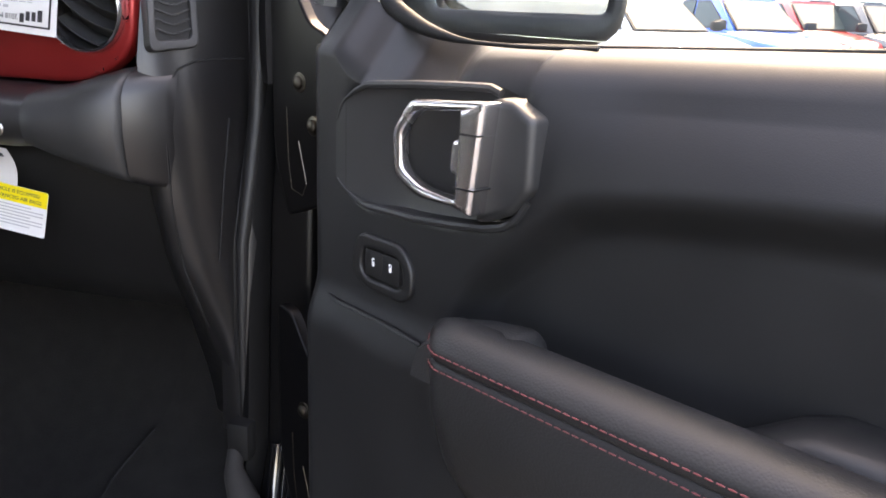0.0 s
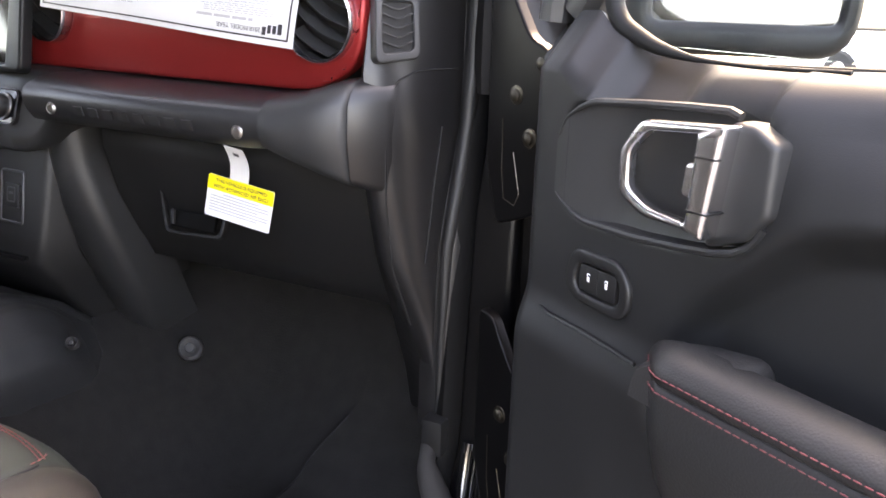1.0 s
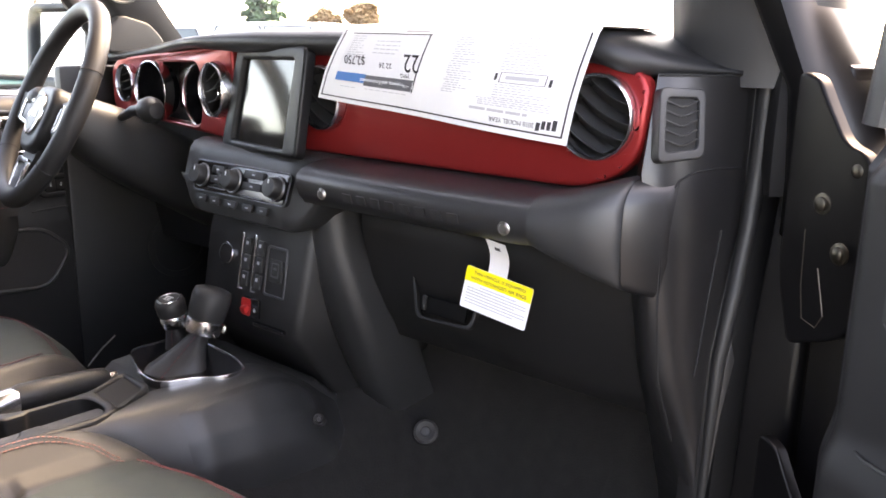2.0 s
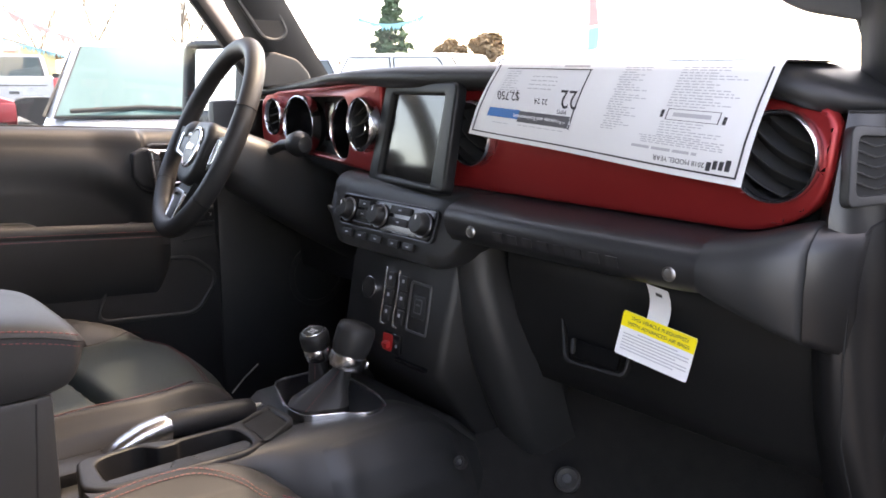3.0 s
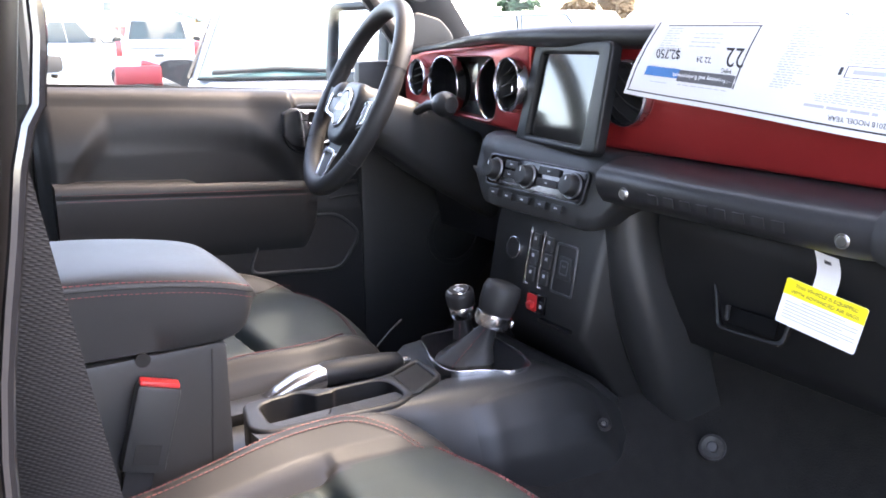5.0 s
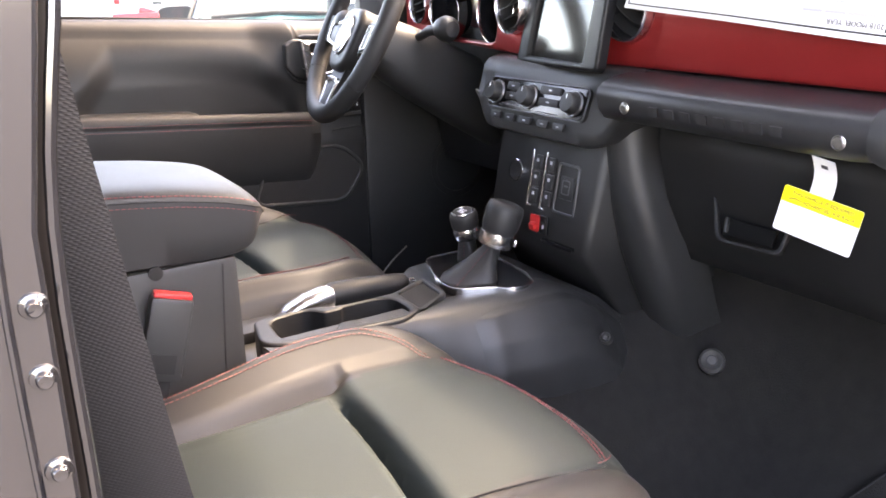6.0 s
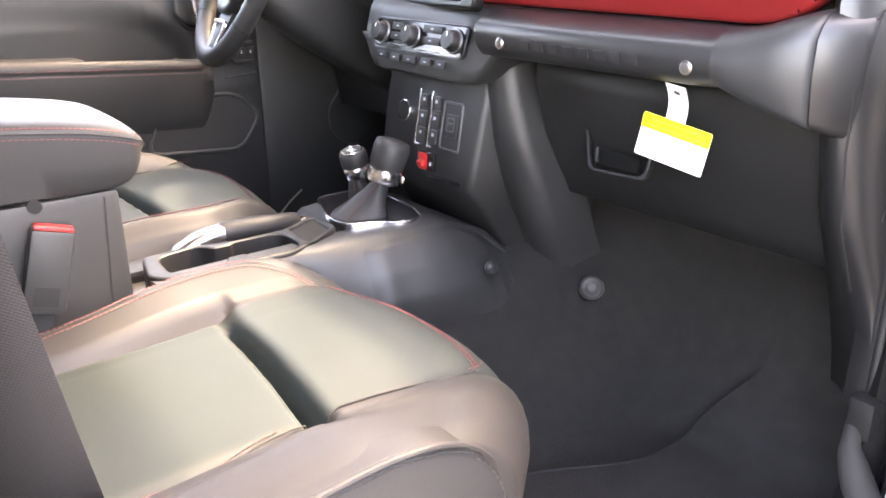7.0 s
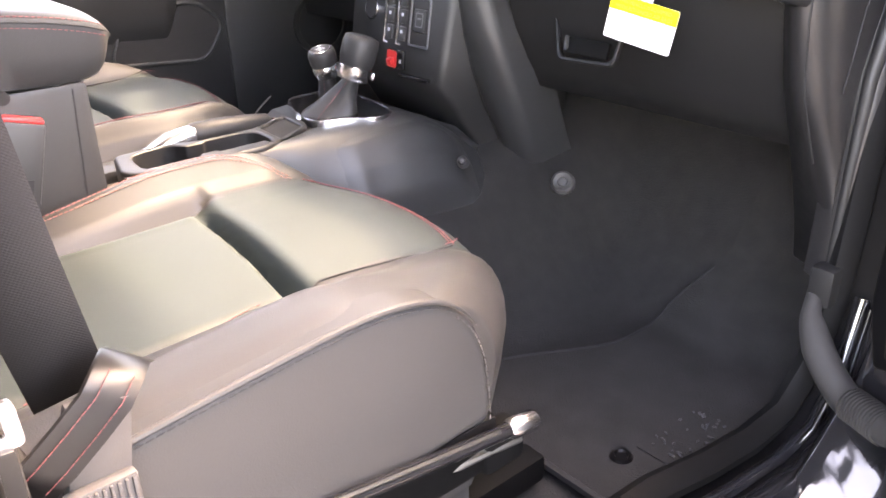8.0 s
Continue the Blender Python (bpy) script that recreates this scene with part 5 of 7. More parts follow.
def build_hinges():
    for z in (1.20, 0.85):
        th = thing("door_hinge", (0.82, -0.06, z - 0.05), "black painted door hinge with zinc bolts", "hinge", "door hinges", "structure")
        leaf = rounded([(-0.058, 0.165), (-0.034, 0.160), (-0.020, 0.138), (0.003, 0.106), (0.028, 0.100), (0.043, 0.055), (0.043, -0.005), (0.028, -0.060), (-0.037, -0.085), (-0.058, -0.02)], [0.01, 0.01, 0.02, 0.02, 0.012, 0.02, 0.03, 0.02, 0.01, 0.02])
        part("leaf", plate(leaf, 0.012, bevel=0.003), HINGE_BLACK, th, m=frame_of((0.82, -0.056, z + 0.0), (math.cos(radians(-28)), math.sin(radians(-28)), 0), (0, 0, 1)), angle=50)
        for c in ((0.833, -0.074, z + 0.015), (0.808, -0.050, z + 0.052), (0.838, -0.062, z + 0.085)):
            bm = lathe([(0, 0.005), (0.004, 0.005), (0.006, 0.0035), (0.0065, 0.001), (0.0095, 0.0005), (0.010, -0.001)], 14)
            part("bolt", bm, DULL_STEEL, th, "dull zinc bolt", m=Matrix.Translation(c) @ pose(0, 0, 0, 90, 0, -28))
        part("spring_wire", tube([(0.800, -0.062, z + 0.03), (0.803, -0.066, z - 0.02), (0.808, -0.070, z - 0.048), (0.822, -0.077, z - 0.052), (0.828, -0.08, z - 0.040), (0.818, -0.075, z + 0.0)], 0.0006, 5), DULL_STEEL, th, "bent wire clip")
    st = thing("wiring_sleeve", (0.76, -0.06, 0.78), "black rubber wiring sleeve between body and door", "sleeve")
    part("sleeve", tube(smoothed([(0.690, 0.024, 0.822), (0.702, -0.016, 0.795), (0.712, -0.028, 0.780), (0.737, -0.045, 0.754), (0.777, -0.065, 0.732), (0.812, -0.085, 0.735), (0.834, -0.10, 0.742), (0.879, -0.13, 0.765)], 3), [0.0105] * 4 + [0.012, 0.0135, 0.015, 0.0165] + [0.018] * 14, 16), DUSTY_RUBBER, st)
    for k in range(12):
        a = Vector((0.787, -0.0705, 0.7325)).lerp(Vector((0.834, -0.10, 0.742)), k / 11)
        part("bellows_ring", tube([a, a + Vector((0.0018, -0.0011, 0.0003))], 0.0202, 16), DUSTY_RUBBER, st)


build_hinges()


# ---------- seats ----------
SEAT_EDGE = [(-0.88, 0.934), (-0.82, 0.943), (-0.755, 0.951), (-0.69, 0.958), (-0.60, 0.966), (-0.55, 0.965), (-0.514, 0.957), (-0.488, 0.942), (-0.468, 0.918), (-0.456, 0.887), (-0.450, 0.84), (-0.450, 0.816)]


SEAT_EDGE = smoothed(SEAT_EDGE, 4)


def edge_z(y):
    for (a, b), (c, d) in zip(SEAT_EDGE, SEAT_EDGE[1:]):
        if y <= c:
            return b + (d - b) * max(0.0, (y - a)) / max(1e-6, c - a)
    return SEAT_EDGE[-1][1]


def seat_top(a, y):
    """Height of the cushion over a (0 the seat's middle, + towards its door) and y from the nose backwards."""
    z = 0.903
    z += (edge_z(min(y, -0.56)) * (1 - smooth01(-0.60, -0.44, y)) + 0.940 * smooth01(-0.60, -0.44, y) - 0.900) * smooth01(0.105, 0.19, a) - 0.003 * smooth01(0.215, 0.256, a)
    side = (0.024 * min(1.0, max(0.0, (-a - 0.170) / 0.057)) + 0.024 * smooth01(0.165, 0.182, -a)) * (0.50 + 0.50 * smooth01(-0.76, -0.54, y))
    z -= 0.016 * smooth01(0.225, 0.25, -a)
    z += 0.008 * math.cos(a / 0.13 * math.pi / 2) if abs(a) < 0.13 else 0
    yg = -0.540 - 0.11 * a
    lift = 0.018 * smooth01(yg - 0.003, yg + 0.022, y) * smooth01(0.20, 0.12, a)
    z += 0.5 * (side + lift + math.sqrt((side - lift) ** 2 + 0.005 ** 2)) - 0.0025
    g = math.exp(-((y - yg) / 0.0062) ** 2) * smooth01(-0.172, -0.115, a) * smooth01(0.165, 0.135, a)
    z -= 0.034 * g * (0.25 + 0.75 * smooth01(-0.165, -0.10, a)) * (0.4 + 0.6 * smooth01(0.16, 0.11, a))
    z += 0.012 * smooth01(yg - 0.003, yg - 0.014, y) * smooth01(0.17, 0.14, abs(a)) if y < yg else 0
    for c in (-0.172, 0.106):
        if y < yg + 0.02:
            z -= 0.007 * math.exp(-((a - c) / 0.005) ** 2)
    return z


def nose_y(a):
    return -0.303 - (0.152 * (a / 0.26) ** 2.7 if a > 0 else 0.075 * (-a / 0.26) ** 3)


def build_seat(name, label, x0, dy, s, ridge=ORANGE_THREAD, red=RED_THREAD):
    th = thing(name, (x0, -0.6 + dy, 0.64), label, "car seat", "front seats")
    def P(a, y, z):
        if a < -0.1:
            a -= 0.022 * math.exp(-((y + 0.50) / 0.10) ** 2) * smooth01(0.1, 0.22, -a)
        return Vector((x0 + s * a, y + dy, z))
    rings = []
    for a in np.linspace(-0.248, 0.252, 90):
        n = nose_y(a)
        edge = smooth01(0.215, 0.25, abs(a))
        r = 0.095
        ring = [P(a, y, seat_top(a, y) - (0.012 if a < 0 else 0.002) * edge) for y in np.linspace(-0.88, n - r, 100)]
        zt = ring[-1].z
        for k in range(1, 9):
            b = math.pi / 2 * k / 8
            ring.append(P(a, n - r + r * math.sin(b), zt - 0.085 * (1 - math.cos(b))))
        ring += [P(a, n - 0.006, zt - 0.12), P(a, n - 0.03, 0.745), P(a, -0.88, 0.745)]
        rings.append(ring)
    cu = part("cushion", loft(rings), LEATHER_INSERT, th, "grey black leather seat cushion", angle=70)
    cu.data.materials.append(LEATHER_SEAT)
    for p in cu.data.polygons:
        a = s * (p.center.x - x0)
        y = p.center.y - dy
        if a > 0.101 + 0.030 * smooth01(-0.46, -0.385, y) + 0.012 * smooth01(-0.58, -0.75, y) or a < -0.172:
            p.material_index = 1
    # outer side panel with its piping
    curve = SEAT_EDGE
    out = curve[:-1] + [(-0.452, 0.812), (-0.60, 0.800), (-0.88, 0.790)]
    bm = plate(out, 0.035, bevel=0.010)
    part("side_panel", bm, LEATHER_SEAT, th, "smooth leather side panel", m=Matrix.Translation((x0 + s * 0.256, dy, 0)) @ Matrix(((0, 0, s, 0), (1, 0, 0, 0), (0, 1, 0, 0), (0, 0, 0, 1))), angle=60)
    part("piping", tube([P(0.2555, y, z + 0.001) for y, z in curve[:33]], [0.0030] * 22 + [0.0030 - 0.00022 * k for k in range(11)], 8), LEATHER_SEAT, th, "black leather piping")
    part("side_stitching", stitches([P(0.2572, y - 0.001, z - 0.0045) for y, z in curve[:29]], 0.006, 0.0015, 0.0008), DARK_THREAD, th)
    part("front_stitching", stitches([P(0.2568, y - 0.003, z - 0.006) for y, z in curve[28:]], 0.005, 0.003, 0.0008), GREY_PLASTIC, th, "grey stitching")
    # contrast stitching: along the inner ridge, round the nose, back along the outer bolster
    def top_path(pts, off=0.0012):
        return [P(a, y, seat_top(a, y) + off) for a, y in pts]
    def nose_path(inset):
        res = []
        for a in np.linspace(-0.17, 0.107, 24):
            n = nose_y(a)
            r, b = 0.095, radians(30)
            zt = seat_top(a, n - r)
            res.append(P(a, n - r + (r + 0.001) * math.sin(b) - inset, zt - 0.085 * (1 - math.cos(b)) + 0.0015 + inset * 0.5))
        return res
    for off in (0.003, 0.011):
        left = top_path([(-0.224 + off, y) for y in np.linspace(-0.86, -0.47, 40)] + [(-0.224 + off + 0.055 * k * k, -0.47 + 0.075 * k) for k in np.linspace(0.05, 1, 10)], 0.0016)
        part("ridge_stitching", stitches(left, 0.0046, 0.0016, 0.0009), ridge, cu, "double contrast stitching")
    for inset in (0.0, 0.006):
        part("nose_stitching", stitches(nose_path(inset), 0.0046, 0.0016, 0.0009), red, cu, "red stitching")
    right = top_path(smoothed([(0.112, -0.364), (0.122, -0.373), (0.1262, -0.388), (0.118, -0.412), (0.107, -0.442), (0.097, -0.50), (0.095, -0.55), (0.098, -0.60), (0.105, -0.654), (0.110, -0.706), (0.116, -0.80)], 4))
    part("bolster_seam", tube([p + Vector((s * 0.006, 0, -0.0003)) for p in right[8:]], 0.0011, 6), DARK_THREAD, cu)
    for run in (right[3:10], right[27:]):
        part("bolster_stitching", stitches(run, 0.0046, 0.0016, 0.0008), red, cu, "red stitching")
    # backrest
    rings = []
    for k in range(12):
        t = k / 11
        z = 0.86 + 0.62 * t
        y = -0.80 - 0.22 * t + dy
        w = 0.245 - 0.05 * t ** 3
        d = 0.11 - 0.02 * t
        ring = []
        for j in range(36):
            an = 2 * math.pi * j / 36
            cx, sy = math.cos(an), math.sin(an)
            bol_ = 0.035 * smooth01(0.55, 0.9, abs(cx)) * (1 if sy > 0 else 0)
            ring.append(Vector((x0 + w * math.copysign(abs(cx) ** 0.6, cx), y + d * 0.5 * (math.copysign(abs(sy) ** 0.6, sy) - 1) + bol_, z)))
        rings.append(ring)
    part("backrest", loft(rings), LEATHER_SEAT, th, "leather seat backrest", angle=60)
    # base, rails and lever
    part("base", rbox((0.40, 0.40, 0.07), (x0, -0.64 + dy, 0.70), 0.012), PLASTIC_DARK, th)
    for sx in (-0.17, 0.19):
        part("rail", rbox((0.035, 0.56, 0.035), (x0 + s * sx, -0.60 + dy, 0.652), 0.006), PRIMER, th, "black steel seat rail")
    part("skirt", rbox((0.03, 0.42, 0.05), (x0 + s * 0.235, -0.68 + dy, 0.74), 0.010), PLASTIC, th)
    lv = part("recline_lever", tube([P(0.262, -0.66, 0.826), P(0.263, -0.55, 0.811), P(0.263, -0.43, 0.795)], 0.0075, 12), GLOSS_BLACK, th, "glossy black seat bar")
    part("lever_end", tube([P(0.263, -0.436, 0.7958), P(0.263, -0.432, 0.7952), P(0.263, -0.404, 0.7915), P(0.263, -0.401, 0.791)], [0.008, 0.0105, 0.0105, 0.009], 14), SATIN, lv, "round bar end")
    part("lever_groove", tube([P(0.2655, -0.64, 0.8288), P(0.2665, -0.55, 0.8166), P(0.2665, -0.45, 0.803)], 0.003, 6), PLASTIC_DARK, lv)
    part("side_cover", rbox((0.022, 0.36, 0.06), (x0 + s * 0.244, -0.62 + dy, 0.782), 0.008), PRIMER, th, "black plastic side cover")
    part("bracket", rbox((0.03, 0.05, 0.04), (x0 + s * 0.245, -0.435 + dy, 0.770), 0.006), PRIMER, th)
    part("slide_bar", tube([P(0.25, -0.50, 0.775), P(0.256, -0.46, 0.777), P(0.258, -0.415, 0.773)], 0.0045, 8), STEEL, th, "thin steel slide bar")
    return th


build_seat("front_seat", "grey black leather passenger seat with salmon stitching", 0.365, 0.0, 1)
build_seat("front_seat", "grey black leather driver seat behind the steering wheel", -0.365, 0.085, -1, CRIMSON_THREAD, CRIMSON_THREAD)


# ---------- centre console ----------
def build_console():
    th = thing("centre_console", (0.02, -0.4, 0.70), "black centre console with cup holders and arm rest", "console")
    rings = []
    for y, xr, zt in ((-0.90, 0.105, 0.89), (-0.58, 0.112, 0.885), (-0.40, 0.116, 0.885), (-0.29, 0.118, 0.89), (-0.25, 0.119, 0.918), (-0.18, 0.12, 0.922), (-0.10, 0.122, 0.918), (-0.05, 0.125, 0.895), (0.0, 0.13, 0.85)):
        rings.append([Vector((x, y, z)) for x, z in ((-xr - 0.03, 0.70), (-xr - 0.01, zt - 0.05), (-xr, zt - 0.012), (-xr + 0.012, zt), (xr - 0.012, zt), (xr, zt - 0.012), (xr + 0.012, zt - 0.05), (xr + 0.05, 0.70))])
    part("body", loft(rings), PLASTIC, th, "black grained plastic console body", angle=55)
    # shoulder sloping from the tray down to the carpet
    def wing(y):
        pts = ((-0.56, 0.006), (-0.44, 0.008), (-0.38, 0.014), (-0.32, 0.045), (-0.26, 0.07), (-0.18, 0.082), (-0.10, 0.085), (0.10, 0.08))
        for (a, b), (c, d) in zip(pts, pts[1:]):
            if y <= c:
                return b + (d - b) * smooth01(a, c, y)
        return 0.08
    def shoulder_section(y):
        w, d = wing(y), 0.11 * smooth01(-0.15, 0.07, y)
        return [Vector((x, y, z - d)) for x, z in ((0.06, 0.76), (0.06, 0.928), (0.100, 0.9335), (0.108 + w * 0.18, 0.928), (0.108 + w * 0.42, 0.909), (0.108 + w * 0.68, 0.882), (0.108 + w * 0.88, 0.845), (0.108 + w, 0.76))]
    part("shoulder", loft([shoulder_section(y) for y in np.linspace(-0.56, 0.08, 40)]), PLASTIC, th, "sloping console shoulder", angle=60)
    def pad_pt(u, v):
        y = -0.285 + 0.225 * u
        sec = shoulder_section(y)
        lo = 3.15 + 0.5 * (2 * u - 1) ** 4
        k = lo + (6.6 - lo) * v
        i = int(k)
        return sec[i].lerp(sec[i + 1], k - i) + Vector((0.004, 0, 0.004)) * min(1.0, 8 * min(u, 1 - u, v, 1 - v))
    part("side_pad", sheet(pad_pt, 40, 30, 0.003), PLASTIC, th, "raised soft side pad", angle=70)
    # cup holder tray
    out = rounded([(0.0010, -0.5460), (0.0740, -0.5630), (0.0960, -0.5450), (0.1090, -0.3720), (0.0640, -0.2880), (0.0480, -0.2790), (-0.0140, -0.2810), (-0.0080, -0.2960), (0.0180, -0.3460), (0.0170, -0.4300), (0.0000, -0.4700)], [0.015, 0.015, 0.015, 0.02, 0.012, 0.012, 0.006, 0.006, 0.012, 0.012, 0.012])
    well = rounded([(0.0150, -0.5300), (0.0840, -0.5360), (0.0880, -0.4640), (0.0720, -0.4570), (0.0720, -0.4330), (0.0960, -0.4260), (0.0960, -0.3560), (0.0280, -0.3560), (0.0250, -0.4280), (0.0300, -0.4330), (0.0300, -0.4570), (0.0080, -0.4720)],
                   [0.020, 0.020, 0.015, 0.004, 0.004, 0.015, 0.026, 0.026, 0.004, 0.003, 0.004, 0.012])
    slot = rounded([(0.0240, -0.3410), (0.0920, -0.3430), (0.0560, -0.2930), (0.0000, -0.2890)], 0.006)
    tr = part("cup_tray", plate(out, 0.065, [well, slot], 0.005, m=Matrix.Translation((0, 0, 0.936))), PLASTIC_DARK, th, "black cup holder tray", angle=50)
    mid = Vector((0.054, -0.442))
    rings = [[Vector((mid.x + (p[0] - mid.x) * k, mid.y + (p[1] - mid.y) * k, z)) for p in well] for k, z in ((1.002, 0.9345), (0.99, 0.915), (0.95, 0.868), (0.86, 0.862), (0.001, 0.862))]
    part("cup_well", loft(rings, cap=False), RUBBER, tr, "dark twin cup well", recalc=False, angle=50)
    for cx, cy in ((0.080, -0.472), (0.088, -0.420)):
        part("cup_finger", rbox((0.014, 0.014, 0.020), (cx, cy, 0.916), 0.004), RUBBER, tr)
    part("slot_floor", plate(slot, 0.004, m=Matrix.Translation((0, 0, 0.9325))), RUBBER, tr, "rubber lined tray")
    # parking brake
    pb = part("parking_brake", rbox((0.05, 0.30, 0.02), (-0.066, -0.43, 0.892), 0.006), PLASTIC_DARK, th, "parking brake lever")
    part("brake_grip", tube([(-0.066, -0.408, 0.9185), (-0.066, -0.402, 0.9185), (-0.066, -0.36, 0.917), (-0.066, -0.30, 0.9125), (-0.066, -0.284, 0.911), (-0.066, -0.279, 0.911)], [0.0165, 0.0185, 0.0185, 0.0170, 0.0155, 0.012], 16), LEATHER, pb, "leather brake grip", angle=50)
    part("brake_collar", loft([[Vector((x0 + w * math.copysign(abs(math.cos(a)) ** 0.7, math.cos(a)), y, z0 + h * math.copysign(abs(math.sin(a)) ** 0.7, math.sin(a)))) for a in (2 * math.pi * k / 18 for k in range(18))] for x0, y, z0, w, h in ((-0.068, -0.492, 0.896, 0.014, 0.009), (-0.067, -0.472, 0.903, 0.017, 0.014), (-0.066, -0.445, 0.912, 0.018, 0.0165), (-0.066, -0.418, 0.916, 0.0185, 0.0175), (-0.066, -0.406, 0.917, 0.0175, 0.0165))]), SATIN, pb, "silver brake lever body", angle=60)
    part("brake_button", tube([(-0.066, -0.280, 0.911), (-0.066, -0.266, 0.910)], 0.007, 12), CHROME, pb)
    # shifter plate, boot and two levers
    so = rounded([(-0.085, -0.235), (-0.012, -0.262), (0.034, -0.275), (0.066, -0.268), (0.082, -0.225), (0.108, -0.200), (0.106, -0.162), (0.060, -0.145), (-0.03, -0.138), (-0.085, -0.150)], [0.02, 0.01, 0.02, 0.02, 0.02, 0.015, 0.015, 0.02, 0.02, 0.02])
    cen = sum(so, Vector((0, 0))) / len(so)
    si = [cen + (p - cen) * 0.975 for p in so]
    sp = part("shifter_plate", plate(so, 0.012, [si], 0.0006, m=Matrix.Translation((0, 0, 0.938))), CHROME, th, "smoked chrome edged shifter surround", angle=50)
    part("plate_floor", plate(si, 0.008, m=Matrix.Translation((0, 0, 0.9365))), PIANO, sp)
    def lever(name, base, top, r0, label, knob_r, knob_h, parent, ax):
        b, t = Vector(base), Vector(top)
        rings = []
        for k in range(9):
            u = k / 8
            c = b.lerp(t, u ** 0.9)
            rr = r0 * (1 - u) ** 1.3 + 0.011
            rings.append([c + Vector((rr * (1 + 0.16 * math.sin(4 * a + 5 * u)) * math.cos(a), rr * 1.1 * (1 + 0.12 * math.cos(3 * a)) * math.sin(a), 0)) for a in (2 * math.pi * j / 24 for j in range(24))])
        bo = part("boot", loft(rings), LEATHER, parent, "pleated leather boot", angle=70)
        part("boot_stitching", stitches([b.lerp(t, u ** 0.9) + Vector((0.5, -0.86, 0)) * ((r0 * (1 - u) ** 1.3 + 0.011) * 1.12) for u in np.linspace(0, 0.9, 12)], 0.005, 0.002, 0.0008), CRIMSON_THREAD, bo, "red stitching")
        m = Matrix.Translation(t) @ Vector(ax).to_track_quat("Z", "Y").to_matrix().to_4x4()
        kn = part(name, lathe([(0.0, knob_h), (knob_r * 0.6, knob_h), (knob_r * 0.92, knob_h * 0.95), (knob_r, knob_h * 0.8), (knob_r * 0.98, knob_h * 0.45), (knob_r * 0.8, 0.008), (0.012, 0.0)], 28, m), LEATHER, parent, label, angle=60)
        part("collar", lathe([(0.011, -0.010), (knob_r * 0.86, -0.004), (knob_r * 0.95, 0.004), (knob_r * 0.93, 0.014), (knob_r * 0.8, 0.018)], 28, m), CHROME, kn, "chrome collar")
        return kn, m
    k1, m1 = lever("gear_lever", (0.026, -0.222, 0.936), (0.034, -0.183, 0.984), 0.029, "black leather gear lever knob", 0.028, 0.062, th, (0.10, 0.30, 0.95))
    part("shift_badge", rbox((0.026, 0.004, 0.011), (0.004, -0.0285, 0.006), 0.002), SATIN, k1, m=m1)
    k2, m2 = lever("transfer_lever", (-0.042, -0.178, 0.930), (-0.050, -0.176, 0.974), 0.006, "round transfer case lever knob", 0.0222, 0.040, th, (0.02, -0.22, 0.97))
    part("knob_disc", lathe([(0, 0.0406), (0.0150, 0.0406), (0.0155, 0.0400)], 24, m2), PLASTIC_DARK, k2, "dark shift pattern disc")
    part("disc_ring", lathe([(0.0150, 0.0400), (0.0153, 0.0412), (0.0170, 0.0412), (0.0175, 0.0396)], 28, m2), SATIN, k2, "silver ring")
    bm = bmesh.new()
    for x, y, w, h in ((-0.005, 0.003, 0.007, 0.002), (0.004, 0.003, 0.006, 0.002), (0.0, -0.001, 0.012, 0.0015), (-0.003, -0.005, 0.006, 0.002), (0.005, -0.005, 0.005, 0.002)):
        rbox((w, h, 0.0006), (x, y, 0.0408), 0, bm=bm)
    part("shift_marks", bm, WHITE_PRINT, k2, m=m2)
    # arm rest box and lid
    bm = rbox((0.205, 0.36, 0.196), (0.0, -0.768, 0.963), 0.008)
    bx = part("storage_box", bm, PLASTIC, th, "black console storage box")
    part("box_seam", rbox((0.0008, 0.0018, 0.15), (0.1026, -0.611, 0.98), 0, (-4, 0, 0)), PLASTIC_DARK, bx)
    # round black plug, its colour stands for the shade inside the catch hole
    part("notch_shade", tube([(0.098, -0.679, 1.0575), (0.1035, -0.679, 1.0575)], 0.0080, 14), SEAM_SHADE, bx)
    # lid: top line, crease and lower line along its length
    LID = ((-0.550, 1.108, 1.106, 1.102), (-0.553, 1.117, 1.110, 1.095), (-0.559, 1.125, 1.113, 1.083), (-0.572, 1.1335, 1.118, 1.066), (-0.595, 1.1405, 1.124, 1.060), (-0.625, 1.146, 1.130, 1.059), (-0.667, 1.152, 1.136, 1.060), (-0.741, 1.158, 1.143, 1.062), (-0.95, 1.165, 1.152, 1.064))
    def lid_ring(y, zt, zs, zb, grow=0.0):
        w = (0.1075 if y < -0.566 else 0.1075 - 0.012 * smooth01(-0.566, -0.550, y)) + grow
        dome = [Vector((w * math.copysign(abs(math.cos(a)) ** 0.62, math.cos(a)), y, zs + (zt - zs + grow) * math.sin(a) ** 0.8)) for a in (math.pi * k / 20 for k in range(21))]
        return dome + [Vector((x * w, y, z)) for x, z in ((-1.0, zs - 0.004), (-0.985, (zs + zb) / 2), (-0.94, zb + 0.004), (-0.88, zb), (0.88, zb), (0.94, zb + 0.004), (0.985, (zs + zb) / 2), (1.0, zs - 0.004))]
    lid = part("arm_rest_lid", loft([lid_ring(*row) for row in smoothed(LID, 4)]), LEATHER_SEAT, th, "grey black leather arm rest lid", angle=50)
    part("lid_crease", tube([(0.1075 if y < -0.566 else 0.1075 - 0.012 * smooth01(-0.566, -0.550, y), y, zs) for y, zt, zs, zb in smoothed(LID, 4)[6:]], 0.0012, 6), DARK_THREAD, lid)
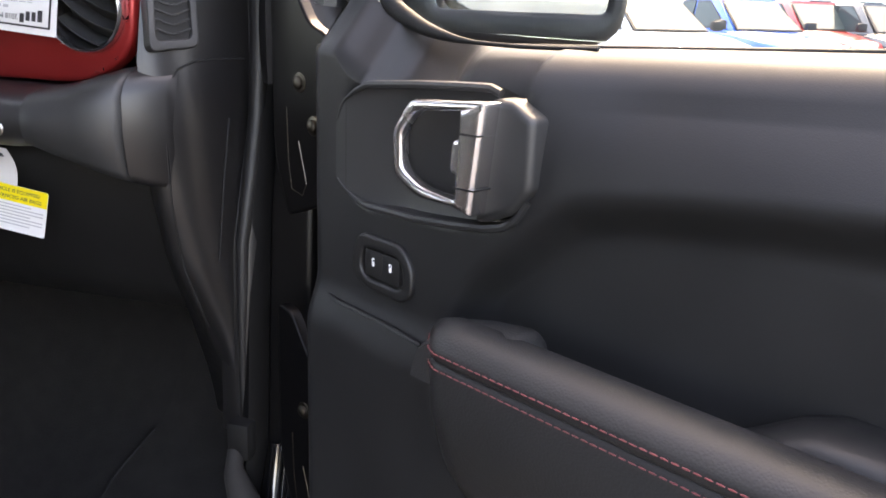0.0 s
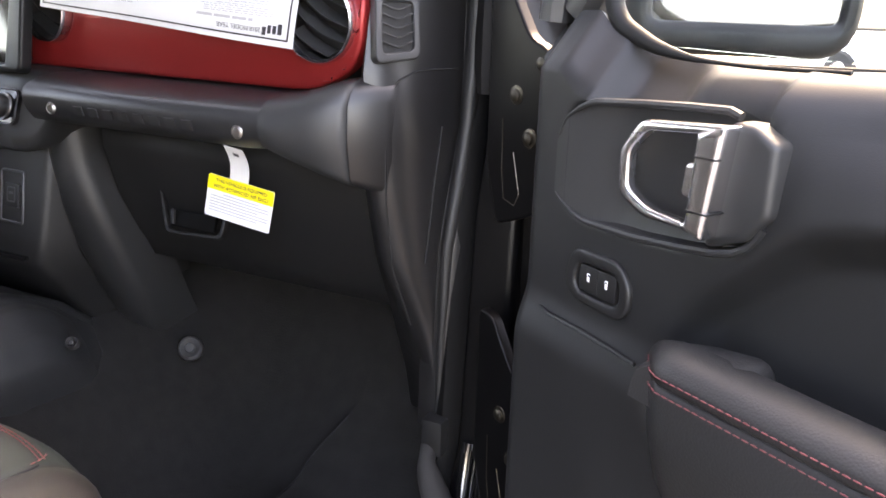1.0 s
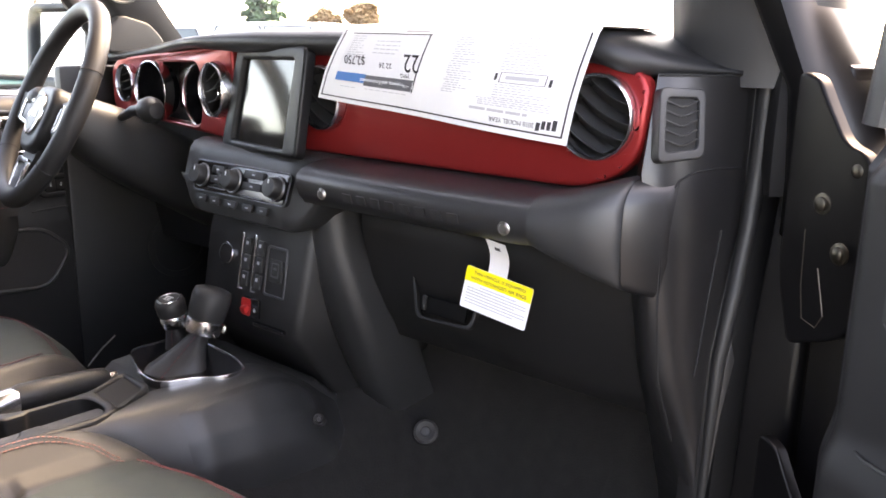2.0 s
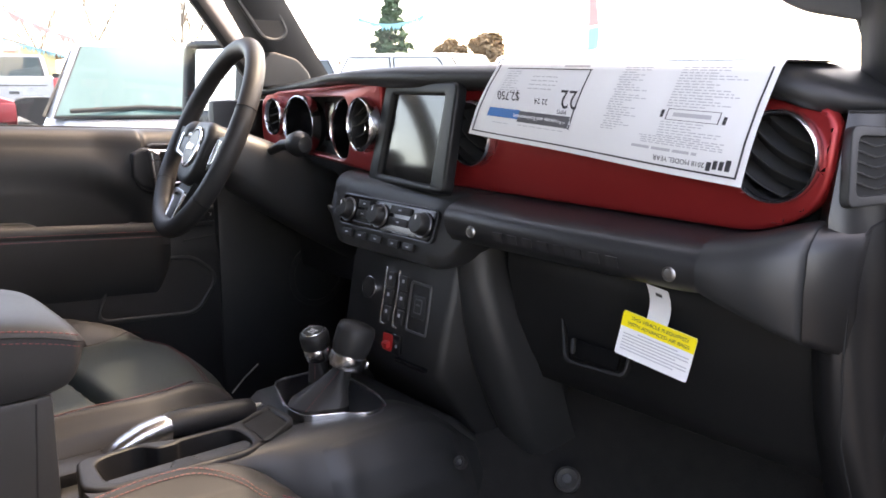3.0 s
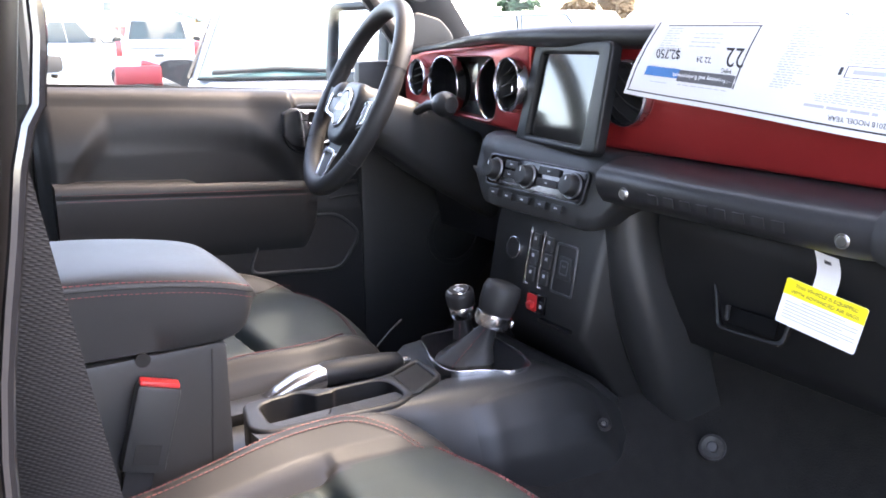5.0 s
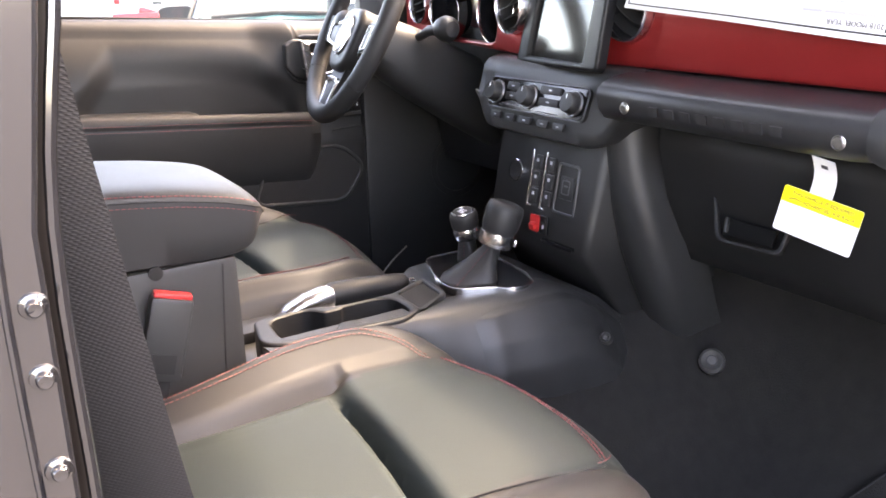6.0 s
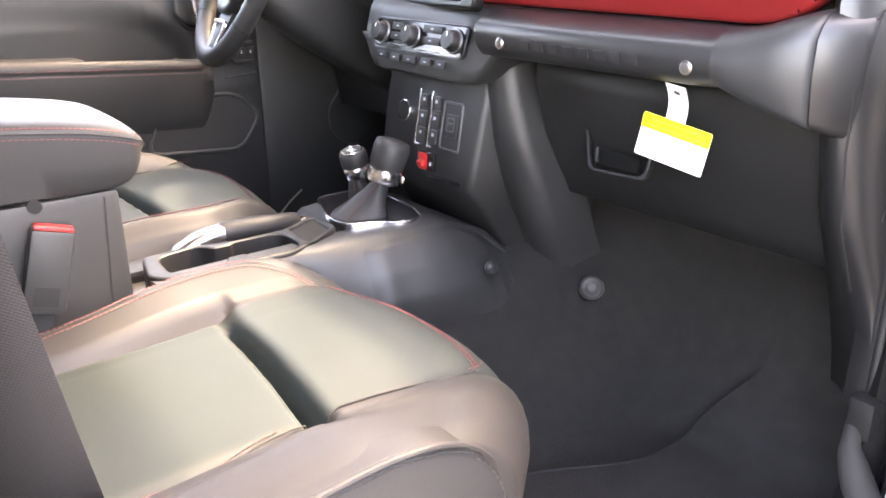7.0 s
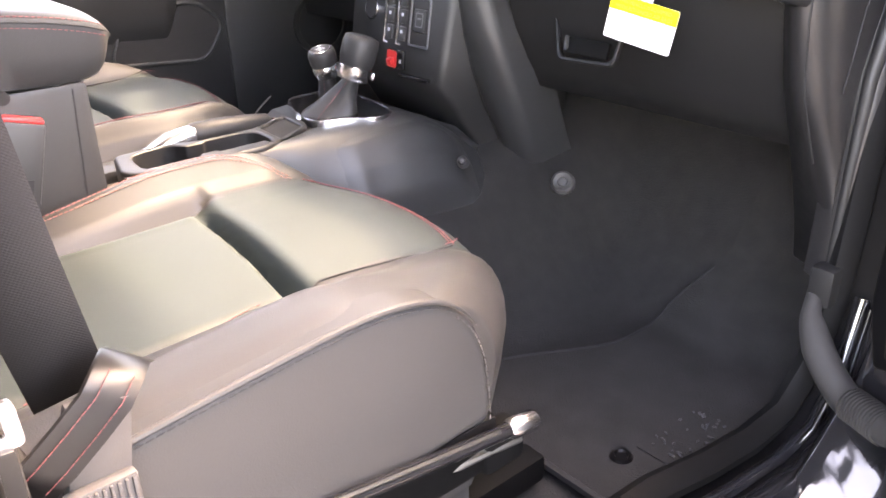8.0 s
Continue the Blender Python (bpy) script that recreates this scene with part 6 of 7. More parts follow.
    for up_by in (0.006, -0.006):
        part("lid_stitching", stitches([((0.1072 if y < -0.566 else 0.1072 - 0.012 * smooth01(-0.566, -0.550, y)) - (0.0016 if up_by > 0 else 0.0), y, zs + up_by) for y, zt, zs, zb in smoothed(LID, 4)[8:]], 0.0044, 0.0017, 0.0007), RED_THREAD, lid, "red stitching")
    return th


def build_buckle():
    th = thing("belt_buckle", (0.125, -0.67, 0.93), "black seat belt buckle with red release button", "belt buckle")
    m = frame_of((0.118, -0.681, 0.988), (0.10, 1, -0.28), (0.0, 0.27, 1))
    part("housing", rbox((0.045, 0.095, 0.022), (0, 0, 0), 0.005), PLASTIC, th, m=m)
    part("release_button", rbox((0.041, 0.007, 0.016), (0.0, 0.0490, 0.0), 0.003), RED_PLASTIC, th, "red release button", m=m)
    part("label", rbox((0.026, 0.022, 0.0008), (0.0, -0.026, 0.0115), 0), PLASTIC_DARK, th, m=m)
    part("strap", rbox((0.030, 0.07, 0.006), (-0.002, -0.075, 0), 0.002), WEBBING, th, m=m)


def build_belt():
    th = thing("seat_belt", (0.60, -0.80, 0.90), "black woven seat belt hanging from the centre post", "seat belt")
    def ribbon(pts, width, wdir, thick=0.0016):
        rings = []
        for p, wd in zip(pts, wdir):
            p, wd = Vector(p), Vector(wd).normalized() * width / 2
            n = Vector((1, 0.15, 0.2)).normalized() * thick / 2
            rings.append([p - wd - n, p + wd - n, p + wd + n, p - wd + n])
        return loft(rings)
    W = [(0.04, 1.0, 0.15)] * 6
    pts = [(0.690, -0.868, 1.56), (0.672, -0.850, 1.40), (0.650, -0.833, 1.29), (0.615, -0.812, 1.16), (0.585, -0.793, 1.05), (0.566, -0.778, 0.965)]
    part("webbing", ribbon(pts, 0.050, W), WEBBING, th, "black woven webbing", angle=80)
    pts = [(0.598, -0.745, 0.998), (0.611, -0.752, 1.006), (0.625, -0.762, 1.005), (0.634, -0.775, 0.995), (0.638, -0.794, 0.983), (0.640, -0.815, 0.969), (0.640, -0.831, 0.959)]
    across = (0.1, 0.8, -0.6)
    part("guide_loop", ribbon(pts, 0.032, [across] * 7, 0.004), GUIDE_LEATHER, th, "leather belt guide with red stitching", angle=80)
    bm = bmesh.new()
    for o in (-0.006, 0.010):
        stitches([Vector(p) + Vector(across) * o + Vector((0.003, 0, 0.0025)) for p in pts[2:]], 0.004, 0.0006, 0.00045, bm)
    part("guide_stitching", bm, CRIMSON_THREAD, th, "red stitching")
    m = frame_of((0.690, -0.858, 1.040), (0.1, 1, 0), (0.1, 0.1, 1))
    part("tongue", plate(rounded([(-0.03, -0.014), (0.03, -0.014), (0.029, 0.014), (-0.029, 0.014)], 0.005), 0.003, [rounded([(-0.022, -0.006), (0.022, -0.006), (0.022, 0.006), (-0.022, 0.006)], 0.002)], m=m), SATIN, th, "silver belt tongue")
    part("tongue_grip", rbox((0.054, 0.05, 0.010), (-0.002, -0.038, -0.002), 0.004), PLASTIC_DARK, th, m=m)
    part("anchor_cover", rbox((0.014, 0.040, 0.080), (0.629, -0.785, 0.958), 0.0065, (-10, 0, 0)), GREY_PLASTIC, th, "grey plastic anchor cover")
    strap = part("anchor_strap", rbox((0.010, 0.044, 0.070), (0.640, -0.790, 0.912), 0.004), GREY_PLASTIC, th, "grey ribbed anchor strap")
    for k in range(9):
        part("rib", rbox((0.003, 0.0024, 0.066), (0.6455, -0.8085 + 0.0046 * k, 0.912), 0.001), GREY_PLASTIC, strap)


build_console()
build_buckle()
build_belt()


# ---------- papers ----------
def build_sticker():
    th = thing("window_sticker", (0.39, -0.08, 1.30), "white printed price sheet draped upside down over the dash top", "paper sheet")
    bl, br, tr, tl = Vector((0.176, -0.080, 1.314)), Vector((0.560, -0.080, 1.283)), Vector((0.590, -0.076, 1.396)), Vector((0.222, -0.076, 1.400))
    def place(u, v):
        """u along the sheet, v from its hanging edge (0) over the lip (1) and onto the dash top (beyond)."""
        if v <= 1:
            p = bl.lerp(br, u).lerp(tl.lerp(tr, u), v)
            p.y -= 0.006 * math.sin(math.pi * v) + 0.003 * math.sin(u * 9 + 1) * (1 - v)
            return p
        p = tl.lerp(tr, u)
        a = min(1.0, (v - 1) / 0.08)
        p = p + Vector((0.0, 0.012 * a, 0.006 * math.sin(a * math.pi / 2)))
        p.y += 0.13 * max(0, v - 1.08)
        p.z += 0.002 * math.sin(u * 7)
        return p
    part("sheet", sheet(lambda u, v: place(u, v * 2.0), 40, 40, 0.0006), PAPER, th, angle=80)
    def mark(name, u0, u1, v0, v1, mat, off=0.0012):
        bm = sheet(lambda a, b: place(u0 + (u1 - u0) * a, v0 + (v1 - v0) * b) + Vector((0, -off, off * 0.3)), max(2, int(14 * (u1 - u0))), 3)
        return part(name, bm, mat, th)
    # printed border
    for u0, u1, v0, v1 in ((0.015, 0.985, 0.055, 0.072), (0.015, 0.021, 0.06, 1.0), (0.979, 0.985, 0.06, 1.0)):
        mark("border", u0, u1, v0, v1, INK)
    # fuel economy panel
    mark("panel_edge", 0.06, 0.415, 0.945, 0.957, INK)
    mark("panel_edge", 0.407, 0.412, 0.26, 0.95, INK)
    mark("panel_tint", 0.06, 0.405, 0.43, 0.94, material("pale_grey_ink", (0.66, 0.66, 0.67), 0.6, vary=0.02, bump=0), 0.0008)
    mark("blue_bar", 0.065, 0.20, 0.30, 0.42, INK_BLUE)
    mark("grey_bar", 0.20, 0.405, 0.27, 0.41, material("dark_grey_ink", (0.10, 0.10, 0.11), 0.6, vary=0.05, bump=0))
    random.seed(4)
    bm = bmesh.new()
    def line(u0, u1, v, h):
        tmp = sheet(lambda a, b: place(u0 + (u1 - u0) * a, v + h * b) + Vector((0, -0.0013, 0.0004)), 4, 1)
        merge(bm, tmp)
    def text_row(u0, u1, v, h=0.009):
        u = u0
        while u < u1 - 0.006:
            w = min(u1 - u, random.uniform(0.008, 0.026))
            line(u, u + w, v, h)
            u += w + 0.005
    for k in range(26):
        v = 0.34 + k * 0.0255
        text_row(0.525 + 0.012 * random.random(), 0.575 + 0.075 * random.random(), v)
        if not 0.49 < v < 0.62:
            text_row(0.725, 0.83 + 0.10 * random.random(), v + 0.006)
    for k in range(4):
        text_row(0.66 + 0.02 * random.random(), 0.93, 0.265 + 0.021 * k)
    for k in range(9):
        text_row(0.075, 0.12 + 0.05 * random.random(), 0.66 + 0.031 * k, 0.010)
    for k in range(4):
        text_row(0.19, 0.30, 0.70 + 0.05 * k, 0.010)
    text_row(0.10, 0.17, 0.22)
    text_row(0.21, 0.39, 0.225)
    tagged(part("small_print", bm, INK_GREY, th, "fine grey print"), kind="stuff")
    for u0, u1, v0, v1 in ((0.735, 0.895, 0.50, 0.505), (0.735, 0.895, 0.60, 0.605), (0.735, 0.738, 0.50, 0.607), (0.892, 0.895, 0.50, 0.607)):
        mark("price_box", u0, u1, v0, v1, INK)
    mark("price_arrow", 0.716, 0.726, 0.52, 0.59, INK)
    mark("price_arrow", 0.905, 0.915, 0.50, 0.57, INK)
    mark("price_text", 0.755, 0.87, 0.535, 0.572, INK_GREY)
    # words, upside down as the sheet hangs
    def words(body, u, v, size, mat, squash=1.0):
        x = (place(u - 0.02, v) - place(u + 0.02, v)).normalized()
        m = frame_of(place(u, v) + Vector((0, -0.0016, 0)), x, (0, 0, -1))
        return lettering("lettering", body, size, m, mat, th, 0.0001, squash)
    words("22", 0.375, 0.62, 0.030, INK, 0.85)
    words("MPG", 0.365, 0.46, 0.007, INK)
    words("22 24", 0.27, 0.56, 0.009, INK)
    words("$2,750", 0.125, 0.60, 0.015, INK, 0.9)
    words("Fuel Economy and Environment", 0.295, 0.345, 0.0068, WHITE_PRINT)
    words("2018 MODEL YEAR", 0.815, 0.140, 0.0072, INK, 1.0)
    for u0, u1 in ((0.655, 0.715), (0.722, 0.782), (0.789, 0.840), (0.846, 0.862)):
        mark("product_name", u0, u1, 0.205, 0.232, INK_GREY)
    for k, (u, w) in enumerate(((0.955, 0.014), (0.937, 0.012), (0.920, 0.012), (0.903, 0.013))):
        mark("badge_shape", u - w / 2, u + w / 2, 0.11 - (0.02 if k == 3 else 0), 0.19 - (0.02 if k == 3 else 0) + (0.02 if k == 0 else 0), INK)
    mark("panel_note", 0.30, 0.40, 0.975, 1.0, INK_GREY)


def build_tag():
    th = thing("airbag_tag", (0.465, -0.07, 1.07), "white and yellow air bag notice tag hanging from the glove box", "hang tag")
    tl, tr, br, bl = Vector((0.426, -0.070, 1.131)), Vector((0.512, -0.056, 1.115)), Vector((0.506, -0.060, 1.064)), Vector((0.418, -0.074, 1.080))
    m = frame_of((tl + tr + br + bl) / 4, tr - tl, tl - bl)
    w, h = (tr - tl).length / 2, (tl - bl).length / 2
    card = rounded([(-w, -h), (w, -h), (w, h), (-w, h)], 0.003)
    part("card", plate(card, 0.0006, m=m), PAPER, th, "white printed card")
    part("header", plate(rounded([(-w, h - 0.018), (w, h - 0.018), (w, h), (-w, h)], [0, 0, 0.003, 0.003]), 0.0003, m=m @ Matrix.Translation((0, 0, 0.0008))), YELLOW, th, "yellow header")
    lettering("lettering", "THIS VEHICLE IS EQUIPPED", 0.0058, m @ Matrix.Translation((0.001, h - 0.006, 0.0013)), INK, th, 0.0001)
    lettering("lettering", "WITH ADVANCED AIR BAGS", 0.0058, m @ Matrix.Translation((0.001, h - 0.013, 0.0013)), INK, th, 0.0001)
    bm = bmesh.new()
    random.seed(8)
    for k in range(7):
        y = h - 0.0225 - 0.0036 * k
        e = w * (0.92 if k % 3 else 0.6)
        x0 = -w * 0.88 if k else -w * 0.5
        plate([(x0, y), (e, y), (e, y + 0.0014), (x0, y + 0.0014)], 0.0002, m=Matrix.Translation((0, 0, 0.0004)), bm=bm)
    tagged(part("small_print", bm, INK_GREY, th, "lines of small grey print", m=m), kind="stuff")
    top = Vector((0.480, -0.088, 1.170))
    a = m @ Vector((-0.004, h, 0.0))
    xs = (tr - tl).normalized() * 0.0125
    def strap(u, v):
        p = a.lerp(top, v)
        return p + xs * (u * 2 - 1) + Vector((0, 0.006 * math.sin(v * math.pi), 0))
    part("strap", sheet(strap, 2, 8, 0.0005), PAPER, th, "white paper loop")
    part("strap_print", sheet(lambda u, v: strap(0.35 + 0.3 * u, 0.72 + 0.1 * v) + Vector((0, -0.001, 0)), 2, 2), INK, th)


build_sticker()
build_tag()


# ---------- footwell ----------
def build_footwell():
    th = thing("floor_mat", (0.45, -0.05, 0.63), "charcoal carpet floor mat with a moulded patch", "floor mat")
    def mat_pt(u, v):
        y = -0.30 + 0.60 * v
        xl = 0.352 + 0.088 * smooth01(-0.22, 0.0, y) + 0.03 * smooth01(0.08, 0.2, y)
        x = xl + (0.668 - xl) * u
        return Vector((x, y, floor_height(x, y) + 0.014))
    part("carpet", sheet(mat_pt, 20, 24, 0.008), MAT_PILE, th)
    part("edging", tube([mat_pt(0, v) for v in np.linspace(0, 0.78, 20)], 0.0020, 6), RUBBER, th, "stitched mat edging")
    part("rear_edging", tube([mat_pt(u, 0) for u in np.linspace(0, 1, 12)], 0.006, 6), RUBBER, th, "rubber rear edge")
    random.seed(5)
    bm = bmesh.new()
    for k in range(30):
        x, y = 0.612 + 0.048 * random.random(), -0.190 + 0.105 * random.random()
        rbox((0.003 + 0.006 * random.random(), 0.0028, 0.003), (x, y, floor_height(x, y) + 0.0195), 0.0012, (0, 0, 180 * random.random()), 1, bm)
    patch = part("moulded_patch", sheet(lambda u, v: Vector((0.606 + 0.060 * u, -0.197 + 0.120 * v, floor_height(0.606 + 0.060 * u, -0.197 + 0.120 * v) + 0.0165)), 8, 12, 0.003), MAT_PILE, th, "embossed patch")
    part("embossing", bm, PLASTIC, patch)
    part("retainer", lathe([(0, 0.0015), (0.007, 0.0015), (0.009, 0.004), (0.012, 0.004), (0.014, 0.0)], 20, Matrix.Translation((0.605, -0.225, 0.635))), HINGE_BLACK, th, "round mat retainer")
    for c, r in (((0.225, 0.083, 0.795), 0.019), ((0.188, -0.10, 0.866), 0.009)):
        k = thing("carpet_fastener", c, "round grey plastic carpet fastener", "fastener", "carpet fasteners")
        part("cap", lathe([(0, 0.007), (r * 0.35, 0.007), (r * 0.45, 0.004), (r * 0.8, 0.008), (r, 0.005), (r * 1.05, -0.004)], 24, Matrix.Translation(c) @ Vector((0.5, -0.7, 0.6)).to_track_quat("Z", "Y").to_matrix().to_4x4()), FASTENER_GREY, k)
    pl = thing("pedal_lever", (-0.30, -0.20, 0.80), "thin bright steel rod by the driver footwell", "rod")
    part("rod", tube([(-0.30, -0.198, 0.842), (-0.30, -0.172, 0.866), (-0.30, -0.146, 0.884)], 0.0016, 6), STEEL, pl)
    vs = thing("sun_visor", (0.60, 0.0, 1.46), "black sun visor folded at the windscreen post", "sun visor")
    bm = plate(rounded([(0.495, 1.475), (0.53, 1.455), (0.66, 1.43), (0.66, 1.62), (0.495, 1.62)], [0.03, 0.04, 0.02, 0.02, 0.02]), 0.02, bevel=0.006, m=at_y(0.06))
    part("pad", bm, HEADLINER, vs, angle=50)


build_footwell()


# ---------- the car lot outside ----------
WHITE_PAINT = material("white_car_paint", (0.66, 0.67, 0.68), 0.25, vary=0.03, bump=0, coat=0.6)
SILVER_PAINT = material("silver_car_paint", (0.33, 0.34, 0.36), 0.3, metal=0.4, vary=0.04, bump=0, coat=0.6)
BLUE_PAINT = material("blue_car_paint", (0.03, 0.14, 0.55), 0.25, vary=0.05, bump=0, coat=0.8)
RED_PAINT = material("red_car_paint", (0.42, 0.03, 0.03), 0.25, vary=0.05, bump=0, coat=0.8)
MAROON_PAINT = material("maroon_paint", (0.22, 0.025, 0.03), 0.4, vary=0.1, bump=0)
DARK_PAINT = material("charcoal_car_paint", (0.04, 0.042, 0.045), 0.25, vary=0.05, bump=0, coat=0.8)
CAR_GLASS = material("car_window_glass", (0.035, 0.05, 0.052), 0.08, vary=0.1, bump=0, spec=0.22)
# pale base colour paints the sky's reflection onto these windows
SKY_PALE_GLASS = material("sky_reflection_glass", (0.56, 0.58, 0.58), 0.1, vary=0.1, bump=0, spec=0.3)
TEAL_GLASS = material("tinted_windscreen", (0.065, 0.118, 0.114), 0.15, vary=0.12, scale=1.5, bump=0, spec=0.25)
TAIL_RED = material("tail_light_red", (0.6, 0.03, 0.03), 0.2, vary=0.05, bump=0)
LAMP_CLEAR = material("head_light", (0.55, 0.57, 0.58), 0.1, vary=0.1, bump=0)
TYRE = material("tyre_rubber", (0.02, 0.02, 0.02), 0.8, bump=0)
YELLOW_SIDING = material("yellow_siding", (0.72, 0.60, 0.30), 0.7, vary=0.08, scale=2, fine=30, bump=0.2)
ROOFING = material("brown_roofing", (0.16, 0.12, 0.10), 0.85, vary=0.2, scale=3, fine=20, bump=0.3)
BARK = material("grey_bark", (0.20, 0.16, 0.13), 0.9, vary=0.3, scale=6, fine=40, bump=0.5)
NEEDLES = material("evergreen_needles", (0.06, 0.11, 0.055), 0.8, vary=0.4, scale=2, bump=0)
BROWN_LEAVES = material("dry_brown_leaves", (0.30, 0.19, 0.10), 0.8, vary=0.4, scale=1, bump=0)
PENNANT_BLUE = material("blue_pennant", (0.20, 0.52, 0.60), 0.6, vary=0.1, bump=0)
PENNANT_RED = material("red_pennant", (0.55, 0.27, 0.25), 0.6, vary=0.1, bump=0)
WHITE_WALL = material("white_siding", (0.72, 0.71, 0.68), 0.7, vary=0.06, scale=1, fine=20, bump=0.2)


def spot(az, d):
    return Vector((0.97 + d * math.sin(radians(az)), -0.81 + d * math.cos(radians(az)), 0))


def facing(az, turn=0):
    """Heading of a car that looks back at the viewer from that bearing."""
    return math.degrees(math.atan2(-math.cos(radians(az)), -math.sin(radians(az)))) + turn


# lower body stations: x, half width, low z, high z;  greenhouse: base front x, top front x, top rear x, base rear x, base z, top z
STYLES = {
    "sedan": (4.6, 0.90, ((2.30, .62, .38, .62), (2.15, .78, .30, .74), (1.5, .88, .25, .86), (0.9, .90, .24, .93), (-0.9, .90, .24, .95), (-1.7, .88, .26, .98), (-2.15, .80, .32, .94), (-2.3, .66, .42, .84)), (0.95, 0.2, -0.95, -1.65, 0.93, 1.45)),
    "suv": (4.6, 0.94, ((2.30, .66, .45, .75), (2.15, .82, .36, .92), (1.5, .93, .30, 1.02), (0.9, .94, .30, 1.06), (-1.0, .94, .30, 1.08), (-2.0, .93, .32, 1.08), (-2.22, .88, .40, 1.04), (-2.3, .80, .48, .95)), (1.0, 0.35, -1.85, -2.2, 1.05, 1.74)),
    "van": (5.0, 0.99, ((2.50, .72, .42, .72), (2.35, .86, .32, .88), (1.9, .97, .28, 1.0), (1.45, .99, .27, 1.05), (-1.2, .99, .27, 1.06), (-2.2, .98, .30, 1.06), (-2.45, .92, .38, 1.02), (-2.5, .84, .48, .95)), (1.95, 0.85, -2.15, -2.42, 1.01, 1.66)),
    "pickup": (5.6, 1.0, ((2.8, .78, .55, .95), (2.6, .94, .45, 1.10), (1.9, 1.0, .40, 1.17), (1.2, 1.0, .40, 1.2), (-0.5, 1.0, .40, 1.24), (-0.9, 1.0, .42, 1.30), (-2.6, 1.02, .48, 1.34), (-2.8, 1.0, .55, 1.33)), (1.15, 0.55, -0.55, -0.8, 1.24, 1.84)),
}


def parked_car(label, az, d, turn, paint, style, glass=CAR_GLASS, away=False, category="car", side=None):
    side = side or CAR_GLASS
    L, W, stations, (bf, tf, tr, br, zb, zt) = STYLES[style]
    p = spot(az, d)
    m = pose(p.x, p.y, 0, 0, 0, facing(az, turn) + (180 if away else 0))
    th = thing("parked_" + ("truck" if style == "pickup" else "van" if style == "van" else "car"), p, label, category, "parked vehicles")
    rings = []
    for x, w, lo, hi in stations:
        rings.append([Vector((x, s * w * k, lo + (hi - lo) * f)) for s, k, f in ((-1, .9, 0), (-1, 1, .2), (-1, 1, .62), (-1, .95, .9), (-1, .82, 1), (1, .82, 1), (1, .95, .9), (1, 1, .62), (1, 1, .2), (1, .9, 0))])
    part("body", loft(rings), paint, th, "painted car body", m=m, angle=40)
    w0, w1 = W * (1.02 if style == "van" else 0.90), W * 0.76
    def ring(z, k):
        a, b = bf + (tf - bf) * k, br + (tr - br) * k
        w = w0 + (w1 - w0) * k
        return [Vector((a, -w * .94, z)), Vector((a, w * .94, z)), Vector((a - .18, w, z)), Vector((b + .12, w, z)), Vector((b, w * .9, z)), Vector((b, -w * .9, z)), Vector((b + .12, -w, z)), Vector((a - .18, -w, z))]
    top = [Vector((v.x * 0.97 + (tf + tr) * 0.015, v.y * 0.9, zt + 0.05)) for v in ring(zt, 1)]
    part("roof", loft([ring(zb - 0.06, 0), ring(zt, 1), top]), paint, th, "painted cabin and roof", m=m, angle=30)
    def pane(name, quad, mat, label=""):
        c = sum(quad, Vector()) / 4
        n = (quad[1] - quad[0]).cross(quad[3] - quad[0]).normalized()
        if n.dot(c - Vector((0, 0, 1.2))) < 0:
            n = -n
        k = 0.945 if style == "van" else 0.9
        q = [c + (v - c) * k + n * 0.012 for v in quad]
        e = [c + (v - c) * (k * 0.25 + 0.73) + n * 0.006 for v in quad]
        w = part(name, loft([[v - n * 0.02 for v in q], q]), mat, th, label, m=m)
        part("trim", loft([[v - n * 0.02 for v in e], e]), TYRE, w, "black window surround", m=m)
    A, B = ring(zb, 0), ring(zt, 1)
    pane("windscreen", [A[0], A[1], B[1], B[0]], glass, "sky reflecting windscreen")
    pane("rear_window", [A[4], A[5], B[5], B[4]], CAR_GLASS)
    for i, j in ((2, 3), (6, 7)):
        mid0, mid1 = A[i].lerp(A[j], 0.5), B[i].lerp(B[j], 0.5)
        pane("side_window", [A[i], mid0, mid1, B[i]], side)
        pane("side_window", [mid0, A[j], B[j], mid1], side)
    for sx in (L * 0.30, -L * 0.29):
        for sy in (-1, 1):
            mw = m @ Matrix.Translation((sx, sy * (W - 0.10), 0.34)) @ pose(0, 0, 0, 90, 0, 0)
            wh = part("wheel", lathe([(0.20, -0.11), (0.31, -0.11), (0.34, -0.07), (0.34, 0.07), (0.31, 0.11), (0.20, 0.11)], 24, mw), TYRE, th, "black tyre")
            part("rim", lathe([(0.0, 0.09 * -sy), (0.09, 0.10 * -sy), (0.20, 0.085 * -sy)], 18, mw), SATIN, wh, "silver rim")
    f = stations[1]
    for sy in (-1, 1):
        part("headlight", rbox((0.16, 0.34, 0.15), (f[0] - 0.01, sy * f[1] * 0.74, f[2] + (f[3] - f[2]) * 0.72), 0.04), LAMP_CLEAR, th, "clear headlight", m=m)
        r = stations[-2]
        tall = 0.36 if style == "pickup" else 0.2
        part("tail_light", rbox((0.10, 0.15, tall), (r[0] - 0.17 if style == "pickup" else r[0] - 0.06, sy * r[1] * 0.92, r[3] - tall * 0.62), 0.03), TAIL_RED, th, "red tail light", m=m)
        if style != "van":
            part("wing_mirror", rbox((0.12, 0.22, 0.16), (bf - 0.15, sy * (W + 0.10), zb + 0.10), 0.05), TYRE, th, "black wing mirror", m=m)
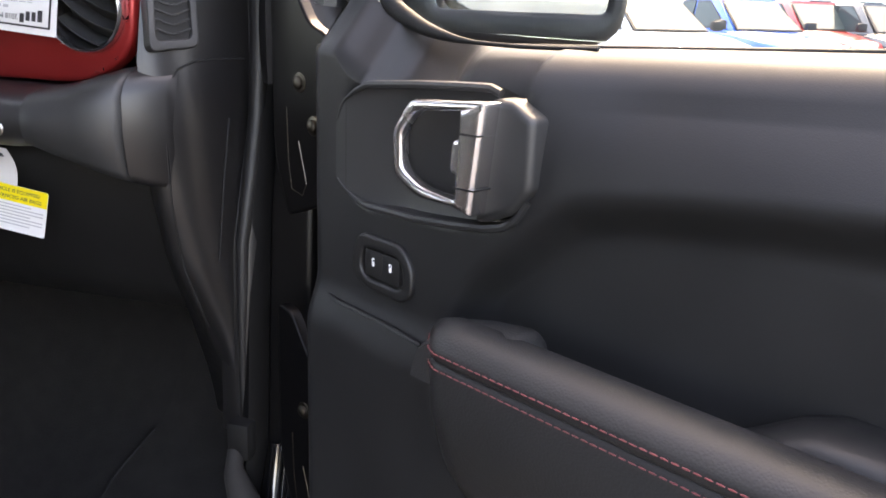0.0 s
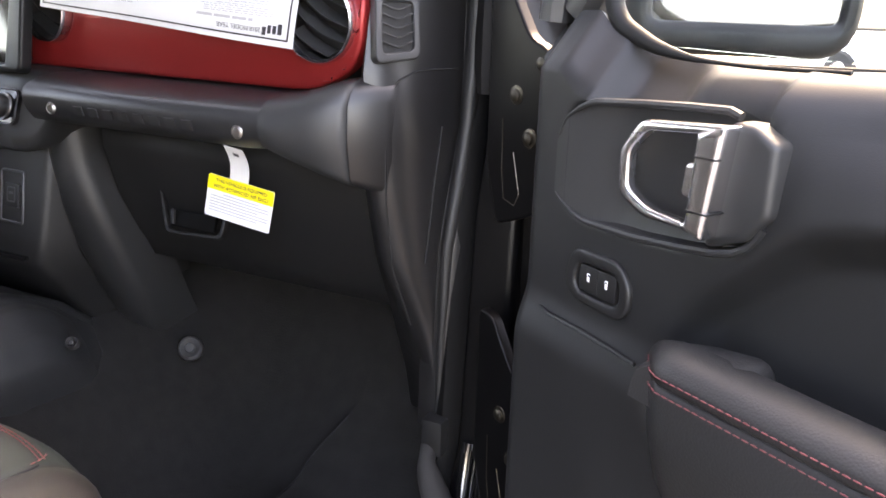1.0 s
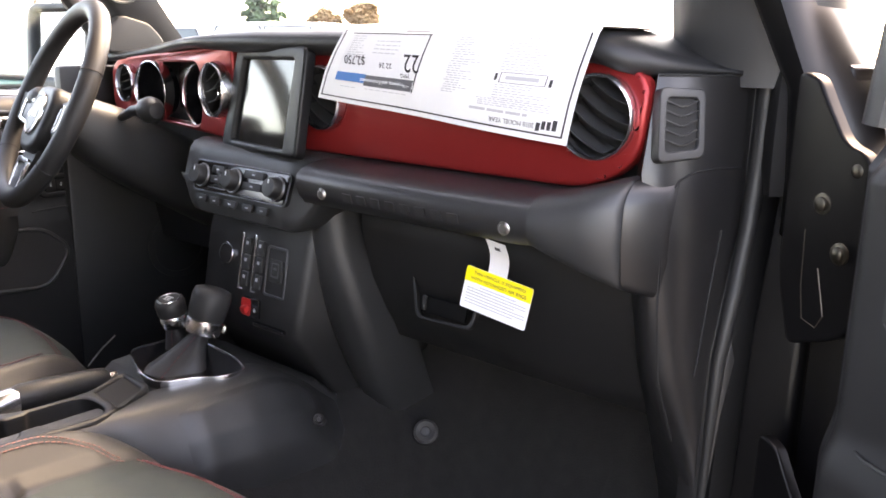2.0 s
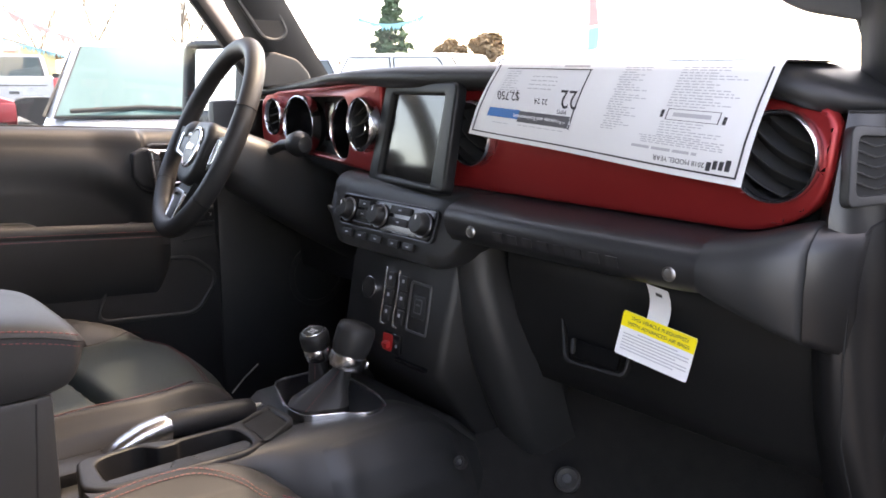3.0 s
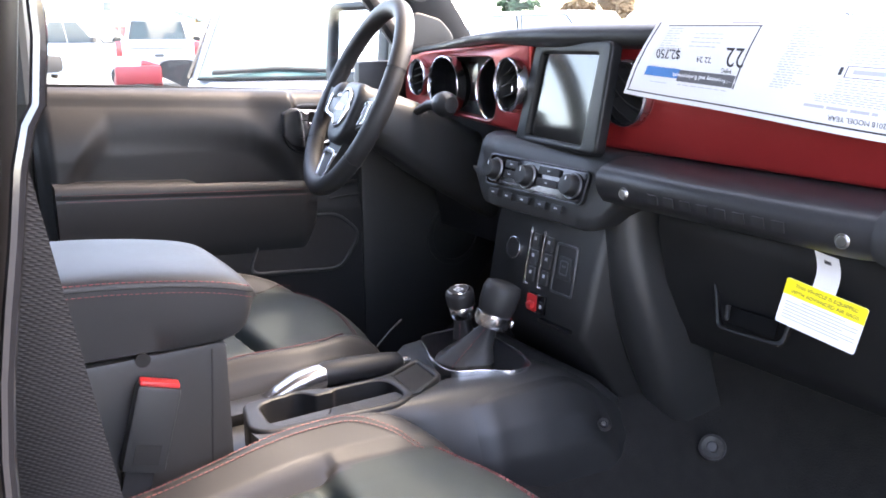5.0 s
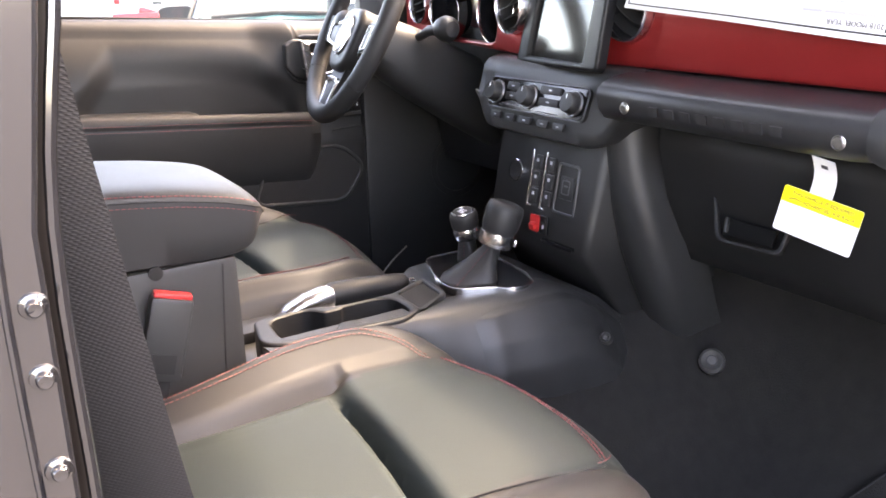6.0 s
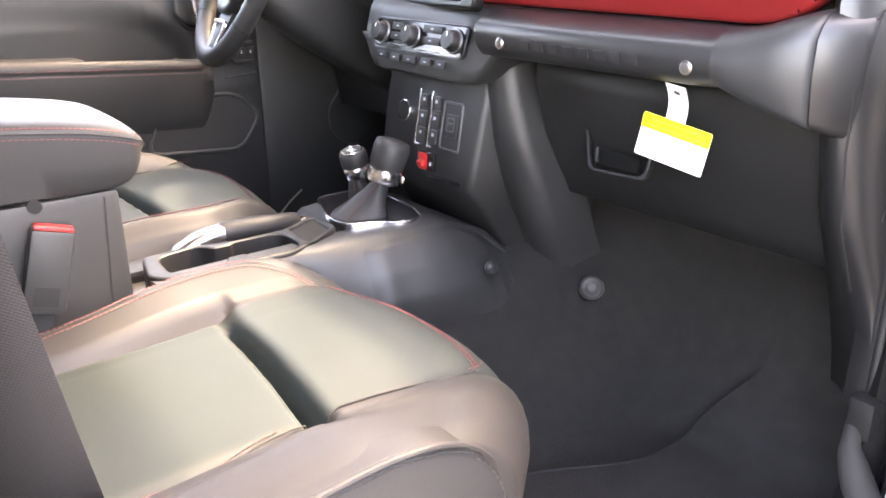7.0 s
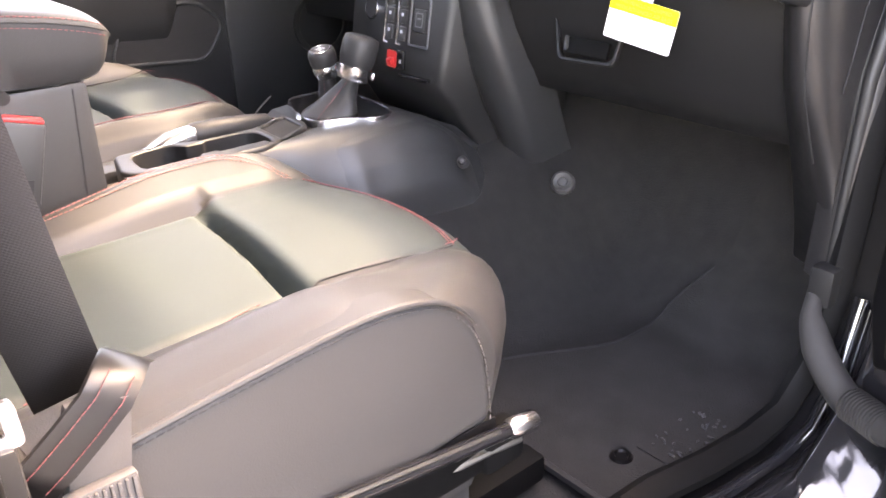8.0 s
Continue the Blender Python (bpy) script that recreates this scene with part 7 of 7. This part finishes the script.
    part("grille", rbox((0.06, f[1] * 0.9, 0.14), (stations[0][0] - 0.02, 0, (stations[0][2] + stations[0][3]) / 2 + 0.03), 0.03), TYRE, th, "dark grille", m=m)
    part("bumper", rbox((0.16, W * 1.7, 0.16), (stations[-1][0] - 0.02, 0, 0.52), 0.05), SATIN if style == "pickup" else paint, th, m=m)
    if style == "pickup":
        part("tailgate_line", rbox((0.03, W * 1.45, 0.02), (-2.81, 0, 1.12), 0.006), TYRE, th, m=m)
        part("tailgate_handle", rbox((0.03, 0.22, 0.07), (-2.81, 0, 0.95), 0.01), DARK_PAINT, th, m=m)
        part("brake_light", rbox((0.06, 0.34, 0.05), (-0.62, 0, 1.95), 0.015), TAIL_RED, th, "red roof brake light", m=m)
    if style == "van":
        part("wiper", tube([m @ Vector((1.96, -0.78, 1.075)), m @ Vector((1.85, -0.2, 1.10)), m @ Vector((1.93, 0.4, 1.075))], 0.022, 6), TYRE, th, "black wiper arms")
    return th


parked_car("silver minivan with a pale teal windscreen parked on the lot", -68.5, 9.9, 3, SILVER_PAINT, "van", TEAL_GLASS, category="minivan")
parked_car("silver pickup truck with red tail lights seen from behind", -76.4, 25.5, 0, SILVER_PAINT, "pickup", away=True, category="pickup truck")
parked_car("white pickup truck parked on the lot", -81.0, 27.0, 62, WHITE_PAINT, "pickup", category="pickup truck")
parked_car("white sport utility car parked beside the driver door", -91.5, 9.0, 28, WHITE_PAINT, "suv")
parked_car("dark grey sport utility car beyond the windscreen", -55.8, 19.0, 40, SILVER_PAINT, "suv")
parked_car("white sport utility car beyond the windscreen", -49.0, 15.0, 60, WHITE_PAINT, "suv", SKY_PALE_GLASS, side=SKY_PALE_GLASS)
parked_car("white sport utility car beyond the windscreen", -39.0, 15.5, 60, WHITE_PAINT, "suv", SKY_PALE_GLASS, side=SKY_PALE_GLASS)
parked_car("white sport utility car beyond the windscreen", -29.0, 16.0, 60, WHITE_PAINT, "suv", SKY_PALE_GLASS, side=SKY_PALE_GLASS)
parked_car("white sedan parked in a row behind the open door", -2.0, 14.5, 38, WHITE_PAINT, "sedan")
parked_car("blue sedan parked in a row behind the open door", 4.2, 17.5, 38, BLUE_PAINT, "sedan")
parked_car("red sedan parked in a row behind the open door", 8.0, 20.5, 38, RED_PAINT, "sedan")
parked_car("charcoal sedan parked in a row behind the open door", 12.0, 20.5, 38, DARK_PAINT, "sedan")
parked_car("white sedan parked in a row behind the open door", 17.5, 22.0, 38, WHITE_PAINT, "sedan")


def build_trailer():
    p = spot(-77.4, 15.0)
    th = thing("utility_trailer", p, "small maroon utility trailer with a black cover", "trailer")
    m = pose(p.x, p.y, 0, 0, 0, facing(-77.4, 90))
    part("bed", rbox((0.72, 0.9, 0.30), (-0.10, 0, 0.80), 0.05), MAROON_PAINT, th, "maroon steel bed", m=m)
    part("nose", rbox((0.34, 0.8, 0.16), (0.10, 0, 0.93), 0.05, (0, 18, 0)), MAROON_PAINT, th, "sloping maroon nose", m=m)
    for x in (-0.42, 0.20):
        part("fender", rbox((0.16, 0.3, 0.42), (x, 0.45, 0.55), 0.04), MAROON_PAINT, th, m=m)
    part("wheel", lathe([(0.1, -0.09), (0.27, -0.09), (0.29, 0), (0.27, 0.09), (0.1, 0.09)], 20, m @ Matrix.Translation((-0.12, 0.5, 0.29)) @ pose(0, 0, 0, 90)), TYRE, th, "black tyre")
    rings = [[m @ Vector((x, y, z)) for x, y in ((a, -.4), (b, -.4), (b, .4), (a, .4))] for z, a, b in ((0.35, 0.66, 0.95), (0.62, 0.55, 0.92), (0.78, 0.22, 0.82), (0.92, 0.20, 0.78), (1.00, 0.28, 0.76), (1.03, 0.40, 0.72))]
    part("cover", loft(rings), TYRE, th, "black tarpaulin cover", angle=60)


def build_house():
    p = spot(-79.15, 52.0)
    th = thing("house", p, "yellow sided house with a brown gable roof", "house")
    m = pose(p.x, p.y, 0, 0, 0, facing(-79.0) - 90 + 180)
    # local x across the gable, y towards the viewer is -y
    wall = [(-4.7, 0), (4.7, 0), (4.7, 2.40), (0, 3.90), (-4.7, 2.40)]
    part("wall", loft([[Vector((x, y, z)) for x, z in wall] for y in (0, 8)]), YELLOW_SIDING, th, "pale yellow siding", m=m)
    for s in (-1, 1):
        part("roof", loft([[Vector((s * 5.2, y, 2.26)), Vector((0, y, 3.92)), Vector((0, y, 4.04)), Vector((s * 5.2, y, 2.38))] for y in (-0.4, 8.4)]), ROOFING, th, "brown shingle roof slope", m=m)
    w = part("window", rbox((0.55, 0.08, 0.6), (0, -0.02, 3.1), 0.02), WHITE_WALL, th, "small gable window", m=m)
    part("pane", rbox((0.42, 0.08, 0.46), (0, -0.04, 3.1), 0.01), CAR_GLASS, w, m=m)
    part("door", rbox((2.4, 0.08, 2.0), (1.3, -0.02, 1.0), 0.02), MAROON_PAINT, th, "brown garage door", m=m)
    w = part("window", rbox((1.1, 0.08, 1.0), (-2.0, -0.02, 1.5), 0.02), WHITE_WALL, th, m=m)
    part("pane", rbox((0.95, 0.08, 0.85), (-2.0, -0.04, 1.5), 0.01), CAR_GLASS, w, m=m)
    p = spot(14.0, 70.0)
    th = thing("low_building", p, "long white low building behind the car row", "building")
    m = pose(p.x, p.y, 0, 0, 0, -14)
    part("wall", rbox((30, 8, 2.6), (0, 0, 1.3), 0.05), WHITE_WALL, th, "white wall", m=m)
    part("roof", rbox((31, 9, 0.3), (0, 0, 2.75), 0.05), ROOFING, th, "flat brown roof", m=m)
    for k in range(9):
        part("window", rbox((1.4, 0.1, 1.1), (-13 + 3.2 * k, -4.02, 1.4), 0.02), CAR_GLASS, th, m=m)


def bare_tree(az, d, h, seed):
    p = spot(az, d)
    th = thing("bare_tree", p, "leafless tree with fine grey branches", "tree", "bare trees")
    rng = random.Random(seed)
    trunk = tube([p, p + Vector((0.05, 0, h * 0.2)), p + Vector((0, 0.05, h * 0.36))], [0.16, 0.13, 0.10], 8)
    part("trunk", trunk, BARK, th, "grey trunk")
    bm = bmesh.new()
    def grow(at, way, length, r, depth):
        mid = at + way * length * 0.5 + Vector((rng.uniform(-.1, .1), rng.uniform(-.1, .1), 0)) * length * 0.5
        end = at + way * length
        tube([at, mid, end], [r, r * 0.8, r * 0.6], 5, bm=bm)
        if depth:
            for _ in range(3):
                side = Vector((rng.uniform(-1, 1), rng.uniform(-1, 1), rng.uniform(-0.1, 0.8))).normalized()
                grow(end if rng.random() < 0.6 else mid, (way * 1.1 + side * 0.75).normalized(), length * rng.uniform(0.6, 0.82), r * 0.6, depth - 1)
    for k in range(4):
        grow(p + Vector((0, 0.05, h * (0.24 + 0.04 * k))), Vector((math.cos(k * 1.7 + seed) * 0.6, math.sin(k * 1.7 + seed) * 0.6, 1)).normalized(), h * 0.22, 0.07, 4)
    tagged(part("branch_work", bm, BARK, th, "fine bare branches"), kind="stuff")


def leafy(name, az, d, h, r, mat, label, cone, seed, low):
    p = spot(az, d)
    th = thing(name, p, label, "tree", name + "s")
    rng = random.Random(seed)
    part("trunk", tube([p, p + Vector((0, 0, h * 0.5)), p + Vector((0, 0, h * 0.96))], [0.16, 0.10, 0.02], 8), BARK, th, "brown trunk")
    bm = bmesh.new()
    vs, fs = [], []
    lobes = [(Vector((rng.uniform(-.6, .6) * r, rng.uniform(-.6, .6) * r, rng.uniform(-.35, .35) * (h - low) + (h + low) / 2)), rng.uniform(.3, .55) * r) for _ in range(9)]
    for _ in range(3200):
        if cone:
            t = rng.random() ** 1.5
            z = low + (h - low) * t
            k = int(t * 11)
            rad = r * (1 - t) * (0.55 + 0.45 * rng.random() ** 0.5) * (0.8 + 0.35 * ((t * 11) % 1 < 0.5))
            a = rng.uniform(0, 2 * math.pi)
            c = Vector((rad * math.cos(a), rad * math.sin(a), z - rad * 0.25))
            s = 0.10 + 0.10 * rng.random()
        else:
            o, q = rng.choice(lobes)
            c = o + Vector((rng.gauss(0, 1), rng.gauss(0, 1), rng.gauss(0, 0.8))).normalized() * q * rng.uniform(0.6, 1.05)
            s = 0.12 + 0.10 * rng.random()
        e1 = Vector((rng.uniform(-1, 1), rng.uniform(-1, 1), rng.uniform(-.6, .6))).normalized() * s
        e2 = e1.cross(Vector((rng.uniform(-1, 1), rng.uniform(-1, 1), rng.uniform(-1, 1)))).normalized() * s * 0.5
        n = len(vs)
        vs += [p + c - e1, p + c + e2, p + c + e1, p + c - e2]
        fs.append((n, n + 1, n + 2, n + 3))
    me = bpy.data.meshes.new("crown")
    me.from_pydata(vs, [], fs)
    me.materials.append(mat)
    ob = new("crown", me)
    ob.parent = th
    ob.matrix_basis = world_of(th).inverted()
    tagged(ob, kind="stuff")


def pennants(label, a, b, sag, mat, n):
    th = thing("pennant_string", a, label, "pennants", "pennant strings")
    pts = [a.lerp(b, k / 24) - Vector((0, 0, sag * 4 * (k / 24) * (1 - k / 24))) for k in range(25)]
    for e in (a, b):
        part("pole", tube([Vector((e.x, e.y, 0)), e], 0.03, 6), STEEL, th, "thin grey pole")
    part("cord", tube(pts, 0.012, 4), PENNANT_BLUE, th, "thin cord")
    vs, fs = [], []
    for k in range(n):
        t = (k + 0.5) / n
        c = a.lerp(b, t) - Vector((0, 0, sag * 4 * t * (1 - t)))
        w = (b - a).normalized() * 0.10
        i = len(vs)
        vs += [c - w, c + w, c + Vector((0.05 * math.sin(k), 0.05 * math.cos(k * 2), -0.26))]
        fs.append((i, i + 1, i + 2))
    me = bpy.data.meshes.new("flags")
    me.from_pydata(vs, [], fs)
    me.materials.append(mat)
    ob = new("flags", me)
    ob.parent = th
    ob.matrix_basis = world_of(th).inverted()
    tagged(ob, "small triangular flags", kind="stuff")


def up(p, z):
    return Vector((p.x, p.y, z))


def build_flag():
    p = spot(-40.0, 26.0)
    th = thing("feather_flag", p, "tall red and blue advertising flag on a pole", "flag")
    part("pole", tube([p, up(p, 4.2)], 0.03, 6), STEEL, th, "grey pole")
    for z0, z1, mat in ((2.9, 3.9, PENNANT_RED), (2.2, 2.85, PENNANT_BLUE)):
        part("banner", loft([[up(p, z) + Vector((0.04, 0, 0)), up(p, z) + Vector((0.34 + 0.06 * math.sin(z * 3), 0.05, 0.05)), up(p, z) + Vector((0.34 + 0.06 * math.sin(z * 3), 0.06, 0.05)), up(p, z) + Vector((0.04, 0.01, 0))] for z in np.linspace(z0, z1, 6)]), mat, th)


build_trailer()
build_house()
bare_tree(-66.6, 42.0, 8.0, 1)
bare_tree(-71.5, 50.0, 9.0, 2)
bare_tree(-62.0, 48.0, 8.5, 3)
bare_tree(-75.0, 58.0, 8.0, 5)
leafy("evergreen_tree", -53.0, 34.0, 5.2, 1.35, NEEDLES, "dark green spruce beyond the lot", True, 4, 0.6)
leafy("brown_tree", -46.6, 52.0, 4.2, 1.15, BROWN_LEAVES, "round tree with dry brown leaves", False, 6, 2.2)
leafy("brown_tree", -49.0, 52.0, 3.7, 1.1, BROWN_LEAVES, "round tree with dry brown leaves", False, 7, 2.0)
pennants("blue pennant string along the lot", up(spot(-83.0, 40), 2.7), up(spot(-78.6, 46), 3.6), 0.1, PENNANT_BLUE, 26)
pennants("blue pennant string along the lot", up(spot(-78.6, 46), 3.55), up(spot(-70.5, 36), 1.95), 0.25, PENNANT_BLUE, 44)
pennants("blue pennant string by the spruce", up(spot(-55.2, 33), 3.6), up(spot(-50.8, 33), 3.75), 0.3, PENNANT_BLUE, 18)
pennants("red pennant string over the lot", up(spot(-77.0, 30), 3.5), up(spot(-70.8, 30), 2.25), 0.15, PENNANT_RED, 30)
build_flag()
